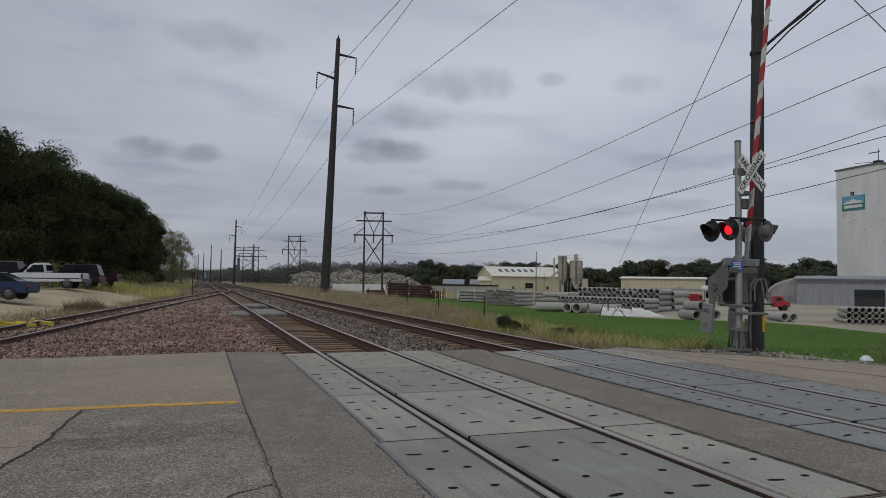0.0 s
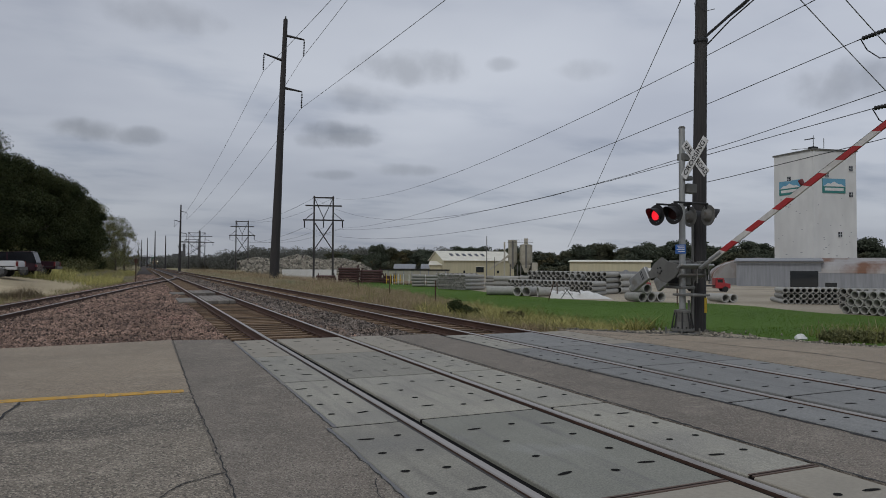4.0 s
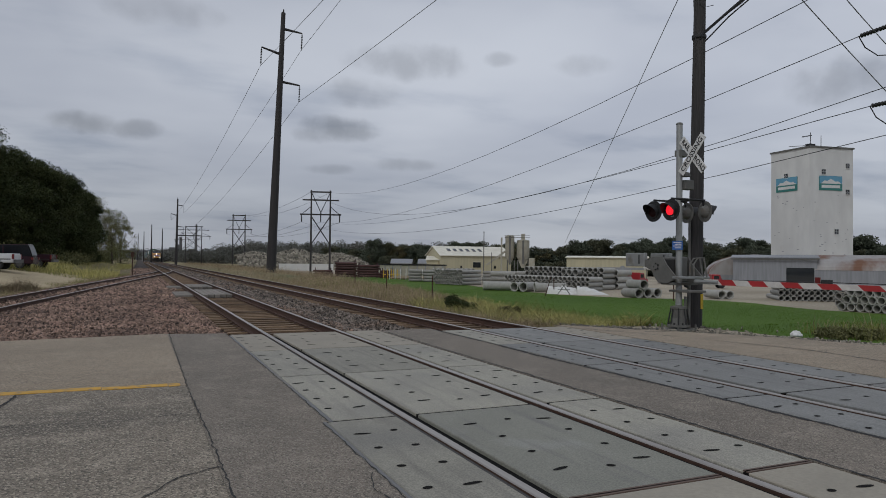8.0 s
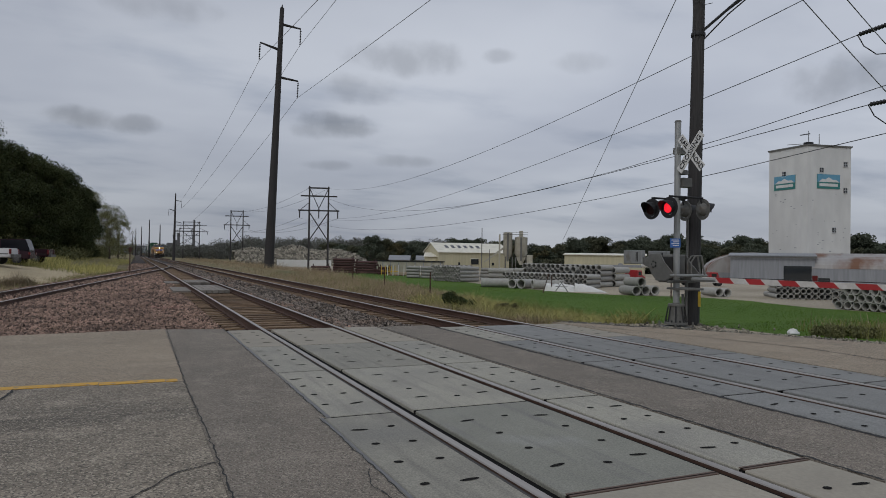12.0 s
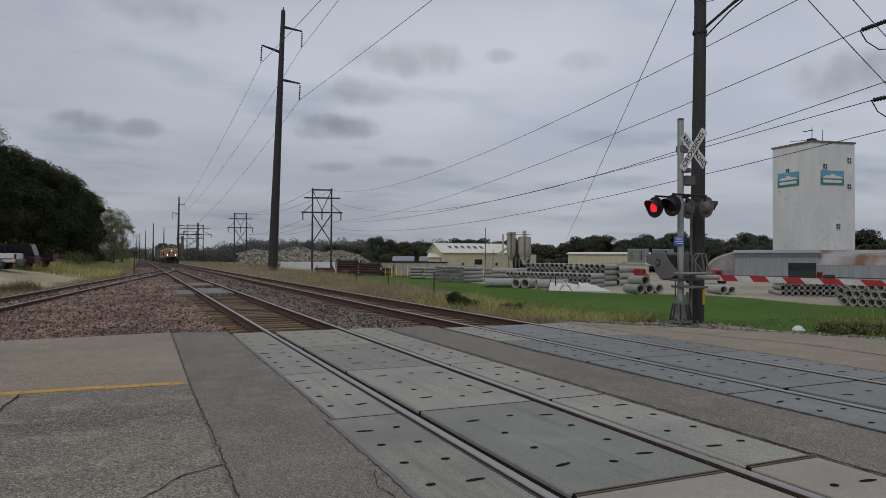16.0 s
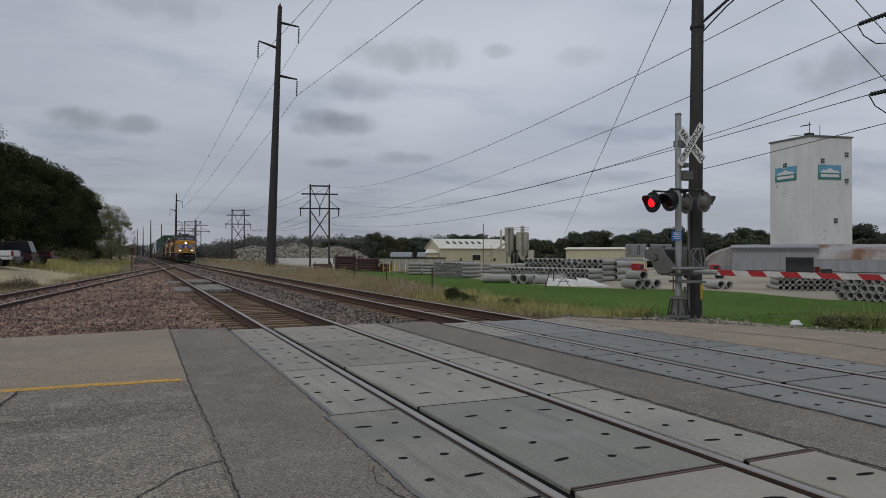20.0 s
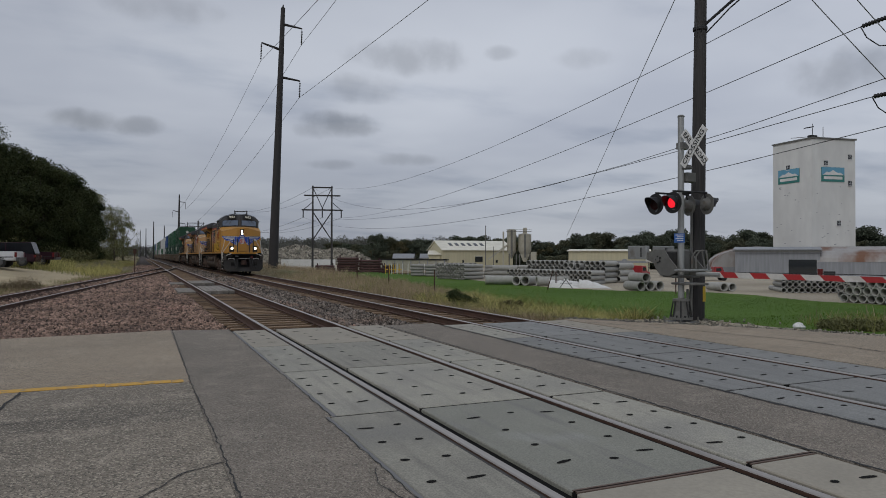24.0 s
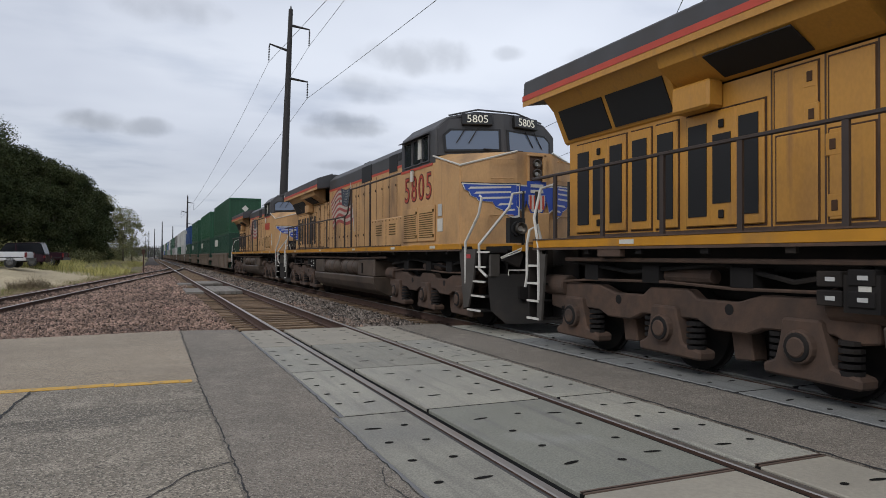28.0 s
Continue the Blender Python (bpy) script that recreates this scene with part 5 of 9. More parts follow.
def near_wires():
    """Conductors that run from the pylon over the field to a pole beyond the picture."""
    runs = [(frame_near[2], DEADEND[0], 1.45), (frame_near[1], DEADEND[1], 1.6), (frame_near[4], (17.25, 13.89, 10.15), 2.35), (frame_near[0], (18.32, 12.24, 5.51), 2.55), (frame_near[3], (19.18, 12.75, 7.24), 4.1)]
    wires("dark conductors crossing the sky from the pylon", runs, 0.0145)
    wires("thin distant conductors between the pylons", [(a, b, 1.5) for a, b in zip(frame_near, frame_far)], 0.025)
    wires("thin slanting guy wires beside the wooden pole", [((31.35, 49.66, 3.15), (11.61, 14.34, 9.78), 0.0), ((13.21, 12.59, 8.74), (18.88, 13.23, 6.2), 0.02), ((13.84, 11.77, 8.55), (18.89, 13.23, 7.62), 0.02)], 0.013, WIRE_PALE)
    for k, e in enumerate(DEADEND[:2]):
        ins = thing("strain_insulator", "black ribbed strain insulator on the conductor", "insulator", "strain insulators")
        w = (e - (frame_near[2 - k])).normalized()
        sh = Shape()
        for j in range(11):
            p = e + w * (0.1 + j * 0.105)
            sh.rod(p, p + w * 0.06, 0.075, 0.045, 10)
        sh.rod(e, e + w * 1.6, 0.02, 0.02, 6)
        part("ribs", sh, BLACK, ins)
        part("jumper_loop", Shape().path([e, e + Vector((0.15, -0.1, -0.35)), e + Vector((0.45, -0.3, -0.62)), e + Vector((0.95, -0.6, -0.6))], 0.018, 6), BLACK, ins)


near_wires()


# ---- the pipe yard ----
PIPES = {}


def pipe_mesh(d, length):
    key = (round(d, 2), round(length, 2))
    if key not in PIPES:
        r, q, b = d / 2, d / 2 * 0.78, d / 2 * 1.0
        sh = Shape().lathe([(q, -length / 2), (b, -length / 2), (b, -length / 2 + 0.2), (r * 0.94, -length / 2 + 0.3), (r * 0.94, length / 2), (q, length / 2), (q, -length / 2)], (0, 0, 0), 1, 18)
        PIPES[key] = dressed(sh.mesh("concrete_pipe", 0, True), PIPE_CONCRETE)
    return PIPES[key]


def pipe(x, y, z, d, length, turn, group, label="grey precast concrete drainage pipe"):
    ob = new("concrete_pipe", pipe_mesh(d, length))
    ob.matrix_basis = pose(x, y, z + d / 2, 0, 0, turn)
    return tagged(ob, label, "concrete pipe", group)


def pipe_stack(x, y, turn, wide, high, d, length, group, flat=False, rows=1, joined=False):
    """A stack on the yard whose pipes point along the turned y axis; wide pipes side by side to the right."""
    m = pose(x, y, 0, 0, 0, turn)
    for r in range(rows):
        for h in range(high):
            for i in range(wide - (0 if flat else h)):
                p = m @ Vector((i * d * 1.03 + (0 if flat else h * d / 2), r * (length + 0.15) + random.uniform(-0.08, 0.08), 0))
                z = land(p.x, p.y) + h * d * (1.0 if flat else 0.88)
                if joined:
                    BACK_PIPES.append(pose(p.x, p.y, z + d / 2, 0, 0, turn) @ Matrix.Diagonal((d, length, d, 1)))
                else:
                    pipe(p.x, p.y, z, d, length, turn, group)


BACK_PIPES = []


def join_back_pipes():
    """The stacks at the back of the yard, in one mesh."""
    sh = Shape()
    for m in BACK_PIPES:
        one = Shape().lathe([(0.39, -0.5), (0.5, -0.5), (0.5, -0.42), (0.47, -0.38), (0.47, 0.5), (0.39, 0.5), (0.39, -0.5)], (0, 0, 0), 1, 12)
        sh.add([m @ Vector(v) for v in one.v], one.f)
    solo("pipe_stacks", sh, PIPE_CONCRETE, "weathered concrete pipes stacked at the back of the yard", "concrete pipes", kind="stuff", smooth=True)


random.seed(21)
pipe_stack(28.2, 67.9, -70, 5, 4, 0.40, 2.6, "pipes in the corner stack", True)
pipe_stack(29.0, 65.8, -70, 5, 4, 0.40, 2.9, "pipes in the corner stack", True)
for x, y, w in ((29.9, 76.0, 1.6), (28.4, 77.0, 1.5), (32.2, 70.4, 2.2), (33.9, 67.8, 2.0), (35.6, 66.2, 2.0)):
    pipe_stack(x, y, -115, 3, 4, 0.36, w, "weathered pipes stacked behind", True, joined=True)
pipe_stack(31.2, 60.2, -120, 3, 3, 0.50, 2.4, "pipes behind the corner stack", True, 2)
pipe_stack(30.5, 76.0, -20, 9, 3, 0.55, 2.4, "pipes in the rear stack", True, joined=True)
pipe_stack(26.2, 52.2, -118, 1, 1, 0.82, 2.4, "large pipes lying by the lawn")
pipe_stack(27.6, 50.6, -62, 2, 1, 0.82, 2.2, "large pipes lying by the lawn")
pipe_stack(28.6, 47.6, -108, 1, 1, 0.8, 2.6, "large pipes lying by the lawn")
pipe_stack(29.7, 55.6, -63, 20, 3, 0.42, 2.6, "pipes in the long stack", True)
pipe_stack(33.0, 57.4, -63, 16, 4, 0.50, 2.6, "pipes in the long stack", True)
pipe_stack(34.5, 53.2, -71, 3, 3, 0.61, 2.4, "pipes in the middle stack", True)
pipe_stack(36.5, 52.9, -71, 3, 3, 0.61, 2.4, "pipes in the middle stack", True)
pipe_stack(38.5, 52.5, -71, 3, 3, 0.61, 2.4, "pipes in the middle stack", True)
pipe_stack(30.1, 39.3, -10, 3, 1, 0.70, 2.0, "large pipes by the lawn's corner")
pipe(30.42, 39.2, land(30.4, 39.2) + 0.61, 0.70, 2.0, -10, "large pipes by the lawn's corner")
pipe_stack(34.6, 36.1, -16, 2, 1, 0.60, 2.0, "pipes beyond the signal")
pipe_stack(38.2, 33.9, -37, 10, 3, 0.37, 2.4, "pipes in the low stack", True)
pipe_stack(39.3, 35.3, -37, 3, 1, 0.37, 1.8, "pipes in the low stack", True)
pipe_stack(33.4, 24.85, -87, 11, 3, 0.45, 2.4, "pipes in the stack by the road", False)
pipe_stack(36.6, 27.6, -80, 9, 3, 0.42, 2.2, "pipes behind the road stack", True, joined=True)


def draped_pipe(x, y, turn, length, label):
    """A pale crumpled sheet that hangs over a single pipe and runs out flat."""
    sh, n, k = Shape(), 15, 11
    vs = []
    for j in range(k):
        for i in range(n):
            u, v = i / (n - 1), j / (k - 1) * 2 - 1
            h = 0.62 * (1 - u ** 1.6) * max(0.0, 1 - v * v) ** 0.6
            vs.append((length * u, 0.52 * v * (1 + 0.3 * u), h * (1 + 0.3 * noise.noise(Vector((u * 6, v * 3, x)))) + 0.012))
    sh.add(vs, [(j * n + i, j * n + i + 1, (j + 1) * n + i + 1, (j + 1) * n + i) for j in range(k - 1) for i in range(n - 1)])
    sh.add([(0, -0.5, 0), (length, -0.66, 0), (length, 0.66, 0), (0, 0.5, 0)], [(3, 2, 1, 0)])
    solo("tarpaulin", sh, SIGN_WHITE, label, "tarpaulin", "pale sheets by the lawn", at=pose(x, y, land(x, y) - 0.01, 0, 0, turn))


draped_pipe(27.0, 45.6, -38, 2.3, "crumpled white tarpaulin over a low pipe")
draped_pipe(27.9, 45.0, -34, 2.0, "crumpled white tarpaulin running out flat")
draped_pipe(28.7, 44.1, -30, 2.4, "crumpled white tarpaulin beside a trestle")


def yard_oddments():
    """Trestle, stake, lamp pole, timber racks and marker frames between the stacks."""
    x, y = 26.9, 43.2
    t = thing("trestle", "small grey steel trestle before the white sheets", "trestle", at=pose(x, y, land(x, y), 0, 0, -28))
    for d in (-0.5, 0.5):
        part("leg", Shape().rod((d, 0, 0), (-d * 0.2, 0, 0.85), 0.03), GREY_METAL, t)
    part("rail", Shape().rod((-0.45, 0, 0.42), (0.45, 0, 0.42), 0.022), GREY_METAL, t)
    x, y = 24.6, 42.2
    solo("stake", Shape().rod((0, 0, -0.1), (0.42, 0, 1.35), 0.04, 0.03), RAIL_RUST, "leaning rust-brown steel stake on the lawn's edge", "stake", at=pose(x, y, land(x, y), 0, 0, -25))
    x, y = 53.1, 106.7
    p = thing("lamp_pole", "slim grey yard pole before the cream shed", "pole", at=pose(x, y, land(x, y)))
    part("shaft", Shape().rod((0, 0, -0.3), (0, 0, 7.6), 0.11, 0.07), GREY_METAL, p)
    part("cap", Shape().rod((0, 0, 7.6), (0, 0, 7.75), 0.1, 0.05), BLACK, p)
    for x, y, c in ((27.3, 85.6, 3), (28.3, 84.6, 2)):
        f = thing("steel_barrier", "yellow painted steel barrier beside the racks", "barrier", "yellow barriers", at=pose(x, y, land(x, y), 0, 0, -25))
        for i in range(c):
            part("post", Shape().rod((i * 0.5, 0, 0), (i * 0.5, 0, 1.25), 0.05), TAG_YELLOW, f)
        part("rail", Shape().rod((-0.1, 0, 0.55), (c * 0.5, 0, 0.55), 0.05), TAG_YELLOW, f)
    random.seed(51)
    for i in range(7):
        x, y = 28.6 + i * 0.55, 84.0 - i * 0.5
        r = thing("timber_rack", "low rack of pale timber behind the lawn", "timber rack", "timber racks", at=pose(x, y, land(x, y), 0, 0, -25 + random.uniform(-4, 4)))
        for k in (-0.5, 0.5):
            part("bearer", Shape().box(k - 0.08, k + 0.08, -0.6, 0.6, 0, 0.16), TIE_WOOD, r)
        for k in range(4):
            part("board", Shape().box(-0.9, 0.9, -0.5 + 0.26 * k, -0.3 + 0.26 * k, 0.16, 0.24 + 0.12 * (i % 3)), PALE_TIMBER, r)
        part("post", Shape().rod((-0.9, -0.55, 0), (-0.9, -0.55, 1.4), 0.04), SIGN_WHITE, r)


PALE_TIMBER = S("pale_timber", (0.42, 0.33, 0.24), 0.85, second=(0.28, 0.22, 0.16), grain=4, amount=0.5, stretch=(1, 10, 10), by_piece=0.25)
yard_oddments()


# ---- buildings ----


def shed(name, label, x, y, turn, length, depth, eave, ridge, wall, roof, base=-1.4, extra=None, group="yard buildings"):
    """A gabled shed; its long front lies along the turned x axis."""
    b = thing(name, label, "building", group, at=pose(x, y, base, 0, 0, turn))
    part("wall", Shape().prism([(0, 0), (depth, 0), (depth, eave), (depth / 2, ridge), (0, eave)], 0, 0, length), wall, b)
    t, s = 0.12, (ridge - eave) / (depth / 2)
    for sgn in (0, 1):
        ya, yb = (-0.35, depth / 2) if not sgn else (depth / 2, depth + 0.35)
        za, zb = (eave - 0.35 * s, ridge) if not sgn else (ridge, eave - 0.35 * s)
        part("roof", Shape().prism([(ya, za + 0.01), (yb, zb + 0.01), (yb, zb + t), (ya, za + t)], 0, -0.3, length + 0.3), roof, b)
    n = int(length / 0.9)
    ribs = Shape()
    for i in range(n):
        ribs.box(i * 0.9 + 0.4, i * 0.9 + 0.46, -0.03, 0.0, 0.1, eave - 0.1)
    tagged(part("wall_ribs", ribs, wall, b), kind="stuff")
    if extra:
        extra(b, length, depth, eave, ridge)
    return b


def cream_extra(b, length, depth, eave, ridge):
    s = (ridge - eave) / (depth / 2)
    for i in range(6):
        x = 2.4 + i * 1.5
        y0, y1 = depth * 0.2, depth * 0.34
        part("skylight", Shape().prism([(y0, eave + s * y0 + 0.14), (y1, eave + s * y1 + 0.14), (y1, eave + s * y1 + 0.19), (y0, eave + s * y0 + 0.19)], 0, x, x + 0.75), DARK_GLASS, b)
    w = part("window", Shape().box(7.6, 9.4, -0.06, -0.01, 1.5, 2.7), DARK_GLASS, b)
    part("window_frame", Shape().box(7.5, 9.5, -0.09, -0.062, 2.7, 2.85), CREAM_ROOF, w)
    part("window", Shape().box(4.6, 5.0, -0.06, -0.01, 1.3, 1.9), DARK_GLASS, b)
    part("window", Shape().box(12.6, 13.1, -0.06, -0.01, 1.3, 1.9), DARK_GLASS, b)


shed("cream_shed", "cream metal shed with pale gabled roof and skylights", 58.3, 137.2, -6, 16.8, 11, 4.15, 6.2, CREAM, CREAM_ROOF, -1.4, cream_extra)
shed("lean_to", "small cream lean-to beside the shed", 56.0, 139.5, -27, 2.6, 8, 2.6, 3.4, CREAM, CREAM_ROOF, -0.9)


def bld2_extra(b, length, depth, eave, ridge):
    part("band", Shape().box(length * 0.38, length - 0.3, -0.05, -0.01, 1.55, 2.0), GREY_SHEET, b, "grey painted band")
    part("emblem", Shape().rod((length * 0.70, -0.06, 1.78), (length * 0.70, -0.01, 1.78), 0.55, 0.55, 14), GREY_SHEET, b)


shed("cream_warehouse", "long low cream warehouse with a grey band", 70.9, 107.4, -40, 14.5, 10, 3.7, 4.0, CREAM, CREAM_ROOF, -1.35, bld2_extra)


def storage_tank():
    x, y = 57.2, 68.2
    t = thing("storage_tank", "small white horizontal tank on steel legs", "storage tank", at=pose(x, y, land(x, y), 0, 0, -38))
    part("tank", Shape().lathe([(0.0, -1.15), (0.25, -1.12), (0.36, -0.98), (0.36, 0.98), (0.25, 1.12), (0.0, 1.15)], (0, 0, 1.95), 0, 16), SIGN_WHITE, t, smooth=True)
    for a in (-0.8, 0.8):
        for b in (-0.22, 0.22):
            part("leg", Shape().rod((a, b, 0), (a, b, 1.7), 0.04, 0.04, 6), GREY_METAL, t)


storage_tank()
pipe_stack(56.3, 66.0, -37, 7, 4, 0.33, 2.4, "small pipes before the tank", True, joined=True)
join_back_pipes()


def grey_extra(b, length, depth, eave, ridge):
    part("door", Shape().box(length - 4.1, length - 0.4, -0.08, -0.01, 0.0, 2.9), DARK_GLASS, b, "dark roller door")
    part("gutter", Shape().box(-0.3, length + 0.3, -0.5, -0.36, eave - 0.25, eave - 0.1), GREY_METAL, b)


shed("grey_warehouse", "grey sheet-metal warehouse with a dark roller door", 81.8, 78.4, -50, 11.5, 9, 4.35, 4.75, GREY_SHEET, GREY_SHEET, -1.9, grey_extra)


def quonset(x, y, turn, length, radius, squash, label, wall=1.6):
    b = thing("quonset_hut", label, "quonset hut", "quonset huts", at=pose(x, y, -1.9, 0, 0, turn))
    n = 14
    prof = [(radius - radius * math.cos(math.pi * i / n), wall + squash * math.sin(math.pi * i / n)) for i in range(n + 1)]
    part("roof", Shape().prism(prof, 0, 0, length), RUST_ROOF, b)
    part("wall", Shape().box(0.05, length - 0.05, 0.05, 2 * radius - 0.05, 0, wall), GREY_SHEET, b)
    ribs = Shape()
    for k in range(int(length / 1.2)):
        for (a0, z0), (a1, z1) in zip(prof, prof[1:]):
            ribs.rod((k * 1.2 + 0.5, a0, z0 + 0.02), (k * 1.2 + 0.5, a1, z1 + 0.02), 0.025, 0.025, 4)
    tagged(part("roof_ribs", ribs, RUST_ROOF, b), kind="stuff")
    part("window", Shape().box(0.9, 2.4, 0.0, 0.045, 0.6, 1.2), DARK_GLASS, b)


quonset(88.9, 69.9, -54, 16, 5.5, 2.3, "quonset hut with rust-stained arched roof", 2.6)
quonset(89.4, 91.9, -128, 7, 7.4, 3.4, "quonset hut with a pale rusting arched end")


def feed_tower():
    """Tall white concrete tower with two visible faces."""
    t = thing("feed_tower", "tall white concrete elevator tower with small windows", "tower", at=pose(103.66, 82.0, -1.9, 0, 0, 0))
    # corners as seen: left, front, right
    a, b, c = Vector((104.4 - 103.66, 90.6 - 82, 0)), Vector((0, 0, 0)), Vector((112.35 - 103.66, 80.3 - 82, 0))
    h = 23.75
    d = a + c
    part("wall", Shape().prism([(b.x, b.y), (c.x, c.y), (d.x, d.y), (a.x, a.y)], 2, 0, h), TOWER_WHITE, t)
    out = Vector((0, 0, 0))
    k = 0.25
    mid = d / 2
    poly = [p + (p - mid).normalized() * k for p in (b, c, d, a)]
    part("roof", Shape().prism([(p.x, p.y) for p in poly], 2, h, h + 0.28), GREY_METAL, t, "dark roof edge")
    faces = {"l": (b, a - b), "r": (b, c - b)}

    def on(face, s, z, w, hgt, material, name, parent, proud=0.06):
        p0, way = faces[face]
        u = way.normalized()
        nrm = Vector((u.y, -u.x, 0)) if face == "r" else Vector((-u.y, u.x, 0))
        cpt = p0 + way * s
        m = facing(Vector((cpt.x, cpt.y, z)) + nrm * proud / 2, u if face == "r" else -u, (0, 0, 1))
        ob = part(name, Shape().box(-w / 2, w / 2, -hgt / 2, hgt / 2, -proud / 2, proud / 2), material, parent)
        ob.matrix_basis = m
        return ob

    for face, s, z in (("l", 0.62 - 0.5 + 0.0, 0), ("r", 0.0, 0)):
        pass
    for face, s, z in (("l", 0.60, 19.3), ("r", 0.31, 19.6), ("r", 0.87, 20.8), ("r", 0.87, 16.2), ("r", 0.61, 9.2)):
        w = on(face, s, z, 0.75, 0.85, DARK_GLASS, "window", t)
        w.name = "window"
        f = part("window_frame", Shape().box(-0.45, 0.45, -0.5, -0.42, 0.02, 0.1), TOWER_WHITE, w)
        part("window_bar", Shape().box(-0.018, 0.018, -0.42, 0.42, 0.028, 0.05), TOWER_WHITE, w)
        part("window_bar", Shape().box(-0.37, 0.37, -0.018, 0.018, 0.028, 0.05), TOWER_WHITE, w)
    for face, s, z in (("l", 0.58, 17.75), ("r", 0.47, 17.65)):
        w, hh = (4.7, 2.5)
        sign = on(face, s, z, w, hh, SIGN_TEAL, "company_sign", t, 0.10)
        tagged(sign, "blue and green sign board with a white hill shape")
        sky = part("sign_sky", Shape().box(-w / 2 + 0.02, w / 2 - 0.02, -0.1, hh / 2 - 0.02, 0.05, 0.07), SIGN_SKY, sign)
        part("sign_hill", Shape().prism([(-2.1, -0.1), (-1.3, 0.45), (-0.8, 0.35), (0.0, 0.75), (0.9, 0.3), (1.5, 0.35), (2.2, -0.1)], 2, 0.07, 0.09), SIGN_WHITE, sign)
        part("sign_bar", Shape().box(-1.9, 1.9, -0.85, -0.35, 0.05, 0.08), SIGN_WHITE, sign)
    random.seed(3)
    for face in "lr":
        for i in range(22):
            on(face, random.uniform(0.08, 0.92), random.uniform(3, 16), random.uniform(0.1, 0.45), random.uniform(0.06, 0.14), GREY_SHEET, "spalled_patch", t, 0.02)
    r = thing("rooftop_mast", "rooftop antenna mast and vent pipes", "antenna", at=pose(107, 84.5, -1.9 + h + 0.28))
    part("mast", Shape().rod((0, 0, 0), (0, 0, 3.0), 0.07, 0.05), BLACK, r)
    part("mast", Shape().rod((1.4, -1, 0), (1.4, -1, 2.4), 0.07, 0.05), GREY_METAL, r)
    part("crossbar", Shape().rod((-1.2, 0.8, 2.2), (0.3, 0, 2.5), 0.09, 0.09), BLACK, r)
    part("vent", Shape().box(-0.7, 0.6, -0.5, 0.5, 0, 0.9), BLACK, r)
    part("rail", Shape().path([(-3, 2, 0.5), (0, 0, 0.7), (3.5, -1, 0.5)], 0.05), GREY_METAL, r)


SIGN_TEAL = S("teal_green_sign", (0.03, 0.20, 0.18), 0.5, grain=2, amount=0.2)
SIGN_SKY = S("sky_blue_sign", (0.12, 0.33, 0.47), 0.5, grain=2, amount=0.2)
feed_tower()


def batch_plant():
    p = thing("batch_plant", "dusty concrete batch plant with silos and conveyor", "batch plant", at=pose(68.7, 126.2, -1.4, 0, 0, -30))
    def silo(x, y, r, z0, z1):
        b = part("silo", Shape().lathe([(0.0, z1 + 0.25), (r * 0.5, z1 + 0.2), (r, z1), (r, z0), (r * 0.25, z0 - r * 1.3), (0.0, z0 - r * 1.3)], (x, y, 0), 2, 18), SILO_GREY, p, "dusty cylindrical silo with a cone foot", smooth=True)
        for z in np.arange(z0, z1, 0.9):
            part("hoop", Shape().lathe([(r, z), (r + 0.035, z + 0.02), (r + 0.035, z + 0.08), (r, z + 0.1)], (x, y, 0), 2, 18), SILO_GREY, b)
        part("ladder", Shape().box(x - 0.2, x + 0.2, y - r - 0.12, y - r - 0.08, z0 - 1.5, z1), GREY_METAL, b)

    silo(0.6, 1.0, 0.95, 3.8, 8.3)
    silo(3.4, 1.1, 1.35, 4.0, 7.4)
    part("tank", Shape().box(4.6, 5.8, -1.0, 0.5, 0, 3.7), SILO_GREY, p, bevel=0.05)
    part("filter_house", Shape().box(3.0, 3.8, 0.6, 1.4, 7.4, 8.8), SILO_GREY, p)
    part("catwalk", Shape().box(-0.5, 4.8, -0.5, -0.3, 7.9, 8.0).box(-0.5, 4.8, -0.5, -0.45, 8.4, 8.45), GREY_METAL, p)
    for x in (0.1, 1.6, 2.3, 4.5):
        for y in (0.1, 1.9):
            part("leg", Shape().rod((x, y, 0), (x, y, 3.3), 0.13, 0.13, 6), GREY_METAL, p)
    part("conveyor", Shape().prism([(-4.5, 2.2), (-4.2, 2.0), (0.3, 5.3), (0.3, 5.8)], 1, 0.4, 1.2), SILO_GREY, p)
    part("elevator_leg", Shape().box(-1.3, -0.95, 0.3, 0.65, 0, 8.0), SILO_GREY, p)
    part("mast", Shape().rod((-3.2, 0, 0), (-3.2, 0, 4.8), 0.08, 0.06), GREY_METAL, p)
    part("hopper", Shape().prism([(2.4, 3.2), (4.4, 3.2), (3.7, 1.6), (3.1, 1.6)], 1, 0.2, 2.0), SILO_GREY, p)


batch_plant()


def rubble_heap():
    """Long pale heap of quarry rubble behind the pole."""
    rng = np.random.default_rng(8)
    spots, sizes = [], []
    for _ in range(9500):
        s, u = rng.random(), rng.random()
        x = 20 + 30 * s
        prof = 4.4 * math.sin(math.pi * min(1, s * 0.93 + 0.07)) ** 0.28 * (0.9 + 0.12 * math.sin(s * 17))
        z = prof * u ** 0.7
        spots.append((x + rng.normal() * 0.3, 170 - 6 * s - 2.5 * (1 - z / 4.5) * 3 + 6, z - 0.6))
        sizes.append(0.14 + 0.5 * rng.random() ** 2)
    stones("rubble_heap", np.array(spots), np.array(sizes), RUBBLE, "long pale heap of broken quarry stone", "rubble heap")


rubble_heap()


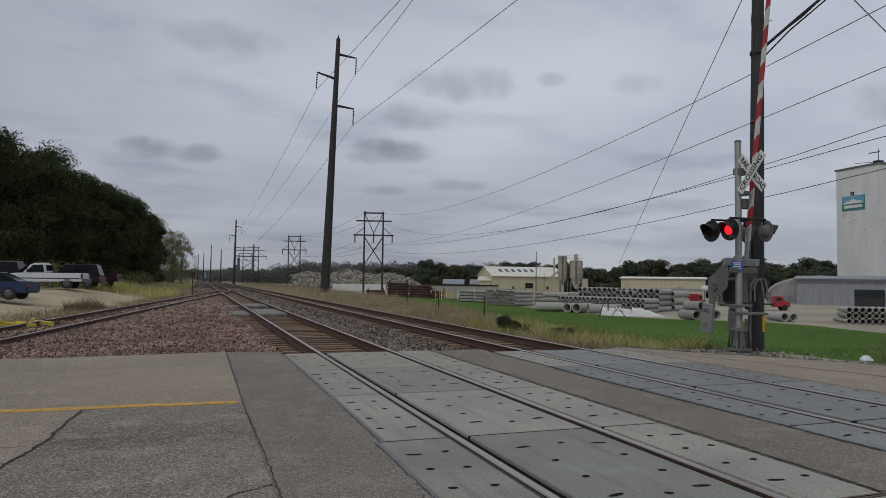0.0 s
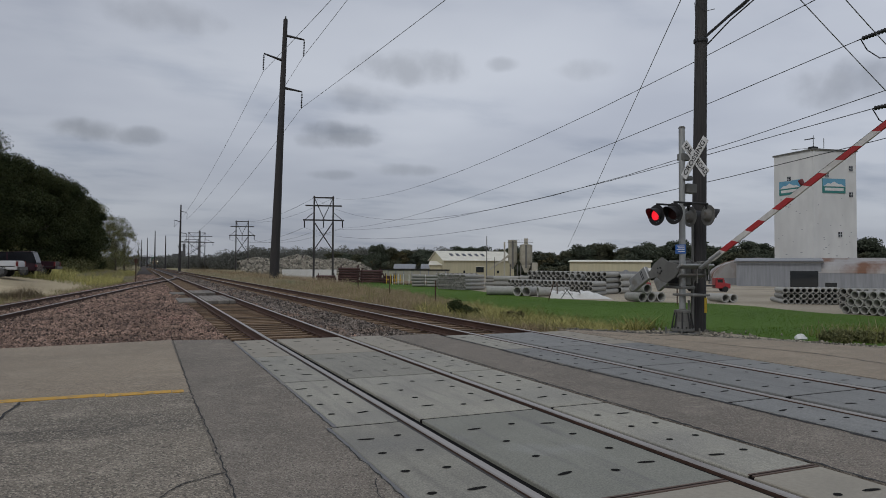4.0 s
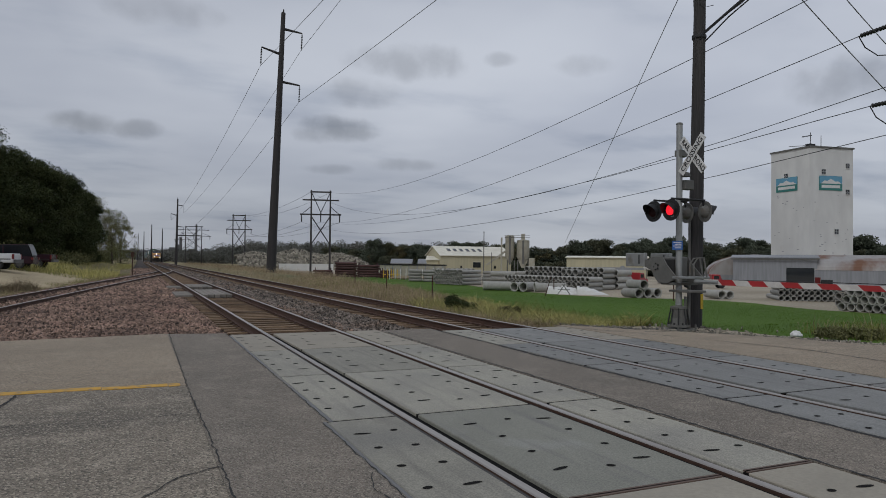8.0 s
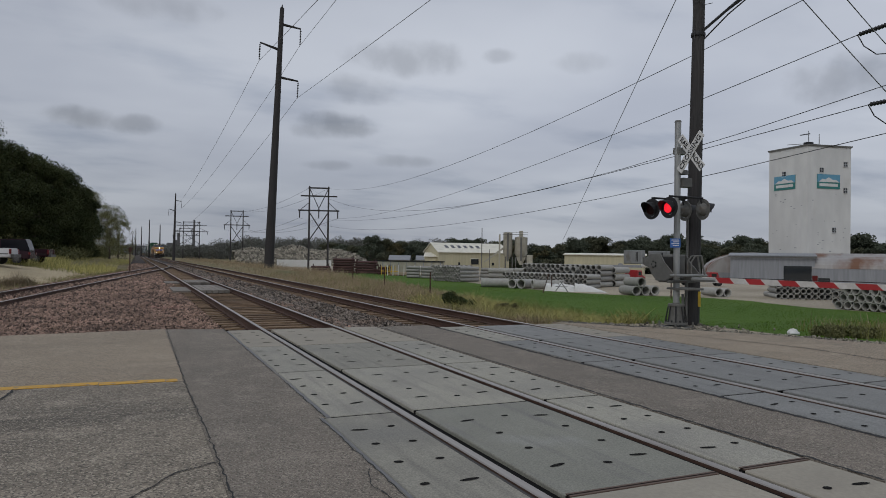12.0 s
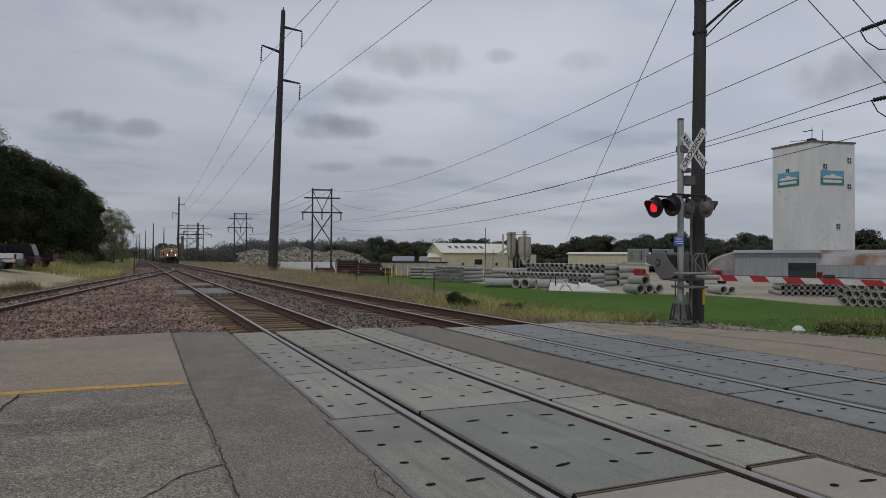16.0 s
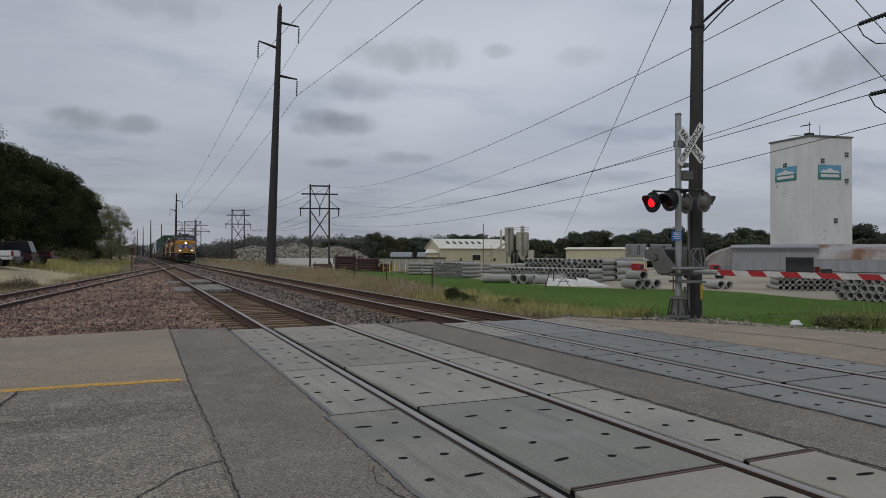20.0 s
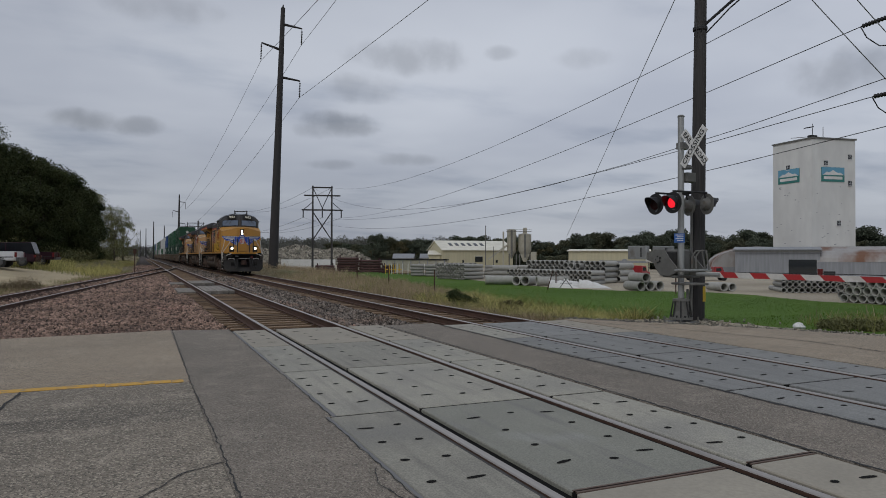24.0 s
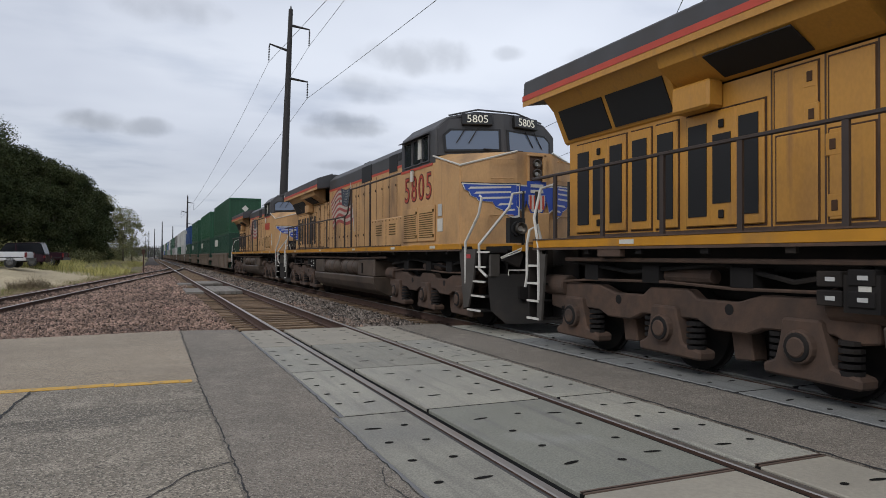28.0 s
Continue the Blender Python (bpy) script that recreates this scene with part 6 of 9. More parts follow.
def dark_fittings():
    """Racks of dark red-brown iron pipe between upright posts."""
    random.seed(31)
    for x, y, rows, w, turn in ((24.2, 92.6, 6, 2.8, -22), (27.0, 91.3, 5, 3.0, -22), (21.6, 95.2, 3, 2.6, -15), (29.2, 90.0, 3, 1.6, -30)):
        base = pose(x, y, land(x, y), 0, 0, turn)
        rack = thing("pipe_rack", "dark steel rack holding iron pipes", "pipe rack", "iron pipe racks", at=base)
        for k in (-0.42 * w, 0.42 * w):
            for d in (-0.75, 0.75):
                part("post", Shape().box(k - 0.05, k + 0.05, d - 0.05, d + 0.05, 0, rows * 0.36 + 0.35), PIPE_DARK, rack)
            part("bearer", Shape().box(k - 0.06, k + 0.06, -0.8, 0.8, 0.0, 0.12), PIPE_DARK, rack)
        for r in range(rows):
            for c in range(4):
                d = random.uniform(0.28, 0.34)
                m = base @ pose(random.uniform(-0.15, 0.15), -0.52 + 0.345 * c, 0.12 + r * 0.345 + d / 2, 0, 0, random.uniform(-1.5, 1.5))
                solo("iron_pipe", Shape().rod((-w / 2, 0, 0), (w / 2, 0, 0), d / 2, d / 2, 8), PIPE_DARK, "dark red-brown iron pipe in a rack", "iron pipe", "dark iron pipes", at=m)


dark_fittings()


def yard_fence():
    f = thing("yard_fence", "low wire fence with thin dark posts along the lawn", "fence")
    for x, y in ((12.6, 42.5), (13.3, 52), (11.8, 33), (29.5, 34.5), (27.2, 45)):
        part("post", Shape().rod((x, y, land(x, y) - 0.2), (x, y, land(x, y) + 1.25), 0.04), RAIL_RUST, f)
    w = thing("low_wall", "long low grey wall behind the pipe stacks", "wall", kind="structure", at=pose(30.9, 99.1, -0.95, 0, 0, -55))
    part("wall", Shape().box(0, 12, 0, 0.3, 0, 1.75), SILO_GREY, w)
    part("coping", Shape().box(-0.1, 12.1, -0.1, 0.4, 1.75, 1.92), BLACK, w)
    for k in range(9):
        part("pilaster", Shape().box(k * 1.45, k * 1.45 + 0.12, -0.06, 0.0, 0, 1.75), GREY_SHEET, w)
    w = thing("white_wall", "pale low wall behind the verge", "wall", kind="structure", at=pose(21.5, 128, -0.6, 0, 0, -12))
    part("wall", Shape().box(0, 10, 0, 0.3, 0, 1.3), SIGN_WHITE, w)


yard_fence()


def small_house(x, y, turn, label):
    shed("grey_hut", label, x, y, turn, 4.5, 4.5, 1.5, 2.4, SILO_GREY, GREY_SHEET, -0.6, group="distant huts")


# flat grey with the haze of distance painted into it
HAZE_GREY = S("haze_tinted_steel", (0.13, 0.128, 0.132), 0.8, grain=0.3, amount=0.4)


def far_plant():
    """Works with a chimney far along the line, and a road bridge over the tracks."""
    p = thing("far_works", "hazy distant works with a tall chimney", "factory", at=pose(34, 498, 0))
    part("chimney", Shape().rod((0, 0, 0), (0, 0, 25), 0.85, 0.6, 10), HAZE_GREY, p)
    for x, y, w, h in ((-12, 0, 3, 11), (-10.5, 2, 1.5, 16), (-17, 4, 4, 9), (-5, 0, 5, 8), (6, 3, 12, 7)):
        part("block", Shape().box(x, x + w, y, y + 6, 0, h), HAZE_GREY, p)
    b = thing("road_bridge", "distant grey road bridge over the tracks", "bridge", at=pose(0, 620, 0))
    part("deck", Shape().box(-45, 40, 0, 8, 6.6, 7.9), HAZE_GREY, b)
    for x in (-28, -14, -4, 12, 24):
        part("pier", Shape().box(x, x + 1.2, 1, 7, -1, 6.8), HAZE_GREY, b)


far_plant()
small_house(51.9, 151, -25, "low distant hut with a grey hip roof")
small_house(57.7, 148.4, -25, "low distant hut with a grey roof")


def yard_truck(x, y, turn, label, body, k=1.0):
    t = thing("flatbed_truck", label, "truck", "yard trucks", at=pose(x, y, land(x, y), 0, 0, turn))
    t.scale = (k, k, k)
    part("cab", Shape().prism([(0, 0.55), (2.3, 0.55), (2.3, 1.3), (1.5, 1.45), (1.25, 2.2), (0.0, 2.25)], 0, -1.0, 1.0), body, t, bevel=0.06)
    part("windscreen", Shape().prism([(1.52, 1.5), (1.30, 2.12), (1.32, 2.12), (1.55, 1.5)], 0, -0.85, 0.85), DARK_GLASS, t)
    part("side_window", Shape().box(-1.01, 1.01, 0.3, 1.1, 1.5, 2.0), DARK_GLASS, t)
    part("bed", Shape().box(-1.1, 1.1, -4.2, -0.1, 0.85, 1.05), BLACK, t)
    for y0 in (1.5, -2.4, -3.5):
        for s in (-0.9, 0.9):
            part("wheel", Shape().rod((s - 0.15, y0, 0.45), (s + 0.15, y0, 0.45), 0.45, 0.45, 14), TYRE, t)


yard_truck(50.0, 51.6, -120, "small red flatbed truck parked in the pipe yard", CAR_RED, 0.62)
yard_truck(43.2, 55.0, -70, "red loader truck behind the pipes", CAR_RED, 0.7)

# ---- trees, grass and shrubs ----


def leaf_cloud(name, centres, radii, per, size, material, seed):
    """Many small leaf blades round clump centres, joined."""
    rng = np.random.default_rng(seed)
    centres, radii = np.asarray(centres), np.asarray(radii)
    k = len(centres) * per
    way = rng.normal(size=(k, 3))
    way /= np.linalg.norm(way, axis=1)[:, None]
    base = np.repeat(centres, per, 0) + way * (np.repeat(radii, per) * rng.random(k) ** 0.45)[:, None] * np.array([1, 1, 0.8])
    u = rng.normal(size=(k, 3))
    u /= np.linalg.norm(u, axis=1)[:, None]
    v = np.cross(u, rng.normal(size=(k, 3)))
    v /= np.linalg.norm(v, axis=1)[:, None]
    s = size * rng.uniform(0.6, 1.5, k)[:, None]
    quad = np.stack([base - u * s, base - v * s * 0.55, base + u * s, base + v * s * 0.55], 1)
    faces = np.arange(4 * k).reshape(k, 4)
    return dressed(fast_mesh(name, quad.reshape(-1, 3), faces), material)


def tree_parts(height, spread, trunk, clumps, per, leaf, material, seed, low=0.18):
    """Trunk with limbs, and the crown's leaves."""
    rng = np.random.default_rng(seed)
    sh = Shape().rod((0, 0, -0.4), (0, 0, height * 0.55), trunk, trunk * 0.5, 8)
    centres, radii = [], []
    for i in range(clumps):
        z = height * (low + (1 - low) * rng.random() ** 0.85)
        k = (z / height - low) / (1 - low)
        reach = spread * (0.35 + 0.75 * math.sin(math.pi * min(1, 0.25 + 0.72 * k))) * math.sqrt(rng.random())
        a = rng.random() * 2 * math.pi
        centres.append((reach * math.cos(a), reach * math.sin(a), z * 0.95))
        radii.append(spread * rng.uniform(0.16, 0.34))
        if i % 4 == 0:
            sh.rod((0, 0, max(0.2, z * 0.45)), centres[-1], trunk * 0.3, trunk * 0.06, 5)
    return sh, leaf_cloud("crown", centres, radii, per, leaf, material, seed + 100)


def tree(label, at, *args, group="trees", **kw):
    t = thing("tree", label, "tree", group, at=at)
    sh, crown = tree_parts(*args, **kw)
    part("trunk", sh, BARK, t)
    part("crown", crown, None, t)
    return t


def left_wood():
    a = tree("dense dark green tree at the edge of the wood", pose(-24, 80, 0.8), 15.6, 6.5, 0.35, 120, 420, 0.115, LEAF_DARK, 41, low=0.05, group="edge of the wood")
    b = tree("broad dark green tree at the edge of the wood", pose(-31, 76, 1), 17, 7.0, 0.4, 130, 420, 0.115, LEAF_DARK, 42, low=0.05, group="edge of the wood")
    c = tree("dark olive tree at the edge of the wood", pose(-17.5, 100, 0.6), 14.5, 5.0, 0.3, 110, 420, 0.115, LEAF_DARK, 43, low=0.04, group="edge of the wood")
    for src, x, y, s, r in ((b, -38, 72, 1.05, 60), (a, -27, 92, 1.1, 110), (a, -35, 86, 1.1, 200), (b, -22.5, 97, 1.0, 250), (c, -19.5, 88, 0.95, 40), (b, -24, 112, 1.1, 15), (c, -15.5, 112, 1.0, 130),
                            (a, -19, 122, 1.0, 300), (c, -14, 124, 0.98, 220), (a, -16, 137, 0.95, 70), (c, -12.2, 138, 0.9, 310), (b, -20, 145, 1.0, 0), (c, -30, 66, 0.85, 10), (a, -45, 66, 1.0, 30),
                            (c, -13, 152, 0.85, 90), (b, -52, 60, 1.0, 140)):
        src_copy = copy_thing(src, pose(x, y, land(x, y), 0, 0, r) @ Matrix.Scale(s, 4))
        src_copy.scale = (s, s, s)
    e = tree("yellow-green small tree with thin crown", pose(-11, 168, 0), 15, 5.0, 0.28, 80, 95, 0.12, LEAF_OLIVE, 44, low=0.0, group="edge of the wood")
    for x, y, s, r in ((-8, 180, 0.9, 50), (-13.5, 172, 1.05, 130), (-6.5, 196, 0.8, 220), (-9.5, 205, 0.8, 10)):
        copy_thing(e, pose(x, y, land(x, y), 0, 0, r)).scale = (s, s, s)
    # undergrowth in front of the trees
    rng = np.random.default_rng(9)
    spots = [(-14 - 30 * rng.random(), 74 + 10 * rng.random(), 1.2 + rng.random()) for _ in range(60)] + [(-10.5 + 2.5 * s - 5 * rng.random(), 95 + 110 * s, 0.6 + 1.2 * rng.random()) for s in rng.random(110)]
    me = leaf_cloud("undergrowth", spots, [1.5] * len(spots), 160, 0.13, LEAF_OLIVE, 77)
    tagged(new("undergrowth", me), "dark undergrowth along the wood's foot", "bushes", kind="stuff")


left_wood()


def far_woods():
    kinds = []
    for i, (mat, hgt) in enumerate(((HAZED_GREEN, 9), (HAZED_OLIVE, 8.2), (LEAF_RUST, 7.2), (HAZED_GREEN, 7.0))):
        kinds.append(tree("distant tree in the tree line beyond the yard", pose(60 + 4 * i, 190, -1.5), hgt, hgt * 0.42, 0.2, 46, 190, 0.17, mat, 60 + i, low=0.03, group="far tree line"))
    random.seed(17)
    for i in range(330):
        a = radians(14 + 54 * i / 330 + random.uniform(-0.4, 0.4))
        d = random.uniform(172, 205) + 60 * (1 - min(1, i / 85))
        x, y = EYE.x + d * math.sin(a), d * math.cos(a)
        s = random.choice((0.75, 0.8, 0.85, 0.9, 0.95, 1.0, 1.15))
        copy_thing(kinds[random.choice((0, 0, 0, 1, 1, 2, 3, 3))], pose(x, y, -2.0, 0, 0, random.uniform(0, 360))).scale = (s * 1.2, s * 1.2, s * (0.84 if i < 130 else 0.97))
    # low woods far along the line, their haze painted as a greyer leaf colour
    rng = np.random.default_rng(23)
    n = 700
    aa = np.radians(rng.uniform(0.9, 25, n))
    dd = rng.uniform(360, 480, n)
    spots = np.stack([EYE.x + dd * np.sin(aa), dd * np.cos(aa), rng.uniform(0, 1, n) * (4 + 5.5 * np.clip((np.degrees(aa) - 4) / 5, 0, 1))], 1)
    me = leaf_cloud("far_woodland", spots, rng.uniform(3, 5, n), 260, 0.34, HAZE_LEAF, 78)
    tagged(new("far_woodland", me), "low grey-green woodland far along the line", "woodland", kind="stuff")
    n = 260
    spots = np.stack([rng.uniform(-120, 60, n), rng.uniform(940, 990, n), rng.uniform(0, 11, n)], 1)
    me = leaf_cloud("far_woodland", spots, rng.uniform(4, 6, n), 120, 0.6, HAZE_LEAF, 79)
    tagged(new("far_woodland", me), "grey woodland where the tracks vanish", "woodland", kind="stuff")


far_woods()


def blades(name, spots, heights, material, label, seed, lean=0.35, width=0.008):
    rng = np.random.default_rng(seed)
    spots, heights = np.asarray(spots), np.asarray(heights)
    k = len(spots)
    a = rng.random(k) * 2 * np.pi
    side = np.stack([np.cos(a), np.sin(a), np.zeros(k)], 1) * (width * (0.6 + heights[:, None]))
    b = rng.random(k) * 2 * np.pi
    tip = np.stack([np.cos(b) * lean * heights, np.sin(b) * lean * heights, heights], 1) * rng.uniform(0.7, 1.1, (k, 1))
    mid = tip * np.array([0.4, 0.4, 0.6])
    v = np.stack([spots - side, spots + side, spots + mid + side * 0.7, spots + mid - side * 0.7, spots + tip], 1)
    i = 5 * np.arange(k)[:, None]
    tri = np.concatenate([i + [0, 1, 2], i + [0, 2, 3], i + [3, 2, 4]], 0)
    me = dressed(fast_mesh(name, v.reshape(-1, 3), tri), material)
    return tagged(new(name, me), label, "grass", kind="stuff")


def grow_grass():
    rng = np.random.default_rng(3)

    def fill(count, fx, y0, y1, h0, h1, bias=1.0):
        out, hs = [], []
        for _ in range(count):
            y = y0 + (y1 - y0) * rng.random() ** bias
            xa, xb = fx(y)
            x = xa + (xb - xa) * rng.random()
            if noise.noise(Vector((x * 0.35, y * 0.35, 7))) + rng.random() * 0.7 < 0.12:
                continue
            out.append((x, y, land(x, y) - 0.02))
            tuft = 0.55 + 0.9 * max(0.0, 0.5 + noise.noise(Vector((x * 0.9, y * 0.55, 3)))) * (0.7 + 0.6 * noise.noise(Vector((x * 0.2, y * 0.15, 9))))
            hs.append((h0 + (h1 - h0) * rng.random() ** 1.5) * tuft)
        return out, hs

    sp, hs = fill(90000, lambda y: (7.0 + 0.02 * (y - 14), lawn_left(y) - 0.2 + (1.1 + 0.03 * y) * ease(20, 32, y)), 13.9, 60, 0.12, 0.52, 1.5)
    s2, h2 = fill(30000, lambda y: (7.4, lawn_left(y) + 3.0), 60, 190, 0.3, 0.95)
    s3, h3 = fill(16000, lambda y: (siding_right(min(y, FROG)) - GAUGE - 3.2 - 5 * (1 - ease(17, 24, y)), siding_right(min(y, FROG)) - GAUGE - 1.3), 16, 80, 0.15, 0.5, 1.3)
    s4, h4 = fill(42000, lambda y: (-26, -3.5 - 6 * (1 - ease(80, 130, y))), 80, 190, 0.3, 0.9)
    s5, h5 = fill(2500, lambda y: (siding_right(min(y, FROG)) - 1.2, siding_right(min(y, FROG)) + 0.5), 18, 50, 0.15, 0.5)
    s6, h6 = fill(14000, lambda y: (-18, siding_right(min(y, FROG)) - 4.2), 62, 84, 0.4, 1.1)
    s7, h7 = fill(1100, lambda y: (12.5, 17.5), 8.5, 12.5, 0.2, 0.55)
    blades("golden_grass", s4 + s6, h4 + h6, WEED, "tall golden grass on the bank below the wood", 11, 0.5, 0.012)
    blades("dry_grass", sp + s2 + s3 + s5 + s7, hs + h2 + h3 + h5 + h7, DRY_BLADE, "tall dry straw-coloured grass", 1, 0.6, 0.006)
    g1, k1 = fill(8000, lambda y: (7.3 + 0.02 * (y - 14), lawn_left(y) - 0.1 + (1.4 + 0.03 * y) * ease(20, 32, y)), 13.6, 60, 0.15, 0.6, 1.4)
    g2, k2 = fill(9000, lambda y: (siding_right(min(y, FROG)) - GAUGE - 3.6, siding_right(min(y, FROG)) - GAUGE - 1.4), 18, 80, 0.15, 0.5)
    g3, k3 = fill(5000, lambda y: (12.0, 16.5), 7.5, 11.5, 0.15, 0.55)
    g4, k4 = fill(5000, lambda y: (-16, siding_right(min(y, FROG)) - 4.6), 60, 82, 0.5, 1.2)
    blades("green_weeds", g1 + g2 + g3 + g4, k1 + k2 + k3 + k4, GREEN_BLADE, "green weeds among the dry grass", 2)
    f1, q1 = fill(17000, lambda y: (7.5, 9.3 + 0.10 * (y - 14)), 13.6, 25, 0.15, 0.7, 1.2)
    f2, q2 = fill(15000, lambda y: (7.6, 9.8 + 0.12 * (y - 14)), 13.6, 27, 0.15, 0.65, 1.2)
    blades("road_weeds", f2, q2, GREEN_BLADE, "green weeds at the lawn's edge", 12, 0.7, 0.009)
    w1, v1 = fill(1500, lambda y: (-8.82, -7.02), 39.35, 41.55, 0.35, 0.95)
    blades("brown_weeds", w1, v1, BROWN_WEED, "withered brown weeds beside the lot", 8, 0.5)
    blades("flowering_weeds", f1, q1, WEED, "yellow-green flowering weeds by the road", 6, 0.75, 0.007)
    lawn, lh = [], []
    for _ in range(60000):
        y = 10 + 45 * rng.random() ** 1.8
        x = lawn_left(y) + (lawn_right(y) - lawn_left(y)) * rng.random()
        lawn.append((x, y, land(x, y) - 0.01))
        lh.append(rng.uniform(0.03, 0.07))
    blades("lawn_blades", lawn, lh, LAWN_BLADE, "short mown lawn grass", 4, 0.5, 0.012)


BROWN_WEED = S("withered_weed", (0.16, 0.115, 0.07), 0.9, second=(0.10, 0.085, 0.045), grain=3, amount=0.6, by_piece=0.35, island=True)
WEED = S("yellow_green_weed", (0.52, 0.46, 0.18), 0.85, second=(0.36, 0.34, 0.11), grain=3, stain=0.4, amount=0.7, by_piece=0.35, island=True)
LAWN_BLADE = S("lawn_blade", (0.09, 0.165, 0.018), 0.9, spec=0.2, second=(0.065, 0.125, 0.014), grain=2, stain=0.2, amount=0.6, by_piece=0.3, island=True)
grow_grass()


def shrub(x, y, r, h, label, material, seed):
    rng = np.random.default_rng(seed)
    c = [(rng.normal() * r * 0.45, rng.normal() * r * 0.45, h * rng.uniform(0.2, 0.8)) for _ in range(16)]
    s = thing("shrub", label, "shrub", "shrubs", at=pose(x, y, land(x, y)))
    part("leaves", leaf_cloud("leaves", c, [r * 0.45] * 16, 330, 0.03, material, seed), None, s)
    part("stems", Shape().path([(0, 0, -0.1), (0.1, 0, h * 0.6)], 0.03).path([(0, 0, -0.1), (-0.15, 0.1, h * 0.5)], 0.02), BARK, s)


shrub(8.2, 21.8, 0.55, 0.75, "dark green shrub among the dry grass", LEAF_DARK, 5)
shrub(11.9, 10.4, 0.4, 0.16, "low dark weeds at the road's edge", LEAF_OLIVE, 6)
shrub(12.5, 10.1, 0.4, 0.14, "low dark weeds at the road's edge", LEAF_OLIVE, 7)
shrub(8.9, 19.8, 0.35, 0.4, "small brown-green shrub among the dry grass", LEAF_RUST, 8)

# ---- parked cars on the gravel lot ----


def wheel_pair(t, y, half, r=0.36):
    for s in (-1, 1):
        w = part("wheel", Shape().rod((s * half - 0.11, y, r), (s * half + 0.11, y, r), r, r, 18), TYRE, t)
        part("rim", Shape().lathe([(0.0, 0.02), (r * 0.45, 0.03), (r * 0.62, 0.0)], (0, 0, 0), 0, 12).rod((0.0, -r * 0.5, 0), (0.0, r * 0.5, 0), 0.03), RIM, w).matrix_basis = pose(s * (half + 0.11), y, r, 0, 0, 0 if s > 0 else 180)


def car_body(t, side, half, body, name="body", bevel=0.07):
    return part(name, Shape().prism(side, 0, -half, half), body, t, bevel=bevel, smooth=True, segments=2)


def pickup(x, y, turn, body, label):
    """Front towards +y."""
    t = thing("pickup_truck", label, "pickup truck", "parked cars", at=pose(x, y, land(x, y), 0, 0, turn))
    car_body(t, [(-2.7, 0.5), (2.65, 0.45), (2.7, 0.85), (2.55, 1.05), (1.25, 1.15), (-2.7, 1.15)], 0.97, body)
    car_body(t, [(-0.25, 1.12), (1.35, 1.12), (0.75, 1.84), (-0.1, 1.88)], 0.80, body, "cab", 0.09)
    for s in (-1, 1):
        part("side_window", Shape().prism([(-0.1, 1.2), (1.08, 1.2), (0.66, 1.72), (0.0, 1.74)], 0, s * 0.80 - 0.012, s * 0.80 + 0.012), CAR_GLASS, t)
        part("tail_lamp", Shape().box(s * 0.97 - 0.12, s * 0.97 + 0.005, -2.73, -2.6, 0.75, 1.1), TAIL_RED, t)
        part("side_mirror", Shape().box(s * 1.0 - 0.02, s * 1.0 + 0.16, 0.85, 1.0, 1.2, 1.42), BLACK, t)
    part("rear_window", Shape().box(-0.65, 0.65, -0.24, -0.16, 1.3, 1.72), CAR_GLASS, t)
    part("windscreen", Shape().prism([(1.31, 1.2), (0.82, 1.78), (0.85, 1.80), (1.36, 1.2)], 0, -0.7, 0.7), CAR_GLASS, t)
    part("rear_bumper", Shape().box(-0.95, 0.95, -2.86, -2.68, 0.5, 0.72), RIM, t, "chrome bumper")
    part("load_bed", Shape().box(-0.82, 0.82, -2.55, -0.35, 1.10, 1.165), BLACK, t)
    part("side_trim", Shape().box(-0.985, 0.985, -2.5, 2.4, 0.72, 0.78), BLACK, t)
    for yy in (-1.65, 1.75):
        wheel_pair(t, yy, 0.86, 0.38)
    return t


def sedan(x, y, turn, body, label, tall=1.42, name="sedan", boot=True):
    t = thing(name, label, "car", "parked cars", at=pose(x, y, land(x, y), 0, 0, turn))
    k = tall / 1.42
    car_body(t, [(-2.25, 0.35), (2.25, 0.32), (2.3, 0.6), (2.0, 0.8), (1.0, 0.93), (-1.7, 0.98), (-2.25, 0.9)], 0.88, body)
    roof = [(-1.75, 0.95), (1.15, 0.92), (0.35, 1.38 * k), (-0.75, tall)] if boot else [(-2.2, 0.95), (1.15, 0.92), (0.5, 1.38 * k), (-1.9, tall)]
    car_body(t, roof, 0.70, CAR_GLASS, "glasshouse", 0.06)
    part("roof", Shape().prism([(roof[3][0], tall - 0.02), (roof[2][0], roof[2][1] - 0.02), (roof[2][0] - 0.1, roof[2][1] + 0.03), (roof[3][0] + 0.1, tall + 0.03)], 0, -0.68, 0.68), body, t, bevel=0.02)
    for s in (-1, 1):
        part("tail_lamp", Shape().box(s * 0.78 - 0.13, s * 0.78 + 0.09, -2.28, -2.15, 0.68, 0.85), TAIL_RED, t)
        part("door_pillar", Shape().prism([(-0.25, 0.95), (-0.15, 0.95), (-0.12, 1.36 * k), (-0.22, 1.36 * k)], 0, s * 0.70 - 0.02, s * 0.70 + 0.02), body, t)
        part("side_mirror", Shape().box(s * 0.88 - 0.04, s * 0.88 + 0.12, 0.75, 0.9, 0.95, 1.08), body, t)
        part("head_lamp", Shape().box(s * 0.7 - 0.15, s * 0.7 + 0.15, 2.2, 2.29, 0.58, 0.72), LAMP_GLASS, t)
    for yy in (-1.35, 1.4):
        wheel_pair(t, yy, 0.80, 0.33)
    return t


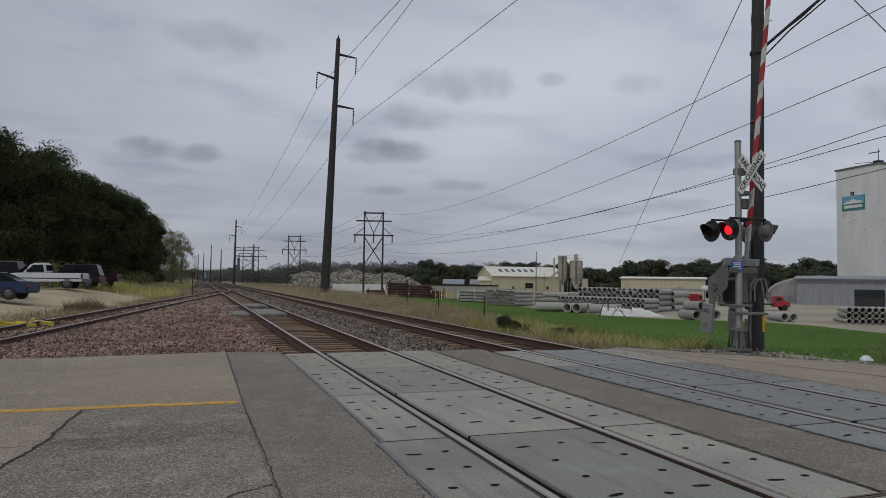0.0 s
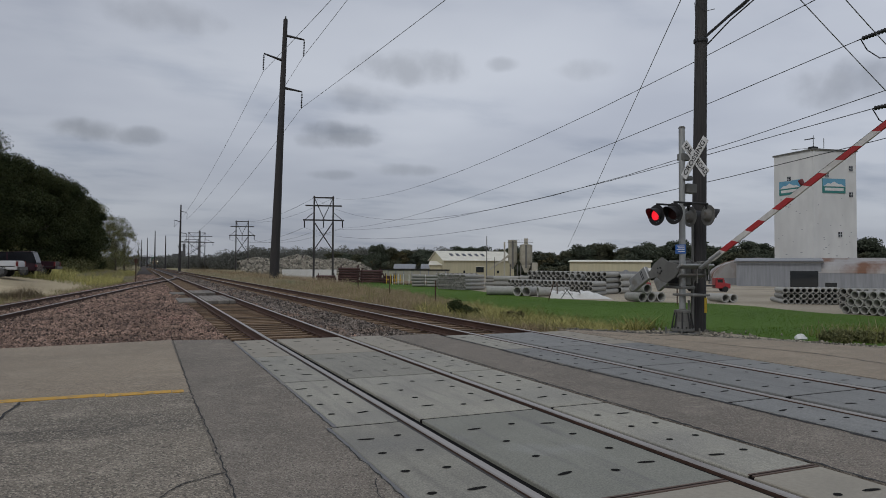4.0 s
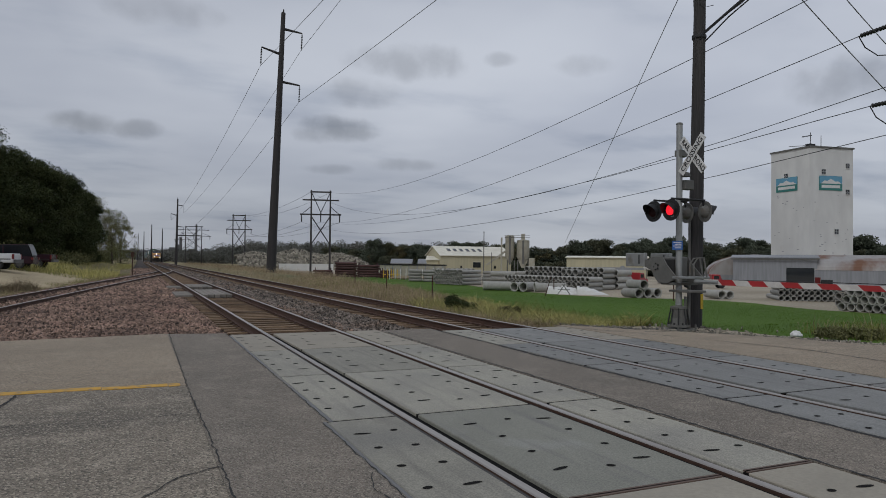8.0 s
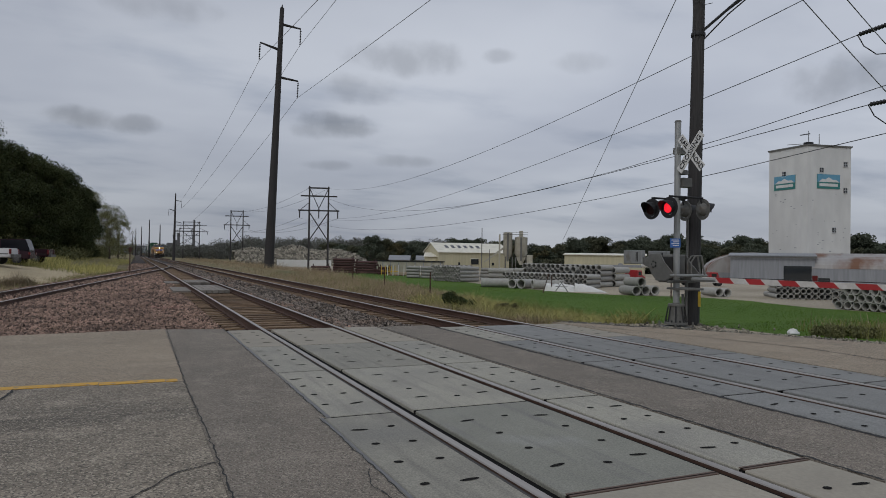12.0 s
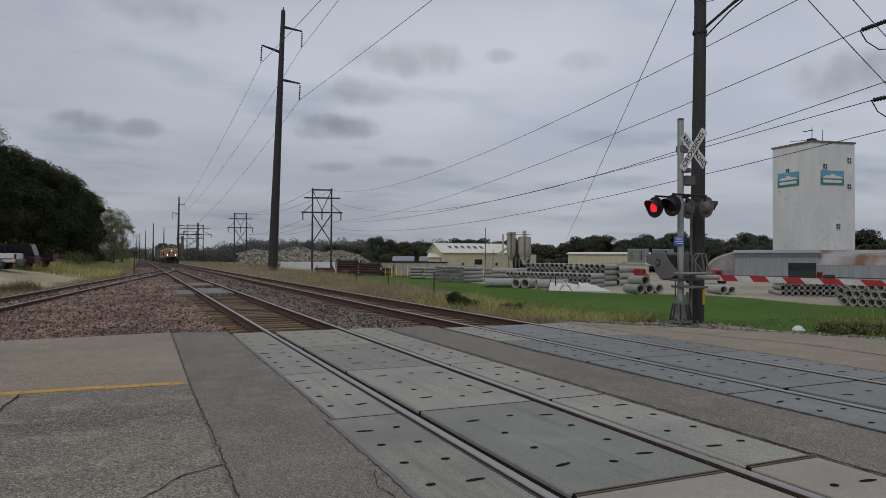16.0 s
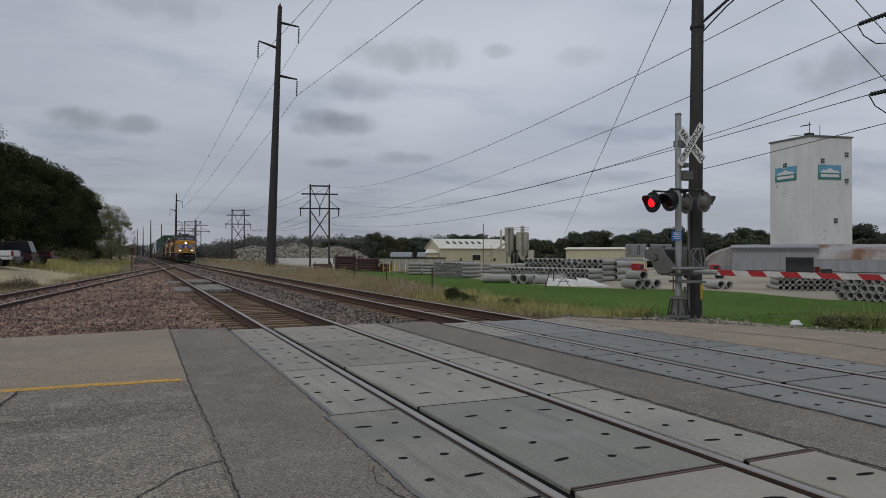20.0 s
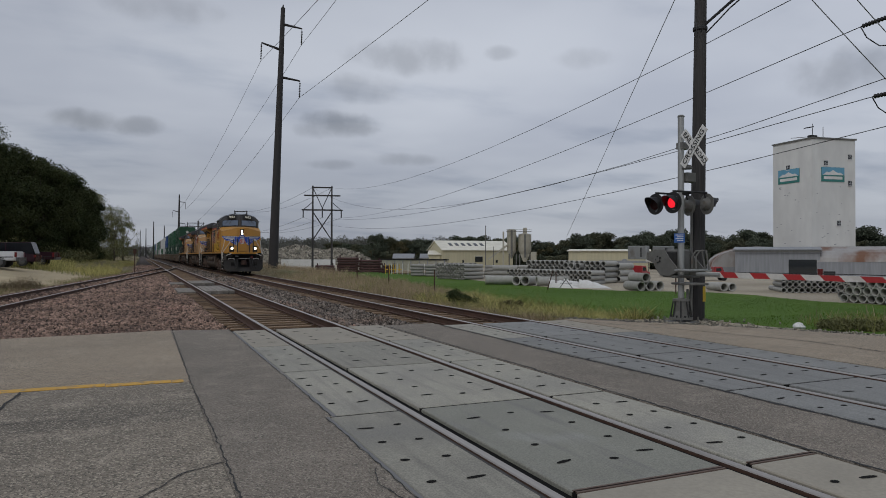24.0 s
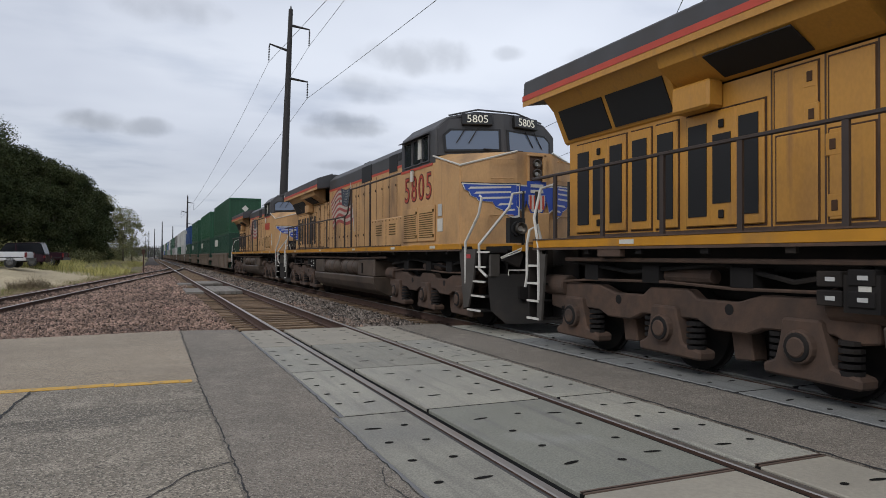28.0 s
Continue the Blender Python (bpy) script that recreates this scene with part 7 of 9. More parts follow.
pickup(-12.9, 57.5, 84, CAR_WHITE, "white regular-cab pickup truck parked on gravel")
sedan(-12.75, 42.0, 82, CAR_BLUE, "dark blue sedan parked at the lot's edge")
sedan(-14.3, 45.5, 80, CAR_BLUE, "dark blue sedan parked behind the first", 1.5)
sedan(-16.4, 54.0, 78, CAR_WHITE, "white car half hidden in the row")
sedan(-17.6, 63.0, 80, CAR_SILVER, "pale silver van at the back of the row", 1.95, "van", False)
sedan(-16.0, 64.5, 80, CAR_DARK, "dark hatchback in the row of cars", 1.65, "hatchback", False)
sedan(-11.9, 62.5, 82, CAR_DARK, "dark plum SUV parked under the trees", 1.85, "suv", False)
pickup(-11.6, 67.5, 84, CAR_DARK, "dark red pickup truck at the end of the row")


YELLOW_PLANK = S("faded_yellow_plank", (0.62, 0.50, 0.06), 0.8, second=(0.4, 0.33, 0.10), grain=5, amount=0.5)


def lot_clutter():
    g = thing("marker_plank", "faded yellow plank lying by the siding", "plank", at=pose(-6.75, 24.2, land(-6.75, 24.2) + 0.12, 0, 0, 12))
    part("board", Shape().box(-0.55, 0.55, -0.12, 0.12, 0, 0.16), YELLOW_PLANK, g, bevel=0.01)
    part("foot", Shape().box(-0.5, -0.3, -0.16, 0.16, -0.12, 0.0), RAIL_RUST, g)
    for x, y, w, t in ((-7.75, 24.9, 0.9, 20), (-7.1, 25.5, 0.7, 4), (-7.3, 24.4, 0.6, 60), (-8.6, 24.6, 0.9, 10)):
        g2 = thing("marker_plank", "faded yellow plank lying by the siding", "plank", "yellow planks", at=pose(x, y, -0.16, 0, 6, t))
        part("board", Shape().box(-w / 2, w / 2, -0.1, 0.1, 0, 0.15), YELLOW_PLANK, g2, bevel=0.012)
        part("batten", Shape().box(-w / 2 + 0.05, -w / 2 + 0.13, -0.16, 0.16, 0.15, 0.2), YELLOW_PLANK, g2)
    solo("litter_bag", leaf_free_bag(), SIGN_WHITE, "crumpled white bag lying at the road's edge", "litter", at=pose(10.95, 10.6, -0.1) @ Matrix.Scale(0.62, 4))


def leaf_free_bag():
    sh = Shape()
    rng = np.random.default_rng(2)
    n = 9
    prof = [(0.0, 0.17), (0.08, 0.15), (0.17, 0.09), (0.22, 0.03), (0.2, -0.04)]
    sh.lathe(prof, (0, 0, 0), 2, n)
    sh.v = [tuple(np.array(p) * np.array([1.1, 0.8, 1]) + rng.normal(0, 0.016, 3)) for p in sh.v]
    return sh


lot_clutter()


def road_edge_stones():
    rng = np.random.default_rng(77)
    spots, sizes = [], []
    edge = [(6.9, 13.5), (7.7, 12.45), (9.3, 10.2), (10.35, 8.0), (13, 4.1)]
    for (ax, ay), (bx, by) in zip(edge, edge[1:]):
        for _ in range(650):
            s = rng.random()
            x, y = ax + (bx - ax) * s + abs(rng.normal()) * 0.35, ay + (by - ay) * s + abs(rng.normal()) * 0.3
            spots.append((x, y, -0.09 + 0.04 * rng.random()))
            sizes.append(rng.uniform(0.015, 0.05))
    for _ in range(500):
        spots.append((SX + rng.normal() * 0.6, SY + rng.normal() * 0.6, -0.12 + 0.05 * rng.random()))
        sizes.append(rng.uniform(0.02, 0.05))
    stones("edge_gravel", np.array(spots), np.array(sizes), RUBBLE, "loose pale gravel along the road's edge", "gravel")


road_edge_stones()
solo("gravel_apron", Shape().prism([(6.9, 13.6), (6.7, 13.2), (9.3, 9.6), (11.2, 6.6), (12.2, 7.4), (10.6, 10.6), (10.4, 12.6), (9.2, 13.6)], 2, -0.4, -0.11), GRAVEL, "gravel apron round the signal's foot", "gravel", kind="structure")

# ---- the train: local y runs back from the front deck plate, z up from the railhead ----


def mirrored(pts, s):
    return [(s * x, y, z) for x, y, z in pts]


def plate(parent, name, pts, material, label="", lift=0.012):
    """A thin flat patch on a face, given by its corners."""
    p = [Vector(q) for q in pts]
    n = (p[1] - p[0]).cross(p[-1] - p[0]).normalized()
    sh = Shape()
    k = len(p)
    sh.add([q for q in p] + [q + n * lift for q in p], [tuple(range(k))[::-1], tuple(range(k, 2 * k))] + [(i, (i + 1) % k, k + (i + 1) % k, k + i) for i in range(k)])
    return part(name, sh, material, parent, label)


def on_plane(o, u, v, pts):
    o, u, v = Vector(o), Vector(u), Vector(v)
    return [o + u * a + v * b for a, b in pts]


def wheelset(parent, y):
    w = part("wheelset", Shape().lathe([(0.09, -0.80), (0.50, -0.80), (0.535, -0.78), (0.535, -0.70), (0.57, -0.685), (0.56, -0.66), (0.42, -0.66), (0.10, -0.69), (0.09, 0.69), (0.42, 0.66), (0.56, 0.66), (0.57, 0.685), (0.535, 0.70), (0.535, 0.78), (0.50, 0.80), (0.09, 0.80)], (0, 0, 0), 0, 24), FRAME_DARK, parent, smooth=True)
    w.matrix_basis = pose(0, y, 0.535)
    return w


def loco_truck(parent, ys, sgn, paint):
    """A three-axle bogie: two side frames, journals, springs, brake gear."""
    y0, y1 = min(ys), max(ys)
    t = part("bogie", Shape().box(-0.6, 0.6, y0 - 0.3, y1 + 0.3, 0.45, 0.95), FRAME_DARK, parent, "dusty brown three-axle bogie")
    for s in (-1, 1):
        prof = [(y0 - 0.75, 0.66), (y0 - 0.75, 0.95), (y0 - 0.3, 1.05), (y0 + 0.55, 1.05), (y0 + 0.9, 0.95), (ys[1] - 0.5, 0.95), (ys[1] - 0.35, 1.06), (ys[1] + 0.35, 1.06), (ys[1] + 0.5, 0.95), (y1 - 0.9, 0.95), (y1 - 0.55, 1.05), (y1 + 0.3, 1.05), (y1 + 0.75, 0.95), (y1 + 0.75, 0.66),
                (y1 + 0.45, 0.62), (y1 + 0.3, 0.70), (y1 - 0.55, 0.68), (y1 - 0.75, 0.60), (ys[1] + 0.75, 0.60), (ys[1] + 0.5, 0.70), (ys[1] - 0.5, 0.70), (ys[1] - 0.75, 0.60), (y0 + 0.75, 0.60), (y0 + 0.55, 0.68), (y0 - 0.3, 0.70), (y0 - 0.45, 0.62)]
        part("side_frame", Shape().prism(prof, 0, s * 1.18 - 0.09, s * 1.18 + 0.09), FRAME_BROWN, t, bevel=0.02)
        for i, y in enumerate(ys):
            part("journal_box", Shape().prism([(y - 0.62, 0.22), (y + 0.46, 0.24), (y + 0.48, 0.34), (y + 0.33, 0.40), (y + 0.27, 0.62), (y + 0.24, 0.84), (y - 0.20, 0.84), (y - 0.25, 0.66), (y - 0.33, 0.40), (y - 0.63, 0.33)], 0, s * 1.22 - 0.13, s * 1.22 + 0.13), FRAME_BROWN, t, bevel=0.025)
            part("journal_cap", Shape().rod((s * 1.30, y, 0.56), (s * 1.42, y, 0.56), 0.185, 0.17, 16), FRAME_BROWN, t, bevel=0.012)
            part("journal_bolt_ring", Shape().rod((s * 1.42, y, 0.56), (s * 1.435, y, 0.56), 0.15, 0.14, 16), FRAME_DARK, t)
            part("axle_cap", Shape().rod((s * 1.435, y, 0.56), (s * 1.45, y, 0.56), 0.105, 0.09, 14), FRAME_BROWN, t)
            for d, r, x in ((-0.46, 0.115, 1.24), (0.40, 0.085, 1.20)):
                sp = Shape()
                for k in range(5):
                    sp.rod((s * x, y + d, 0.34 + k * 0.072), (s * x, y + d, 0.385 + k * 0.072), r, r, 12)
                part("coil_spring", sp, FRAME_DARK, t)
        part("brake_cylinder", Shape().rod((s * 1.2, y0 - 0.85, 1.0), (s * 1.2, y0 - 0.25, 1.0), 0.17, 0.17, 12), FRAME_BROWN, t, bevel=0.02)
        part("brake_cylinder", Shape().rod((s * 1.2, y1 + 0.3, 1.0), (s * 1.2, y1 + 0.9, 1.0), 0.17, 0.17, 12), FRAME_BROWN, t, bevel=0.02)
        for a, b in ((ys[0], ys[1]), (ys[1], ys[2])):
            m = (a + b) / 2
            part("brake_shoe", Shape().prism([(m - 0.16, 0.28), (m + 0.12, 0.26), (m + 0.18, 0.62), (m - 0.1, 0.66)], 0, s * 0.95 - 0.12, s * 0.95 + 0.12), FRAME_BROWN, t, bevel=0.02)
            part("frame_hole", Shape().rod((s * 1.262, m, 0.86), (s * 1.274, m, 0.86), 0.065, 0.065, 10), FRAME_DARK, t)
        part("brake_pipe", Shape().path([(s * 1.30, y0 - 0.7, 1.12), (s * 1.30, y0 + 0.9, 1.10), (s * 1.30, ys[1], 1.14), (s * 1.30, y1 - 0.4, 1.12), (s * 1.30, y1 + 0.5, 1.06)], 0.02, 6), FRAME_BROWN, t)
    return t


# dark yellow that paints the shadow between louvre slats; bolts and latches share it
LOUVRE_SHADE = S("shadowed_louvre_yellow", (0.10, 0.055, 0.008), 0.8, grain=6)


def louvre(parent, x, y0, y1, z0, z1, rows, material, cols=1, label="bright yellow louvred door"):
    """A louvred door proud of the side at x."""
    s = -1 if x < 0 else 1
    d = part("louvred_door", Shape().box(min(x, x + s * 0.035), max(x, x + s * 0.035), y0, y1, z0, z1), material, parent, label, bevel=0.008)
    w = (y1 - y0 - 0.12) / cols
    for c in range(cols):
        a = y0 + 0.06 + c * w
        for k in range(rows):
            z = z0 + 0.08 + (z1 - z0 - 0.2) * k / rows
            part("slot", Shape().box(min(x + s * 0.03, x + s * 0.039), max(x + s * 0.03, x + s * 0.039), a + 0.03, a + w - 0.03, z, z + 0.45 * (z1 - z0 - 0.2) / rows), LOUVRE_SHADE, d)
    for z in (z0 + 0.12, z1 - 0.12):
        part("latch", Shape().box(min(x + s * 0.035, x + s * 0.07), max(x + s * 0.035, x + s * 0.07), y0 + 0.012, y0 + 0.04, z - 0.03, z + 0.03), LOUVRE_SHADE, d)
    return d


def wing_emblem(parent, s):
    """Blue wing with white feathers on the slanted nose face; s is the side."""
    a, b = Vector((s * 1.52, 1.36, 0)), Vector((s * 0.46, 0.89, 0))
    u = (b - a).normalized()
    n = Vector((s * abs(u.y), -abs(u.x), 0))
    o = a + n * 0.006
    shape = [(0.0, 3.0), (0.05, 2.88), (0.13, 2.84), (0.17, 2.76), (0.28, 2.72), (0.32, 2.66), (0.60, 2.64), (0.66, 2.54), (0.80, 2.48), (0.86, 2.40), (1.0, 2.34), (1.12, 2.36), (1.12, 2.98), (0.6, 2.98)]

    def lay(name, pts, material, k, label=""):
        p = [o + u * (x + 0.07) + Vector((0, 0, z - 0.06)) + n * 0.004 * k for x, z in pts]
        return plate(parent, name, p if s > 0 else p[::-1], material, label, 0.003)

    grown = [(0.56 + (x - 0.56) * 1.06, 2.72 + (z - 2.72) * 1.10) for x, z in shape]
    rim = [(0.56 + (x - 0.56) * 1.09, 2.70 + (z - 2.70) * 1.16) for x, z in shape]
    lay("wing_rim", rim, BOARD_BLACK, -1)
    lay("wing_edge", grown, BOARD_WHITE_FLAT, 0)
    w = lay("wing", shape, WING_BLUE, 1, "blue painted wing with white feathers")
    for z, x0, x1 in ((2.90, 0.10, 0.98), (2.80, 0.22, 0.98), (2.69, 0.36, 0.98), (2.56, 0.70, 1.02), (2.44, 0.88, 1.06)):
        lay("feather", [(x0, z), (x1, z + 0.02), (x1, z + 0.055), (x0 + 0.05, z + 0.045)], BOARD_WHITE_FLAT, 2)


BOARD_WHITE_FLAT = S("off_white_paint", (0.60, 0.58, 0.52), 0.5, grain=6, amount=0.3)
FACE_GREY = S("pale_grey_decal", (0.5, 0.5, 0.48), 0.5)
WARN_ORANGE = S("red_warning_tag", (0.42, 0.035, 0.04), 0.5)


def shield(parent, o, right, w, h, name="shield_emblem"):
    """A striped shield without lettering; o is its middle."""
    o, r, up = Vector(o), Vector(right).normalized(), Vector((0, 0, 1))
    out = r.cross(up)

    def lay(nm, pts, material, k, par=parent):
        return plate(par, nm, [o + r * x * w + up * z * h + out * 0.004 * k for x, z in pts], material, "", 0.003)

    full = [(-0.5, 0.42), (-0.3, 0.42), (0, 0.5), (0.3, 0.42), (0.5, 0.42), (0.5, -0.2), (0.3, -0.45), (0, -0.5), (-0.3, -0.45), (-0.5, -0.2)]
    b = lay(name, [(x * 1.1, z * 1.06) for x, z in full], WING_BLUE, 0)
    tagged(b, "blue shield with red and white stripes")
    lay("shield_field", [(-0.47, 0.05), (-0.47, -0.2), (-0.28, -0.42), (0, -0.47), (0.28, -0.42), (0.47, -0.2), (0.47, 0.05)], BOARD_WHITE_FLAT, 1, parent)
    for i in range(4):
        x = -0.36 + 0.24 * i
        lay("shield_stripe", [(x - 0.06, 0.04), (x - 0.06, -0.36), (x + 0.06, -0.36), (x + 0.06, 0.04)], STRIPE_RED, 2, parent)
    for z in (0.32, 0.16):
        lay("text_bar", [(-0.36, z + 0.04), (-0.36, z - 0.05), (0.36, z - 0.05), (0.36, z + 0.04)], BOARD_WHITE_FLAT, 2, parent)


def waving_flag(parent, x, faded=False):
    """A painted flag on the hood side: wavy stripes and a dark canton."""
    f = part("flag_pole", Shape().prism([(10.78, 2.28), (10.84, 2.28), (11.36, 3.98), (11.32, 3.98)], 0, x - 0.009, x - 0.003), FACE_GREY, parent, "painted waving flag")

    def wave(y, row):
        k = (y - 11.1) / 3.0
        return 3.86 - row * (1.28 / 13) - 0.13 * math.sin(k * 7.5 + 0.4) * (0.4 + k) - 0.38 * k * (0.3 + 0.2 * k) + 0.1 * math.sin(row * 0.2)
    for i in range(13):
        sh = Shape()
        n = 16
        ya, yb = (11.25 - 0.03 * i, 14.0 - 0.03 * i)
        pts = [(ya + (yb - ya) * k / n) for k in range(n + 1)]
        vs = []
        for y in pts:
            vs += [(x - 0.004, y, wave(y, i)), (x - 0.004, y, wave(y, i + 1))]
        sh.add(vs, [(2 * k, 2 * k + 1, 2 * k + 3, 2 * k + 2) for k in range(n)])
        part("flag_stripe", sh, FLAG_WHITE if i % 2 else FLAG_RED, f)
    sh, n = Shape(), 8
    vs = []
    for k in range(n + 1):
        y = 11.22 + 1.3 * k / n
        vs += [(x - 0.008, y, wave(y, 0) + 0.01), (x - 0.008, y - 0.12, wave(y, 7))]
    sh.add(vs, [(2 * k, 2 * k + 1, 2 * k + 3, 2 * k + 2) for k in range(n)])
    part("flag_canton", sh, FLAG_BLUE, f)
    stars = Shape()
    for r in range(6):
        for c in range(6):
            y, z = 11.32 + c * 0.17 - r * 0.02, wave(11.32 + c * 0.17, r * 1.15 + 0.7)
            stars.add([(x - 0.011, y + 0.03 * math.cos(a), z + 0.03 * math.sin(a)) for a in np.arange(5) * 2 * math.pi / 5], [(0, 1, 2, 3, 4)])
    part("flag_stars", stars, FLAG_WHITE, f)


def lamp_bowl(parent, x, y, z, r, lit, name):
    """A sealed lamp: rim, bright reflector bowl and the bulb deep inside it."""
    d = r * 0.75
    b = part(name, Shape().lathe([(r, y), (r * 1.12, y + 0.005), (r * 1.12, y + d), (r * 0.42, y + d + 0.004), (r * 0.52, y + d), (r * 0.86, y + d * 0.45), (r, y)], (x, 0, z), 1, 18), REFLECTOR, parent, "lit round lamp" if lit else "round lamp", smooth=True)
    part("bulb", Shape().rod((x, y + d - 0.012, z), (x, y + d, z), r * (0.7 if lit else 0.5), r * (0.7 if lit else 0.5), 14), HEADLIGHT if lit else LAMP_GLASS, b)


def locomotive(number, paint, label, lights, fresh):
    L = thing("locomotive", label, "locomotive", "locomotives")
    body_len, rear = 21.0, 20.5
    # underframe
    u = part("underframe", Shape().box(-1.0, 1.0, 1.25, rear, 1.30, 1.60).box(-0.75, 0.75, 0.2, 20.8, 0.95, 1.4), FRAME_DARK, L)
    part("deck", Shape().box(-1.52, 1.52, 1.2, 20.75, 1.60, 1.66).box(-1.05, 1.05, 0.0, 1.2, 1.58, 1.66), FRAME_DARK, L)
    for s in (-1, 1):
        part("side_sill", Shape().box(s * 1.53 - 0.02, s * 1.53 + 0.02, 1.25, 20.75, 1.60, 1.72), SILL_YELLOW, L, "orange-yellow painted sill", bevel=0.006)
        part("sill_lip", Shape().box(s * 1.53 - 0.03, s * 1.53 + 0.03, 1.25, 20.75, 1.565, 1.598), FRAME_BROWN, L)
        part("walkway_edge", Shape().box(s * 1.53 - 0.028, s * 1.53 + 0.026, 4.9, 20.75, 1.722, 1.742), FRAME_BROWN, L)
        for y in np.arange(2.0, 20.5, 1.15):
            part("sill_bracket", Shape().box(s * 1.5 - 0.02, s * 1.5 + 0.02, y, y + 0.12, 1.50, 1.60), FRAME_DARK, L)
        for y in (2.6, 5.3, 9.0, 13.5, 18.2):
            part("stencil_plate", Shape().box(s * 1.553 - 0.004, s * 1.553 + 0.004, y, y + 0.3, 1.63, 1.69), BOARD_WHITE_FLAT, L)
    # nose
    for s in (-1, 1):
        A, B, C = (s * 1.53, 2.9, 1.66), (s * 1.53, 1.35, 1.66), (s * 0.46, 0.88, 1.66)
        A1, B1, C1, D = (s * 1.53, 2.9, 3.74), (s * 1.50, 1.40, 3.33), (s * 0.42, 0.93, 3.62), (s * 0.42, 2.7, 3.80)
        M, M1, E = (0, 0.88, 1.66), (0, 0.93, 3.62), (0, 2.7, 3.80)
        sh = Shape().add([A, B, C, A1, B1, C1, D, M, M1, E], [(0, 1, 4, 3), (1, 2, 5, 4), (3, 4, 5, 6), (2, 7, 8, 5), (6, 5, 8, 9)])
        part("nose_half", sh, paint, L, bevel=0.035, segments=2)
        part("nose_edge", Shape().path([(s * 1.535, 2.75, 3.70), (s * 1.50, 1.39, 3.335), (s * 0.42, 0.925, 3.625)], 0.022, 6), NOSE_EDGE if fresh else BOARD_WHITE_FLAT, L, "pale edge of the nose")
        wing_emblem(L, s)
        part("nose_sill", Shape().prism([(s * 1.55, 1.3), (s * 0.47, 0.84), (s * 0.46, 0.88), (s * 1.53, 1.36)], 2, 1.60, 1.72), SILL_YELLOW, L)
    part("nose_sill", Shape().box(-1.05, 1.05, -0.02, 0.02, 1.56, 1.68), SILL_YELLOW, L)
    for s in (-1, 1):
        for grow, mat, lift in ((0.03, BOARD_WHITE_FLAT, 0.868), (0.0, WING_BLUE, 0.864)):
            p = [(s * 0.47, lift, 2.50 - grow), (s * 0.30, lift, 2.38 - grow), (s * 0.25, lift, 2.60), (s * 0.2, lift, 2.62), (s * 0.2, lift, 2.90 + grow), (s * 0.47, lift, 2.90 + grow)]
            plate(L, "wing_root", p if s < 0 else p[::-1], mat, "", 0.003)
    shield(L, (0, 0.858, 2.69), (1, 0, 0), 0.42, 0.72)
    part("nose_door", Shape().box(-0.3, 0.3, 0.845, 0.875, 1.75, 2.36), paint, L, bevel=0.01)
    lens = part("headlight_housing", Shape().box(-0.20, 0.20, 0.86, 1.0, 3.0, 3.56).box(0.12, 0.20, 0.80, 0.9, 3.0, 3.56).box(-0.2, 0.2, 0.80, 0.9, 3.52, 3.56), paint, L, "recessed headlight housing", bevel=0.008)
    # shallow dark plate whose colour gives the shade of a deep recess
    part("recess", Shape().box(-0.165, 0.12, 0.845, 0.859, 3.03, 3.52), FRAME_BROWN, lens, "dark plate painted as a shaded recess")
    for z in (3.17, 3.37):
        lamp_bowl(lens, -0.02, 0.775, z, 0.082, lights, "headlight")
    for s in (-1, 1):
        d = part("ditch_light", Shape().rod((s * 0.88, 0.02, 1.99), (s * 0.88, 0.24, 1.99), 0.15, 0.14, 16).box(s * 0.88 - 0.17, s * 0.88 + 0.17, 0.1, 0.25, 1.72, 2.2), BLACK, L, "black ditch light housing")
        lamp_bowl(d, s * 0.88, -0.085, 1.99, 0.105, lights, "ditch_lamp")
        for z in (3.05, 2.3, 3.45):
            part("grab_iron", Shape().path([(s * 0.55, 0.92, z), (s * 0.55, 0.84, z), (s * 0.95, 1.01, z), (s * 0.95, 1.1, z)], 0.012, 5), paint, L)
        part("nose_hatch", Shape().prism([(s * 1.42, 1.295), (s * 1.00, 1.11), (s * 1.00, 1.13), (s * 1.42, 1.32)], 2, 1.78, 2.25), paint, L)
    part("nose_lamp_guard", Shape().path([(-0.5, 2.3, 3.78), (-0.5, 2.3, 3.86), (0.5, 2.3, 3.86), (0.5, 2.3, 3.78)], 0.015), BLACK, L)
    # cab
    cab = part("cab", Shape().box(-1.53, 1.53, 2.75, 4.85, 1.66, 3.52), paint, L)
    grey = [(-1.53, 3.52), (1.53, 3.52), (1.53, 4.32), (1.25, 4.58), (0.55, 4.76), (-0.55, 4.76), (-1.25, 4.58), (-1.53, 4.32)]
    part("cab_roof", Shape().prism(grey, 1, 2.62, 4.85), LOCO_GREY, cab, "dark grey cab roof", bevel=0.03)
    part("roof_hatch", Shape().box(-0.5, 0.5, 3.2, 4.4, 4.75, 4.80), LOCO_GREY, cab, bevel=0.02)
    part("roof_lip", Shape().path([(-1.2, 2.66, 4.62), (-0.5, 2.62, 4.80), (0.5, 2.62, 4.80), (1.2, 2.66, 4.62)], 0.02), LOCO_GREY, cab)
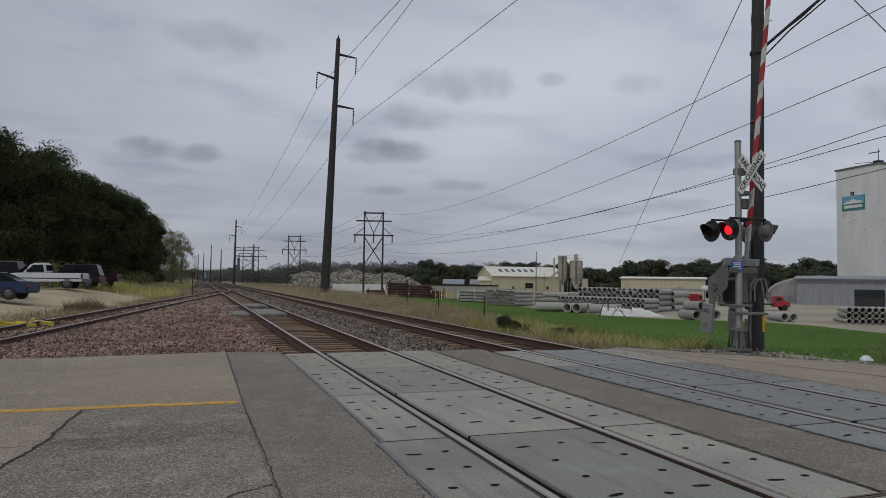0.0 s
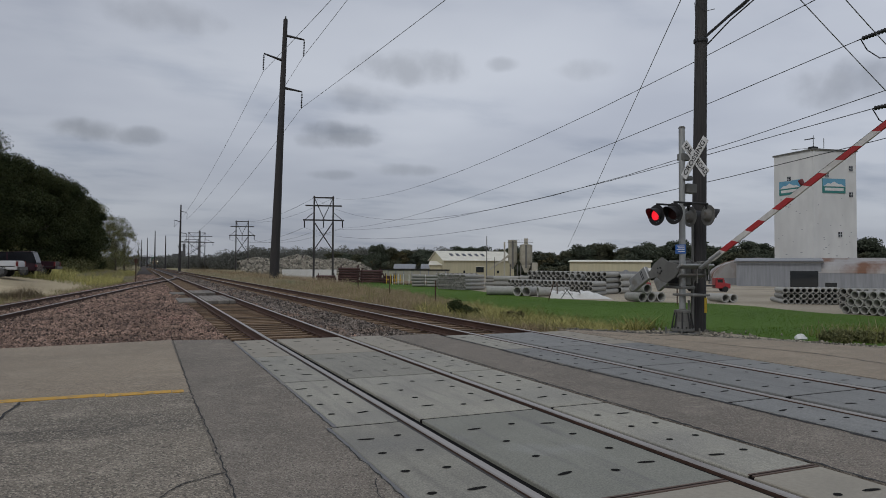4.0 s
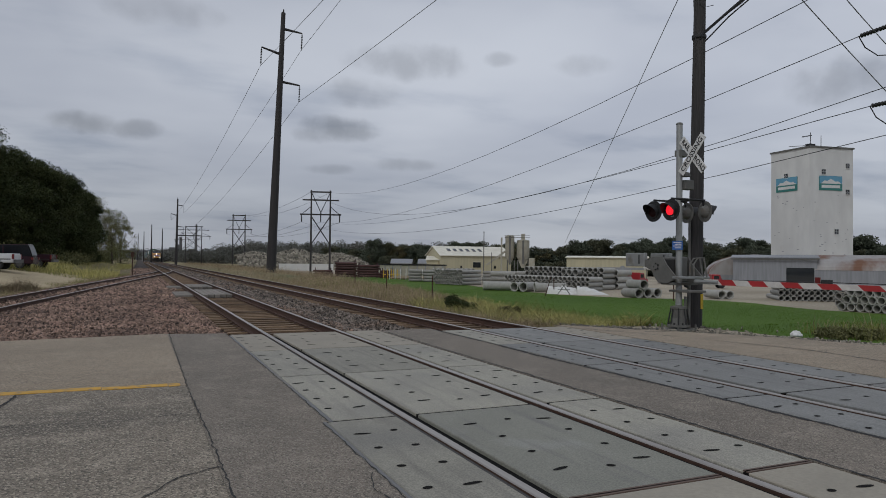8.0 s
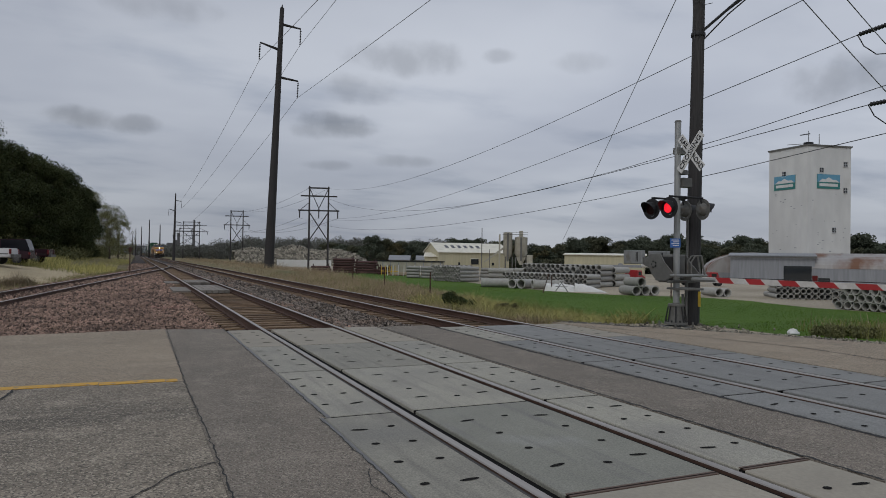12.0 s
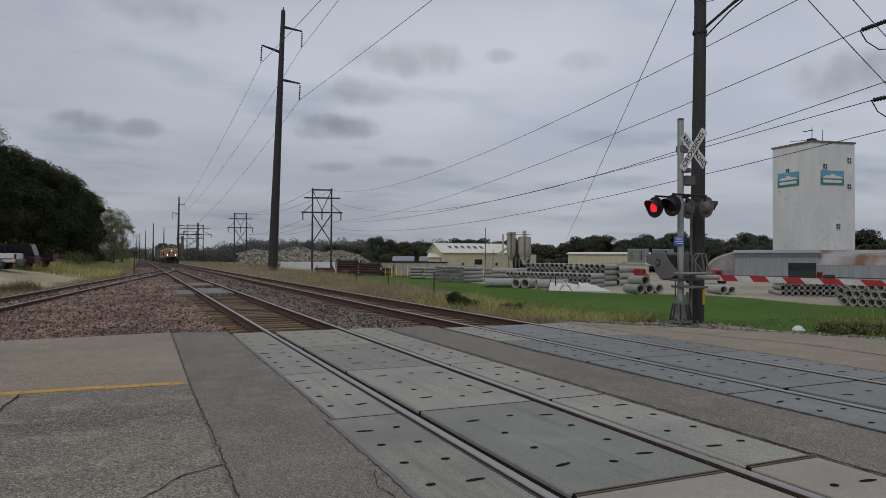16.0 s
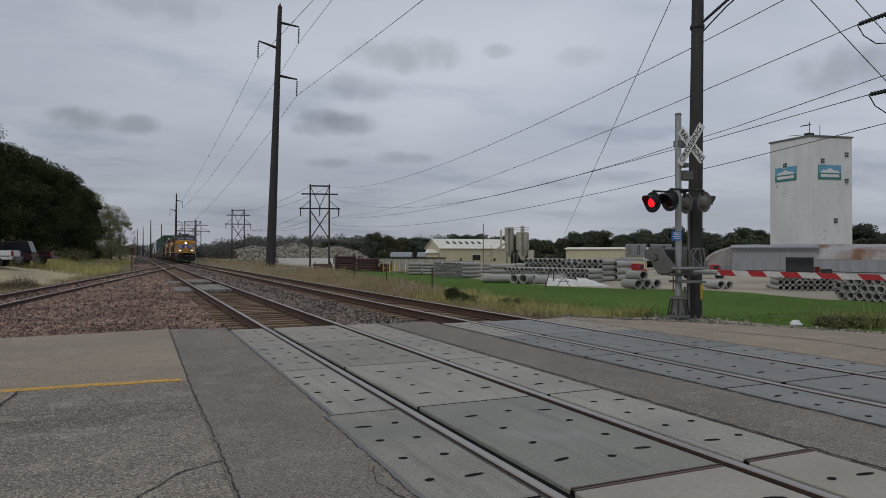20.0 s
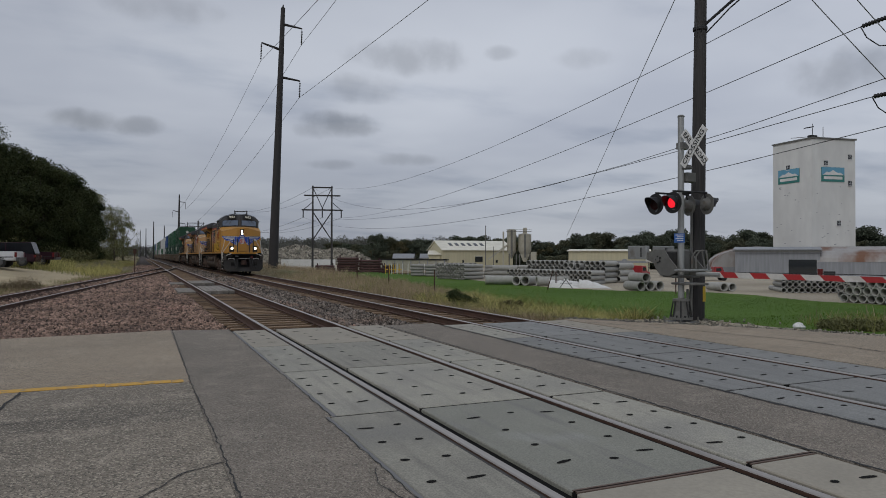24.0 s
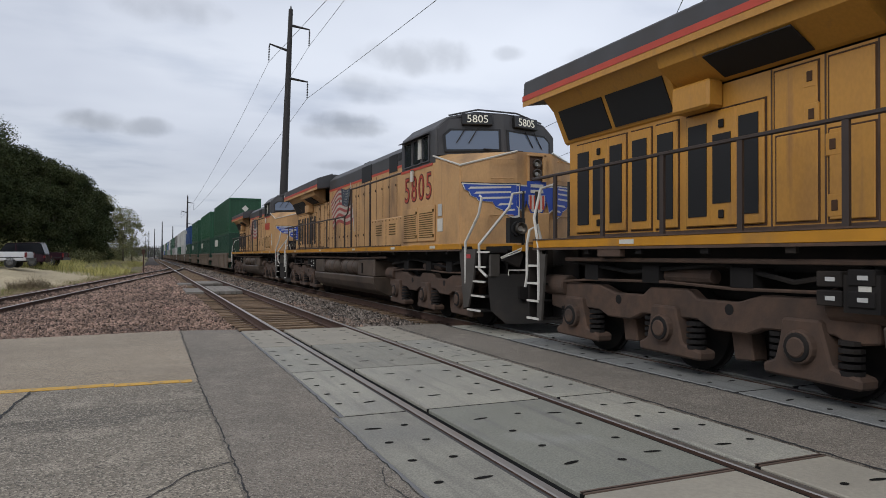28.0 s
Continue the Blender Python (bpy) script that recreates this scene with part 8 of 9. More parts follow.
    for s in (-1, 1):
        part("red_stripe", Shape().box(s * 1.535 - 0.006, s * 1.535 + 0.006, 2.8, 4.85, 3.50, 3.56), STRIPE_RED, cab)
        # the front is a shallow vee with its point ahead
        part("cab_front", Shape().add([(0, 2.24, 3.74), (s * 1.5, 2.58, 3.70), (s * 1.5, 2.63, 3.70), (0, 2.63, 3.74), (0, 2.34, 4.70), (s * 0.55, 2.44, 4.70), (s * 1.22, 2.60, 4.52), (s * 1.48, 2.63, 4.32), (0, 2.63, 4.70), (s * 1.5, 2.60, 4.28)],
                                      [(0, 1, 9, 6, 5, 4), (0, 3, 2, 1), (4, 5, 6, 8), (1, 2, 7, 9), (6, 9, 7), (6, 7, 8), (3, 8, 7, 2)]), LOCO_GREY, cab)
        u = Vector((s * 1.5, 0.34, 0)).normalized()
        up = Vector((0, 0.10, 1)).normalized()
        m = facing(Vector((0, 2.24, 3.74)), u, up) if s > 0 else facing(Vector((0, 2.24, 3.74)), -u, up)

        def flat(name, pts, material, d0, d1, par, label="", bevel=0.0):
            ob = part(name, Shape().prism([(s * a, b) for a, b in pts], 2, d0, d1), material, par, label, bevel=bevel)
            ob.matrix_basis = m
            return ob

        f = flat("windscreen_frame", [(0.08, 0.08), (1.40, 0.04), (1.42, 0.44), (1.26, 0.58), (0.08, 0.60)], BLACK, 0.0, 0.02, cab, "", 0.008)
        flat("windscreen", [(0.14, 0.13), (1.34, 0.10), (1.36, 0.42), (1.22, 0.53), (0.14, 0.55)], BRIGHT_GLASS, 0.02, 0.026, cab, "windscreen with reflected sky put into its colour")
        for a in (0.62, 0.9):
            w = part("wiper", Shape().path([(s * a, 0.60, 0.05), (s * (a + 0.22), 0.25, 0.04)], 0.012), BLACK, cab)
            w.matrix_basis = m
        b = flat("number_board", [(0.28, 0.66), (0.98, 0.66), (0.98, 0.92), (0.28, 0.92)], BOARD_BLACK, -0.02, 0.10, cab, "black number board", 0.015)
        if number:
            w = part("number", dressed(lettering(number, 0.25), BOARD_WHITE), BOARD_WHITE, b, "white digits")
            w.matrix_basis = pose(s * 0.63, 0.785, 0.103) @ Matrix.Diagonal((1.02, 1, 1, 1))
        else:
            part("text_bar", Shape().box(s * 0.63 - 0.25, s * 0.63 + 0.25, 0.72, 0.86, 0.10, 0.105), BOARD_WHITE, b)
        x = s * 1.53
        for y0, y1 in ((2.98, 3.38), (3.46, 3.98), (4.06, 4.58)):
            w = part("side_window", Shape().box(min(x, x + s * 0.012), max(x, x + s * 0.012), y0, y1, 3.62, 4.20), DARK_GLASS, cab)
            part("window_frame", Shape().path([(x + s * 0.015, y0, 3.62), (x + s * 0.015, y1, 3.62), (x + s * 0.015, y1, 4.2), (x + s * 0.015, y0, 4.2), (x + s * 0.015, y0, 3.62)], 0.022, 4), LOCO_GREY, w)
        part("sun_visor", Shape().box(x - 0.02 + s * 0.03, x + 0.02 + s * 0.03, 3.40, 3.60, 3.72, 4.18), BOARD_WHITE_FLAT, cab)
        part("awning", Shape().prism([(x, 4.24), (x + s * 0.16, 4.2), (x + s * 0.16, 4.22), (x, 4.28)], 1, 2.95, 4.65), LOCO_GREY, cab)
        part("mirror", Shape().box(x + s * 0.06 - 0.02, x + s * 0.06 + 0.02, 3.9, 4.02, 3.24, 3.5), BOARD_WHITE_FLAT, cab)
        part("mirror_bracket", Shape().rod((x, 3.96, 3.5), (x + s * 0.08, 3.96, 3.5), 0.02), FRAME_DARK, cab)
        if number:
            for k, digit in enumerate(number):
                y = 3.72 + s * (k - 1.5) * 0.47
                word("number_edge", digit, 0.86, NUMBER_EDGE, cab, (x + s * 0.001, y, 3.03), (0, s, 0), (0, 0, 1), 0.92, swell=0.02)
                word("road_number", digit, 0.86, NUMBER_RED, cab, (x + s * 0.006, y, 3.03), (0, s, 0), (0, 0, 1), 0.92, "red painted digit with a dark edge", swell=-0.012)
        else:
            part("text_bar", Shape().box(x + s * 0.004 - 0.004, x + s * 0.004 + 0.004, 3.0, 4.45, 2.85, 3.2), NUMBER_RED, cab)
        louvre(L, x, 2.62, 3.62, 1.80, 2.60, 12, FRESH_YELLOW if fresh else paint, 1)
        louvre(L, x, 3.66, 4.66, 1.80, 2.60, 12, FRESH_YELLOW if fresh else paint, 1)
        part("notice", Shape().box(min(x, x + s * 0.006), max(x, x + s * 0.006), 2.22, 2.5, 2.0, 2.28), BOARD_WHITE_FLAT, L)
        part("notice", Shape().box(min(x, x + s * 0.006), max(x, x + s * 0.006), 2.26, 2.48, 2.34, 2.6), FACE_GREY, L)
        # walkway cabinets behind the cab
        part("battery_box", Shape().box(min(s * 1.05, s * 1.48), max(s * 1.05, s * 1.48), 4.9, 7.55, 1.66, 2.48), FRESH_YELLOW if fresh else paint, L, "bright yellow battery box", bevel=0.02)
        for y0 in (5.45, 6.6):
            for k in range(5):
                part("vent_slot", Shape().box(min(s * 1.478, s * 1.487), max(s * 1.478, s * 1.487), y0, y0 + 0.5, 2.02 + 0.065 * k, 2.05 + 0.065 * k), LOUVRE_SHADE, L)
        for k in range(9):
            for z in (1.74, 2.42):
                part("box_bolt", Shape().rod((s * 1.47, 5.02 + k * 0.3, z), (s * 1.492, 5.02 + k * 0.3, z), 0.02, 0.02, 6), LOUVRE_SHADE, L)
        part("box_seam", Shape().box(min(s * 1.48, s * 1.486), max(s * 1.48, s * 1.486), 6.2, 6.22, 1.7, 2.46), FRAME_DARK, L)
    part("horn", Shape().rod((0.3, 5.0, 4.75), (0.3, 5.6, 4.75), 0.09, 0.05), LOCO_GREY, L)
    # long hood
    hood = part("long_hood", Shape().box(-1.05, 1.05, 4.85, 14.3, 1.66, 3.90).box(-1.0, 1.0, 14.3, rear, 1.66, 3.55), paint, L, "yellow engine hood with door seams")
    top = [(-1.05, 3.9), (1.05, 3.9), (1.05, 4.30), (0.8, 4.52), (-0.8, 4.52), (-1.05, 4.30)]
    part("hood_top", Shape().prism(top, 1, 4.85, 14.3), LOCO_GREY, hood, "dark grey hood roof", bevel=0.02)
    for y in (6.2, 8.4, 9.7, 12.2):
        part("roof_hatch", Shape().box(-0.6, 0.6, y, y + 0.9, 4.52, 4.60), LOCO_GREY, hood)
    part("exhaust_stack", Shape().box(-0.4, 0.4, 11.2, 11.9, 4.5, 4.72), FRAME_DARK, hood)
    for s in (-1, 1):
        x = s * 1.05
        part("red_stripe", Shape().box(x - 0.006, x + 0.006, 4.85, 14.3, 3.88, 3.95), STRIPE_RED, hood)
        for y0, y1, z0, z1 in ((8.9, 9.95, 3.80, 4.30), (6.52, 7.2, 3.82, 4.30), (5.94, 6.43, 4.08, 4.29)):
            part("air_intake", Shape().box(min(x, x + s * 0.012), max(x, x + s * 0.012), y0, y1, z0, z1), VENT_BLACK, hood, "black air intake screen")
        for y in list(np.arange(5.3, 10.3, 0.62)) + list(np.arange(10.55, 14.3, 0.53)):
            part("door_seam", Shape().box(min(x, x + s * 0.006), max(x, x + s * 0.006), y, y + 0.018, 1.72, 3.84), FRAME_BROWN, hood)
            for z in (2.1, 3.4):
                part("door_latch", Shape().box(min(x, x + s * 0.022), max(x, x + s * 0.022), y + 0.07, y + 0.10, z, z + 0.07), FRAME_BROWN, hood)
        part("lower_band", Shape().box(min(x, x + s * 0.03), max(x, x + s * 0.03), 7.6, 14.3, 1.70, 1.77), FRAME_BROWN, hood)
        if s < 0:
            waving_flag(hood, x - 0.003)
        if s < 0 and fresh:
            word("slogan", "BUILDING AMERICA", 0.24, BOARD_BLACK, hood, (x - 0.004, 7.25, 3.07), (0, -1, 0), (0, 0, 1), 1.0, "black slogan lettering")
            shield(hood, (x - 0.006, 5.88, 3.10), (0, -1, 0), 0.36, 0.58)
        # radiator: overhanging wings, slanted screens and tall slots
        part("radiator_wing", Shape().prism([(s * 0.95, 4.10), (s * 1.50, 4.02), (s * 1.52, 4.12), (s * 1.50, 4.42), (s * 0.9, 4.62)], 1, 14.35, 21.15), LOCO_GREY, hood, "grey overhanging radiator wing", bevel=0.02)
        part("wing_stripe", Shape().box(s * 1.522 - 0.006, s * 1.522 + 0.006, 14.35, 21.15, 4.09, 4.18), STRIPE_RED, hood)
        part("wing_edge", Shape().box(s * 1.515 - 0.006, s * 1.515 + 0.006, 14.35, 21.15, 4.00, 4.09), paint, hood)
        part("wing_front", Shape().prism([(s * 0.95, 4.10), (s * 1.50, 4.02), (s * 1.50, 4.40), (s * 0.95, 4.58)], 1, 14.33, 14.35), LOCO_GREY, hood)
        part("radiator_cheek", Shape().prism([(s * 0.98, 3.30), (s * 1.03, 3.33), (s * 1.25, 3.83), (s * 1.45, 4.03), (s * 0.98, 4.10)], 1, 17.9, 20.6), paint, hood)
        part("radiator_cheek", Shape().prism([(s * 0.98, 3.58), (s * 1.03, 3.60), (s * 1.40, 3.85), (s * 1.46, 4.03), (s * 0.98, 4.10)], 1, 15.2, 17.9), paint, hood)
        for y0, y1, x1, z0 in ((15.95, 17.15, 1.40, 3.62), (18.02, 19.22, 1.245, 3.37), (19.32, 20.45, 1.245, 3.37)):
            p = [(s * 1.045, y0, z0), (s * 1.045, y1, z0), (s * x1, y1, 3.82), (s * x1, y0, 3.82)]
            plate(hood, "radiator_screen", p if s > 0 else p[::-1], VENT_BLACK, "black slanted radiator screen", 0.02)
        part("screen_box", Shape().box(min(s * 1.0, s * 1.25), max(s * 1.0, s * 1.26), 17.22, 17.85, 3.26, 3.60), paint, hood, bevel=0.03)
        for y, y1, low in ((16.68, 16.96, 0), (17.08, 17.36, 1), (17.46, 17.77, 0), (18.05, 18.35, 0), (18.57, 18.87, 0), (19.11, 19.39, 0), (19.52, 19.81, 1), (19.92, 20.22, 0)):
            # a dark slab behind each door paints the shade of its gap
            part("door_gap", Shape().box(min(s * 1.0, s * 1.008), max(s * 1.0, s * 1.008), y - 0.09, y1 + 0.07, 1.82, 3.265), DOOR_GAP, hood)
            part("door_frame", Shape().box(min(s * 1.0, s * 1.035), max(s * 1.0, s * 1.035), y - 0.07, y1 + 0.05, 1.84, 3.24), paint, hood, bevel=0.012)
            part("tall_slot", Shape().box(min(s * 1.035, s * 1.045), max(s * 1.035, s * 1.045), y, y1, 1.96 + 0.15 * low, 3.11 - 0.16 * low), VENT_BLACK, hood, "tall black ventilation slot")
            if low:
                for z in (1.93, 3.02):
                    part("door_latch", Shape().box(min(s * 1.035, s * 1.06), max(s * 1.035, s * 1.06), y + 0.1, y + 0.18, z, z + 0.1), FRAME_DARK, hood, bevel=0.008)
        for y, z in ((16.0, 3.30), (15.98, 2.90), (15.74, 2.55), (15.72, 1.93), (15.05, 3.3), (15.02, 2.5), (14.55, 2.0), (14.55, 3.0)):
            part("latch_plate", Shape().box(min(s * 1.0, s * 1.026), max(s * 1.0, s * 1.026), y - 0.05, y + 0.12, z - 0.06, z + 0.17), paint, hood, bevel=0.008)
            part("door_latch", Shape().box(min(s * 1.02, s * 1.034), max(s * 1.02, s * 1.034), y, y + 0.07, z, z + 0.11), DOOR_GAP, hood, bevel=0.006)
        for y in (14.8, 15.3, 15.86, 16.52):
            part("door_seam", Shape().box(min(s * 1.0, s * 1.006), max(s * 1.0, s * 1.006), y, y + 0.018, 1.72, 3.55), FRAME_BROWN, hood)
        part("door_gap", Shape().box(min(s * 1.0, s * 1.006), max(s * 1.0, s * 1.006), 15.93, 16.48, 1.82, 2.80), DOOR_GAP, hood)
        part("hood_door", Shape().box(min(s * 1.0, s * 1.022), max(s * 1.0, s * 1.022), 15.95, 16.46, 1.84, 2.78), paint, hood, bevel=0.01)
        part("door_gap", Shape().box(min(s * 1.0, s * 1.006), max(s * 1.0, s * 1.006), 15.93, 16.50, 2.84, 3.52), DOOR_GAP, hood)
        part("hood_door", Shape().box(min(s * 1.0, s * 1.022), max(s * 1.0, s * 1.022), 15.95, 16.48, 2.86, 3.5), paint, hood, bevel=0.01)
        part("door_gap", Shape().box(min(s * 1.0, s * 1.006), max(s * 1.0, s * 1.006), 15.32, 15.84, 1.82, 2.78), DOOR_GAP, hood)
        part("hood_door", Shape().box(min(s * 1.0, s * 1.022), max(s * 1.0, s * 1.022), 15.34, 15.82, 1.84, 2.76), paint, hood, bevel=0.01)
        part("door_gap", Shape().box(min(s * 1.0, s * 1.006), max(s * 1.0, s * 1.006), 15.32, 15.84, 2.84, 3.52), DOOR_GAP, hood)
        part("hood_door", Shape().box(min(s * 1.0, s * 1.022), max(s * 1.0, s * 1.022), 15.34, 15.82, 2.86, 3.5), paint, hood, bevel=0.01)
        part("rear_band", Shape().box(min(s * 1.0, s * 1.04), max(s * 1.0, s * 1.04), 14.3, rear, 1.70, 1.80), FRAME_BROWN, hood)
    part("radiator_roof", Shape().box(-0.95, 0.95, 14.35, 21.1, 4.1, 4.58), LOCO_GREY, hood)
    part("roof_fan", Shape().rod((0, 16.5, 4.58), (0, 16.5, 4.66), 0.75, 0.75, 18), FRAME_DARK, hood)
    part("rear_wall", Shape().box(-0.98, 0.98, rear, rear + 0.02, 1.7, 4.1), paint, hood)
    # tank and reservoirs
    tank = part("fuel_tank", Shape().prism([(-1.0, 0.30), (1.0, 0.30), (1.30, 0.46), (1.42, 0.66), (1.45, 0.86), (-1.45, 0.86), (-1.42, 0.66), (-1.30, 0.46)], 1, 7.5, 15.0), TANK_BROWN, L, "dusty brown fuel tank", bevel=0.03)
    part("tank_block", Shape().box(-1.42, 1.42, 7.5, 9.15, 0.84, 1.36), TANK_BROWN, tank, bevel=0.05)
    part("tank_block", Shape().box(-1.40, 1.40, 13.75, 15.0, 0.84, 1.34), TANK_BROWN, tank, bevel=0.04)
    part("tank_core", Shape().box(-0.85, 0.85, 9.1, 13.8, 0.8, 1.32), FRAME_DARK, tank)
    for s in (-1, 1):
        for y0, y1 in ((9.35, 11.2), (11.65, 13.5)):
            part("air_reservoir", Shape().lathe([(0.0, y0), (0.15, y0 + 0.02), (0.24, y0 + 0.08), (0.265, y0 + 0.18), (0.265, (y0 + y1) / 2 - 0.01), (0.275, (y0 + y1) / 2), (0.265, (y0 + y1) / 2 + 0.01), (0.265, y1 - 0.18), (0.24, y1 - 0.08), (0.15, y1 - 0.02), (0.0, y1)], (s * 1.2, 0, 1.12), 1, 18), TANK_BROWN, tank, "brown cylindrical air reservoir", smooth=True)
            for y in (y0 + 0.3, y1 - 0.3):
                part("reservoir_band", Shape().lathe([(0.266, y - 0.025), (0.276, y - 0.02), (0.276, y + 0.02), (0.266, y + 0.025)], (s * 1.2, 0, 1.12), 1, 18), FRAME_BROWN, tank)
                part("reservoir_strap", Shape().box(s * 1.2 - 0.07, s * 1.2 + 0.07, y - 0.05, y + 0.05, 0.82, 0.9), FRAME_BROWN, tank)
        part("fuel_filler", Shape().box(s * 1.43 - 0.02, s * 1.43 + 0.02, 8.55, 8.65, 0.95, 1.25), FRAME_DARK, tank)
        part("cable_box", Shape().box(min(s * 1.1, s * 1.45), max(s * 1.1, s * 1.45), 15.0, 15.35, 0.95, 1.3), FRAME_DARK, L)
        part("long_cylinder", Shape().rod((s * 1.15, 3.0, 1.22), (s * 1.15, 4.1, 1.22), 0.09, 0.09, 10), FRAME_BROWN, L)
        part("long_cylinder", Shape().rod((s * 1.15, 17.2, 1.22), (s * 1.15, 18.3, 1.22), 0.09, 0.09, 10), FRAME_BROWN, L)
        part("hose_run", Shape().path([(s * 1.25, 15.2, 1.35), (s * 1.28, 16.0, 1.2), (s * 1.25, 17.0, 1.38), (s * 1.28, 18.6, 1.25), (s * 1.25, 20.2, 1.4)], 0.03, 6), FRAME_DARK, L)
        part("hose_run", Shape().path([(s * 1.25, 1.6, 1.38), (s * 1.28, 2.6, 1.22), (s * 1.25, 4.6, 1.38), (s * 1.28, 6.2, 1.25)], 0.03, 6), FRAME_DARK, L)
        part("jacking_pad", Shape().box(s * 1.5 - 0.05, s * 1.5 + 0.05, 18.5, 19.0, 1.46, 1.62), FRAME_BROWN, L, bevel=0.01)
        for k, (y, z) in enumerate(((14.98, 1.0), (15.30, 1.0), (15.30, 1.18), (14.98, 1.2))):
            b = part("switch_box", Shape().box(min(s * 1.3, s * 1.47), max(s * 1.3, s * 1.47), y + 0.06, y + 0.32, z, z + 0.15), FRAME_DARK, L, "black switch box with a pale label", bevel=0.01)
            part("text_bar", Shape().box(s * 1.472 - 0.004, s * 1.472 + 0.004, y + 0.12, y + 0.22, z + 0.055, z + 0.095), FACE_GREY, b)
        part("cable_box_label", Shape().box(s * 1.452 - 0.004, s * 1.452 + 0.004, 15.08, 15.2, 1.12, 1.22), BOARD_WHITE_FLAT, L)
        part("pipe_run", Shape().path([(s * 1.4, 6.4, 1.42), (s * 1.4, 9.0, 1.40), (s * 1.4, 20.0, 1.42)], 0.03, 6), FRAME_BROWN, L)
        for y in (2.2, 3.4, 4.9, 16.5, 18.0, 19.3):
            part("hanging_box", Shape().box(min(s * 0.95, s * 1.32), max(s * 0.95, s * 1.32), y, y + 0.32, 1.12, 1.34), FRAME_DARK, L)
    loco_truck(L, (1.73, 3.73, 5.73), 1, paint)
    loco_truck(L, (15.88, 17.88, 19.88), -1, paint)
    sets = [wheelset(L, y) for y in (1.73, 3.73, 5.73, 15.88, 17.88, 19.88)]
    # steps, plough, coupler at both ends
    for s in (-1, 1):
        for y0, y1, back in ((0.05, 1.22, 0), (20.05, 20.98, 1)):
            part("step_side", Shape().prism([(s * 1.05, 0.42), (s * 1.07, 0.42), (s * 1.07, 1.6), (s * 1.05, 1.6)], 1, y0 + 0.1, y1), FRAME_DARK, L)
            part("step_well", Shape().prism([(y1 - 0.03, 0.40), (y1, 0.40), (y1, 1.62), (y1 - 0.03, 1.62)], 0, min(s * 1.05, s * 1.5), max(s * 1.05, s * 1.5)), FRAME_DARK, L)
        part("step_cheek", Shape().prism([(1.38, 1.60), (0.62, 1.60), (0.72, 1.0), (0.95, 0.46), (1.16, 0.42)], 0, s * 1.5 - 0.02, s * 1.5 + 0.02), STEP_GREY, L, "dusty grey step side plate")
        part("warning_tag", Shape().box(min(s * 1.52, s * 1.526), max(s * 1.52, s * 1.526), 0.84, 1.02, 1.42, 1.50), WARN_ORANGE, L)
        for k in range(5):
            z = 0.39 + k * 0.283
            ya, yb = ((0.42, 1.0), (0.24, 0.82), (0.22, 0.73), (0.22, 0.62), (0.05, 0.55))[k]
            st = part("step", Shape().box(min(s * 1.06, s * 1.5), max(s * 1.06, s * 1.5), ya, 0.95, z, z + 0.03), FRAME_DARK, L)
            part("step_edge", Shape().box(s * 1.51 - 0.015, s * 1.51 + 0.015, ya, yb, z, z + 0.035), HANDRAIL_WHITE, st)
        r = 0.027
        part("front_handrail", Shape().path([(s * 1.5, 1.10, 0.92), (s * 1.53, 1.06, 1.74), (s * 1.4, 0.72, 2.30), (s * 1.36, 0.68, 2.62), (s * 1.34, 0.8, 2.66)], r), HANDRAIL_WHITE, L, "white bent handrail")
        part("front_handrail", Shape().path([(s * 1.5, 0.18, 1.08), (s * 1.52, 0.44, 1.21), (s * 1.52, 0.47, 1.68), (s * 1.05, 0.12, 2.4), (s * 0.98, 0.12, 2.66), (s * 0.7, 0.12, 2.7)], r), HANDRAIL_WHITE, L, "white bent handrail")
        part("uncoupling_bar", Shape().path([(s * 1.34, -0.08, 1.44), (s * 0.92, -0.14, 1.62), (s * 0.95, -0.14, 1.56), (s * 1.33, -0.08, 1.42)], 0.013), HANDRAIL_WHITE, L)
        for y in np.arange(10.4, 20.9, 1.22):
            part("stanchion", Shape().box(s * 1.5 - 0.018, s * 1.5 + 0.018, y - 0.035, y + 0.035, 1.60, 2.74), HANDRAIL, L)
        part("side_handrail", Shape().path([(s * 1.5, 4.9, 3.56), (s * 1.5, 9.65, 3.56), (s * 1.5, 10.05, 2.82), (s * 1.5, 10.4, 2.74), (s * 1.5, 20.85, 2.74)], 0.026), HANDRAIL, L, "dark side handrail")
        for y in (7.6, 9.6):
            part("stanchion", Shape().rod((s * 1.5, y, 1.66), (s * 1.5, y, 3.56), 0.03), HANDRAIL, L)
        part("rear_handrail", Shape().path([(s * 1.52, 20.62, 0.75), (s * 1.54, 20.6, 1.62), (s * 1.5, 20.8, 2.1), (s * 1.3, 20.92, 2.6), (s * 1.0, 20.92, 2.7)], 0.024), HANDRAIL_WHITE, L, "white bent handrail")
        part("rear_handrail", Shape().path([(s * 1.52, 21.05, 0.95), (s * 1.53, 20.98, 1.15), (s * 1.53, 20.98, 1.66), (s * 1.46, 21.02, 1.9), (s * 1.3, 21.02, 2.0), (s * 1.22, 21.02, 1.7)], 0.024), HANDRAIL_WHITE, L, "white bent handrail")
        part("step_cheek", Shape().prism([(20.4, 1.6), (20.62, 1.6), (20.68, 0.45), (20.55, 0.42)], 0, s * 1.5 - 0.02, s * 1.5 + 0.02), STEP_GREY, L)
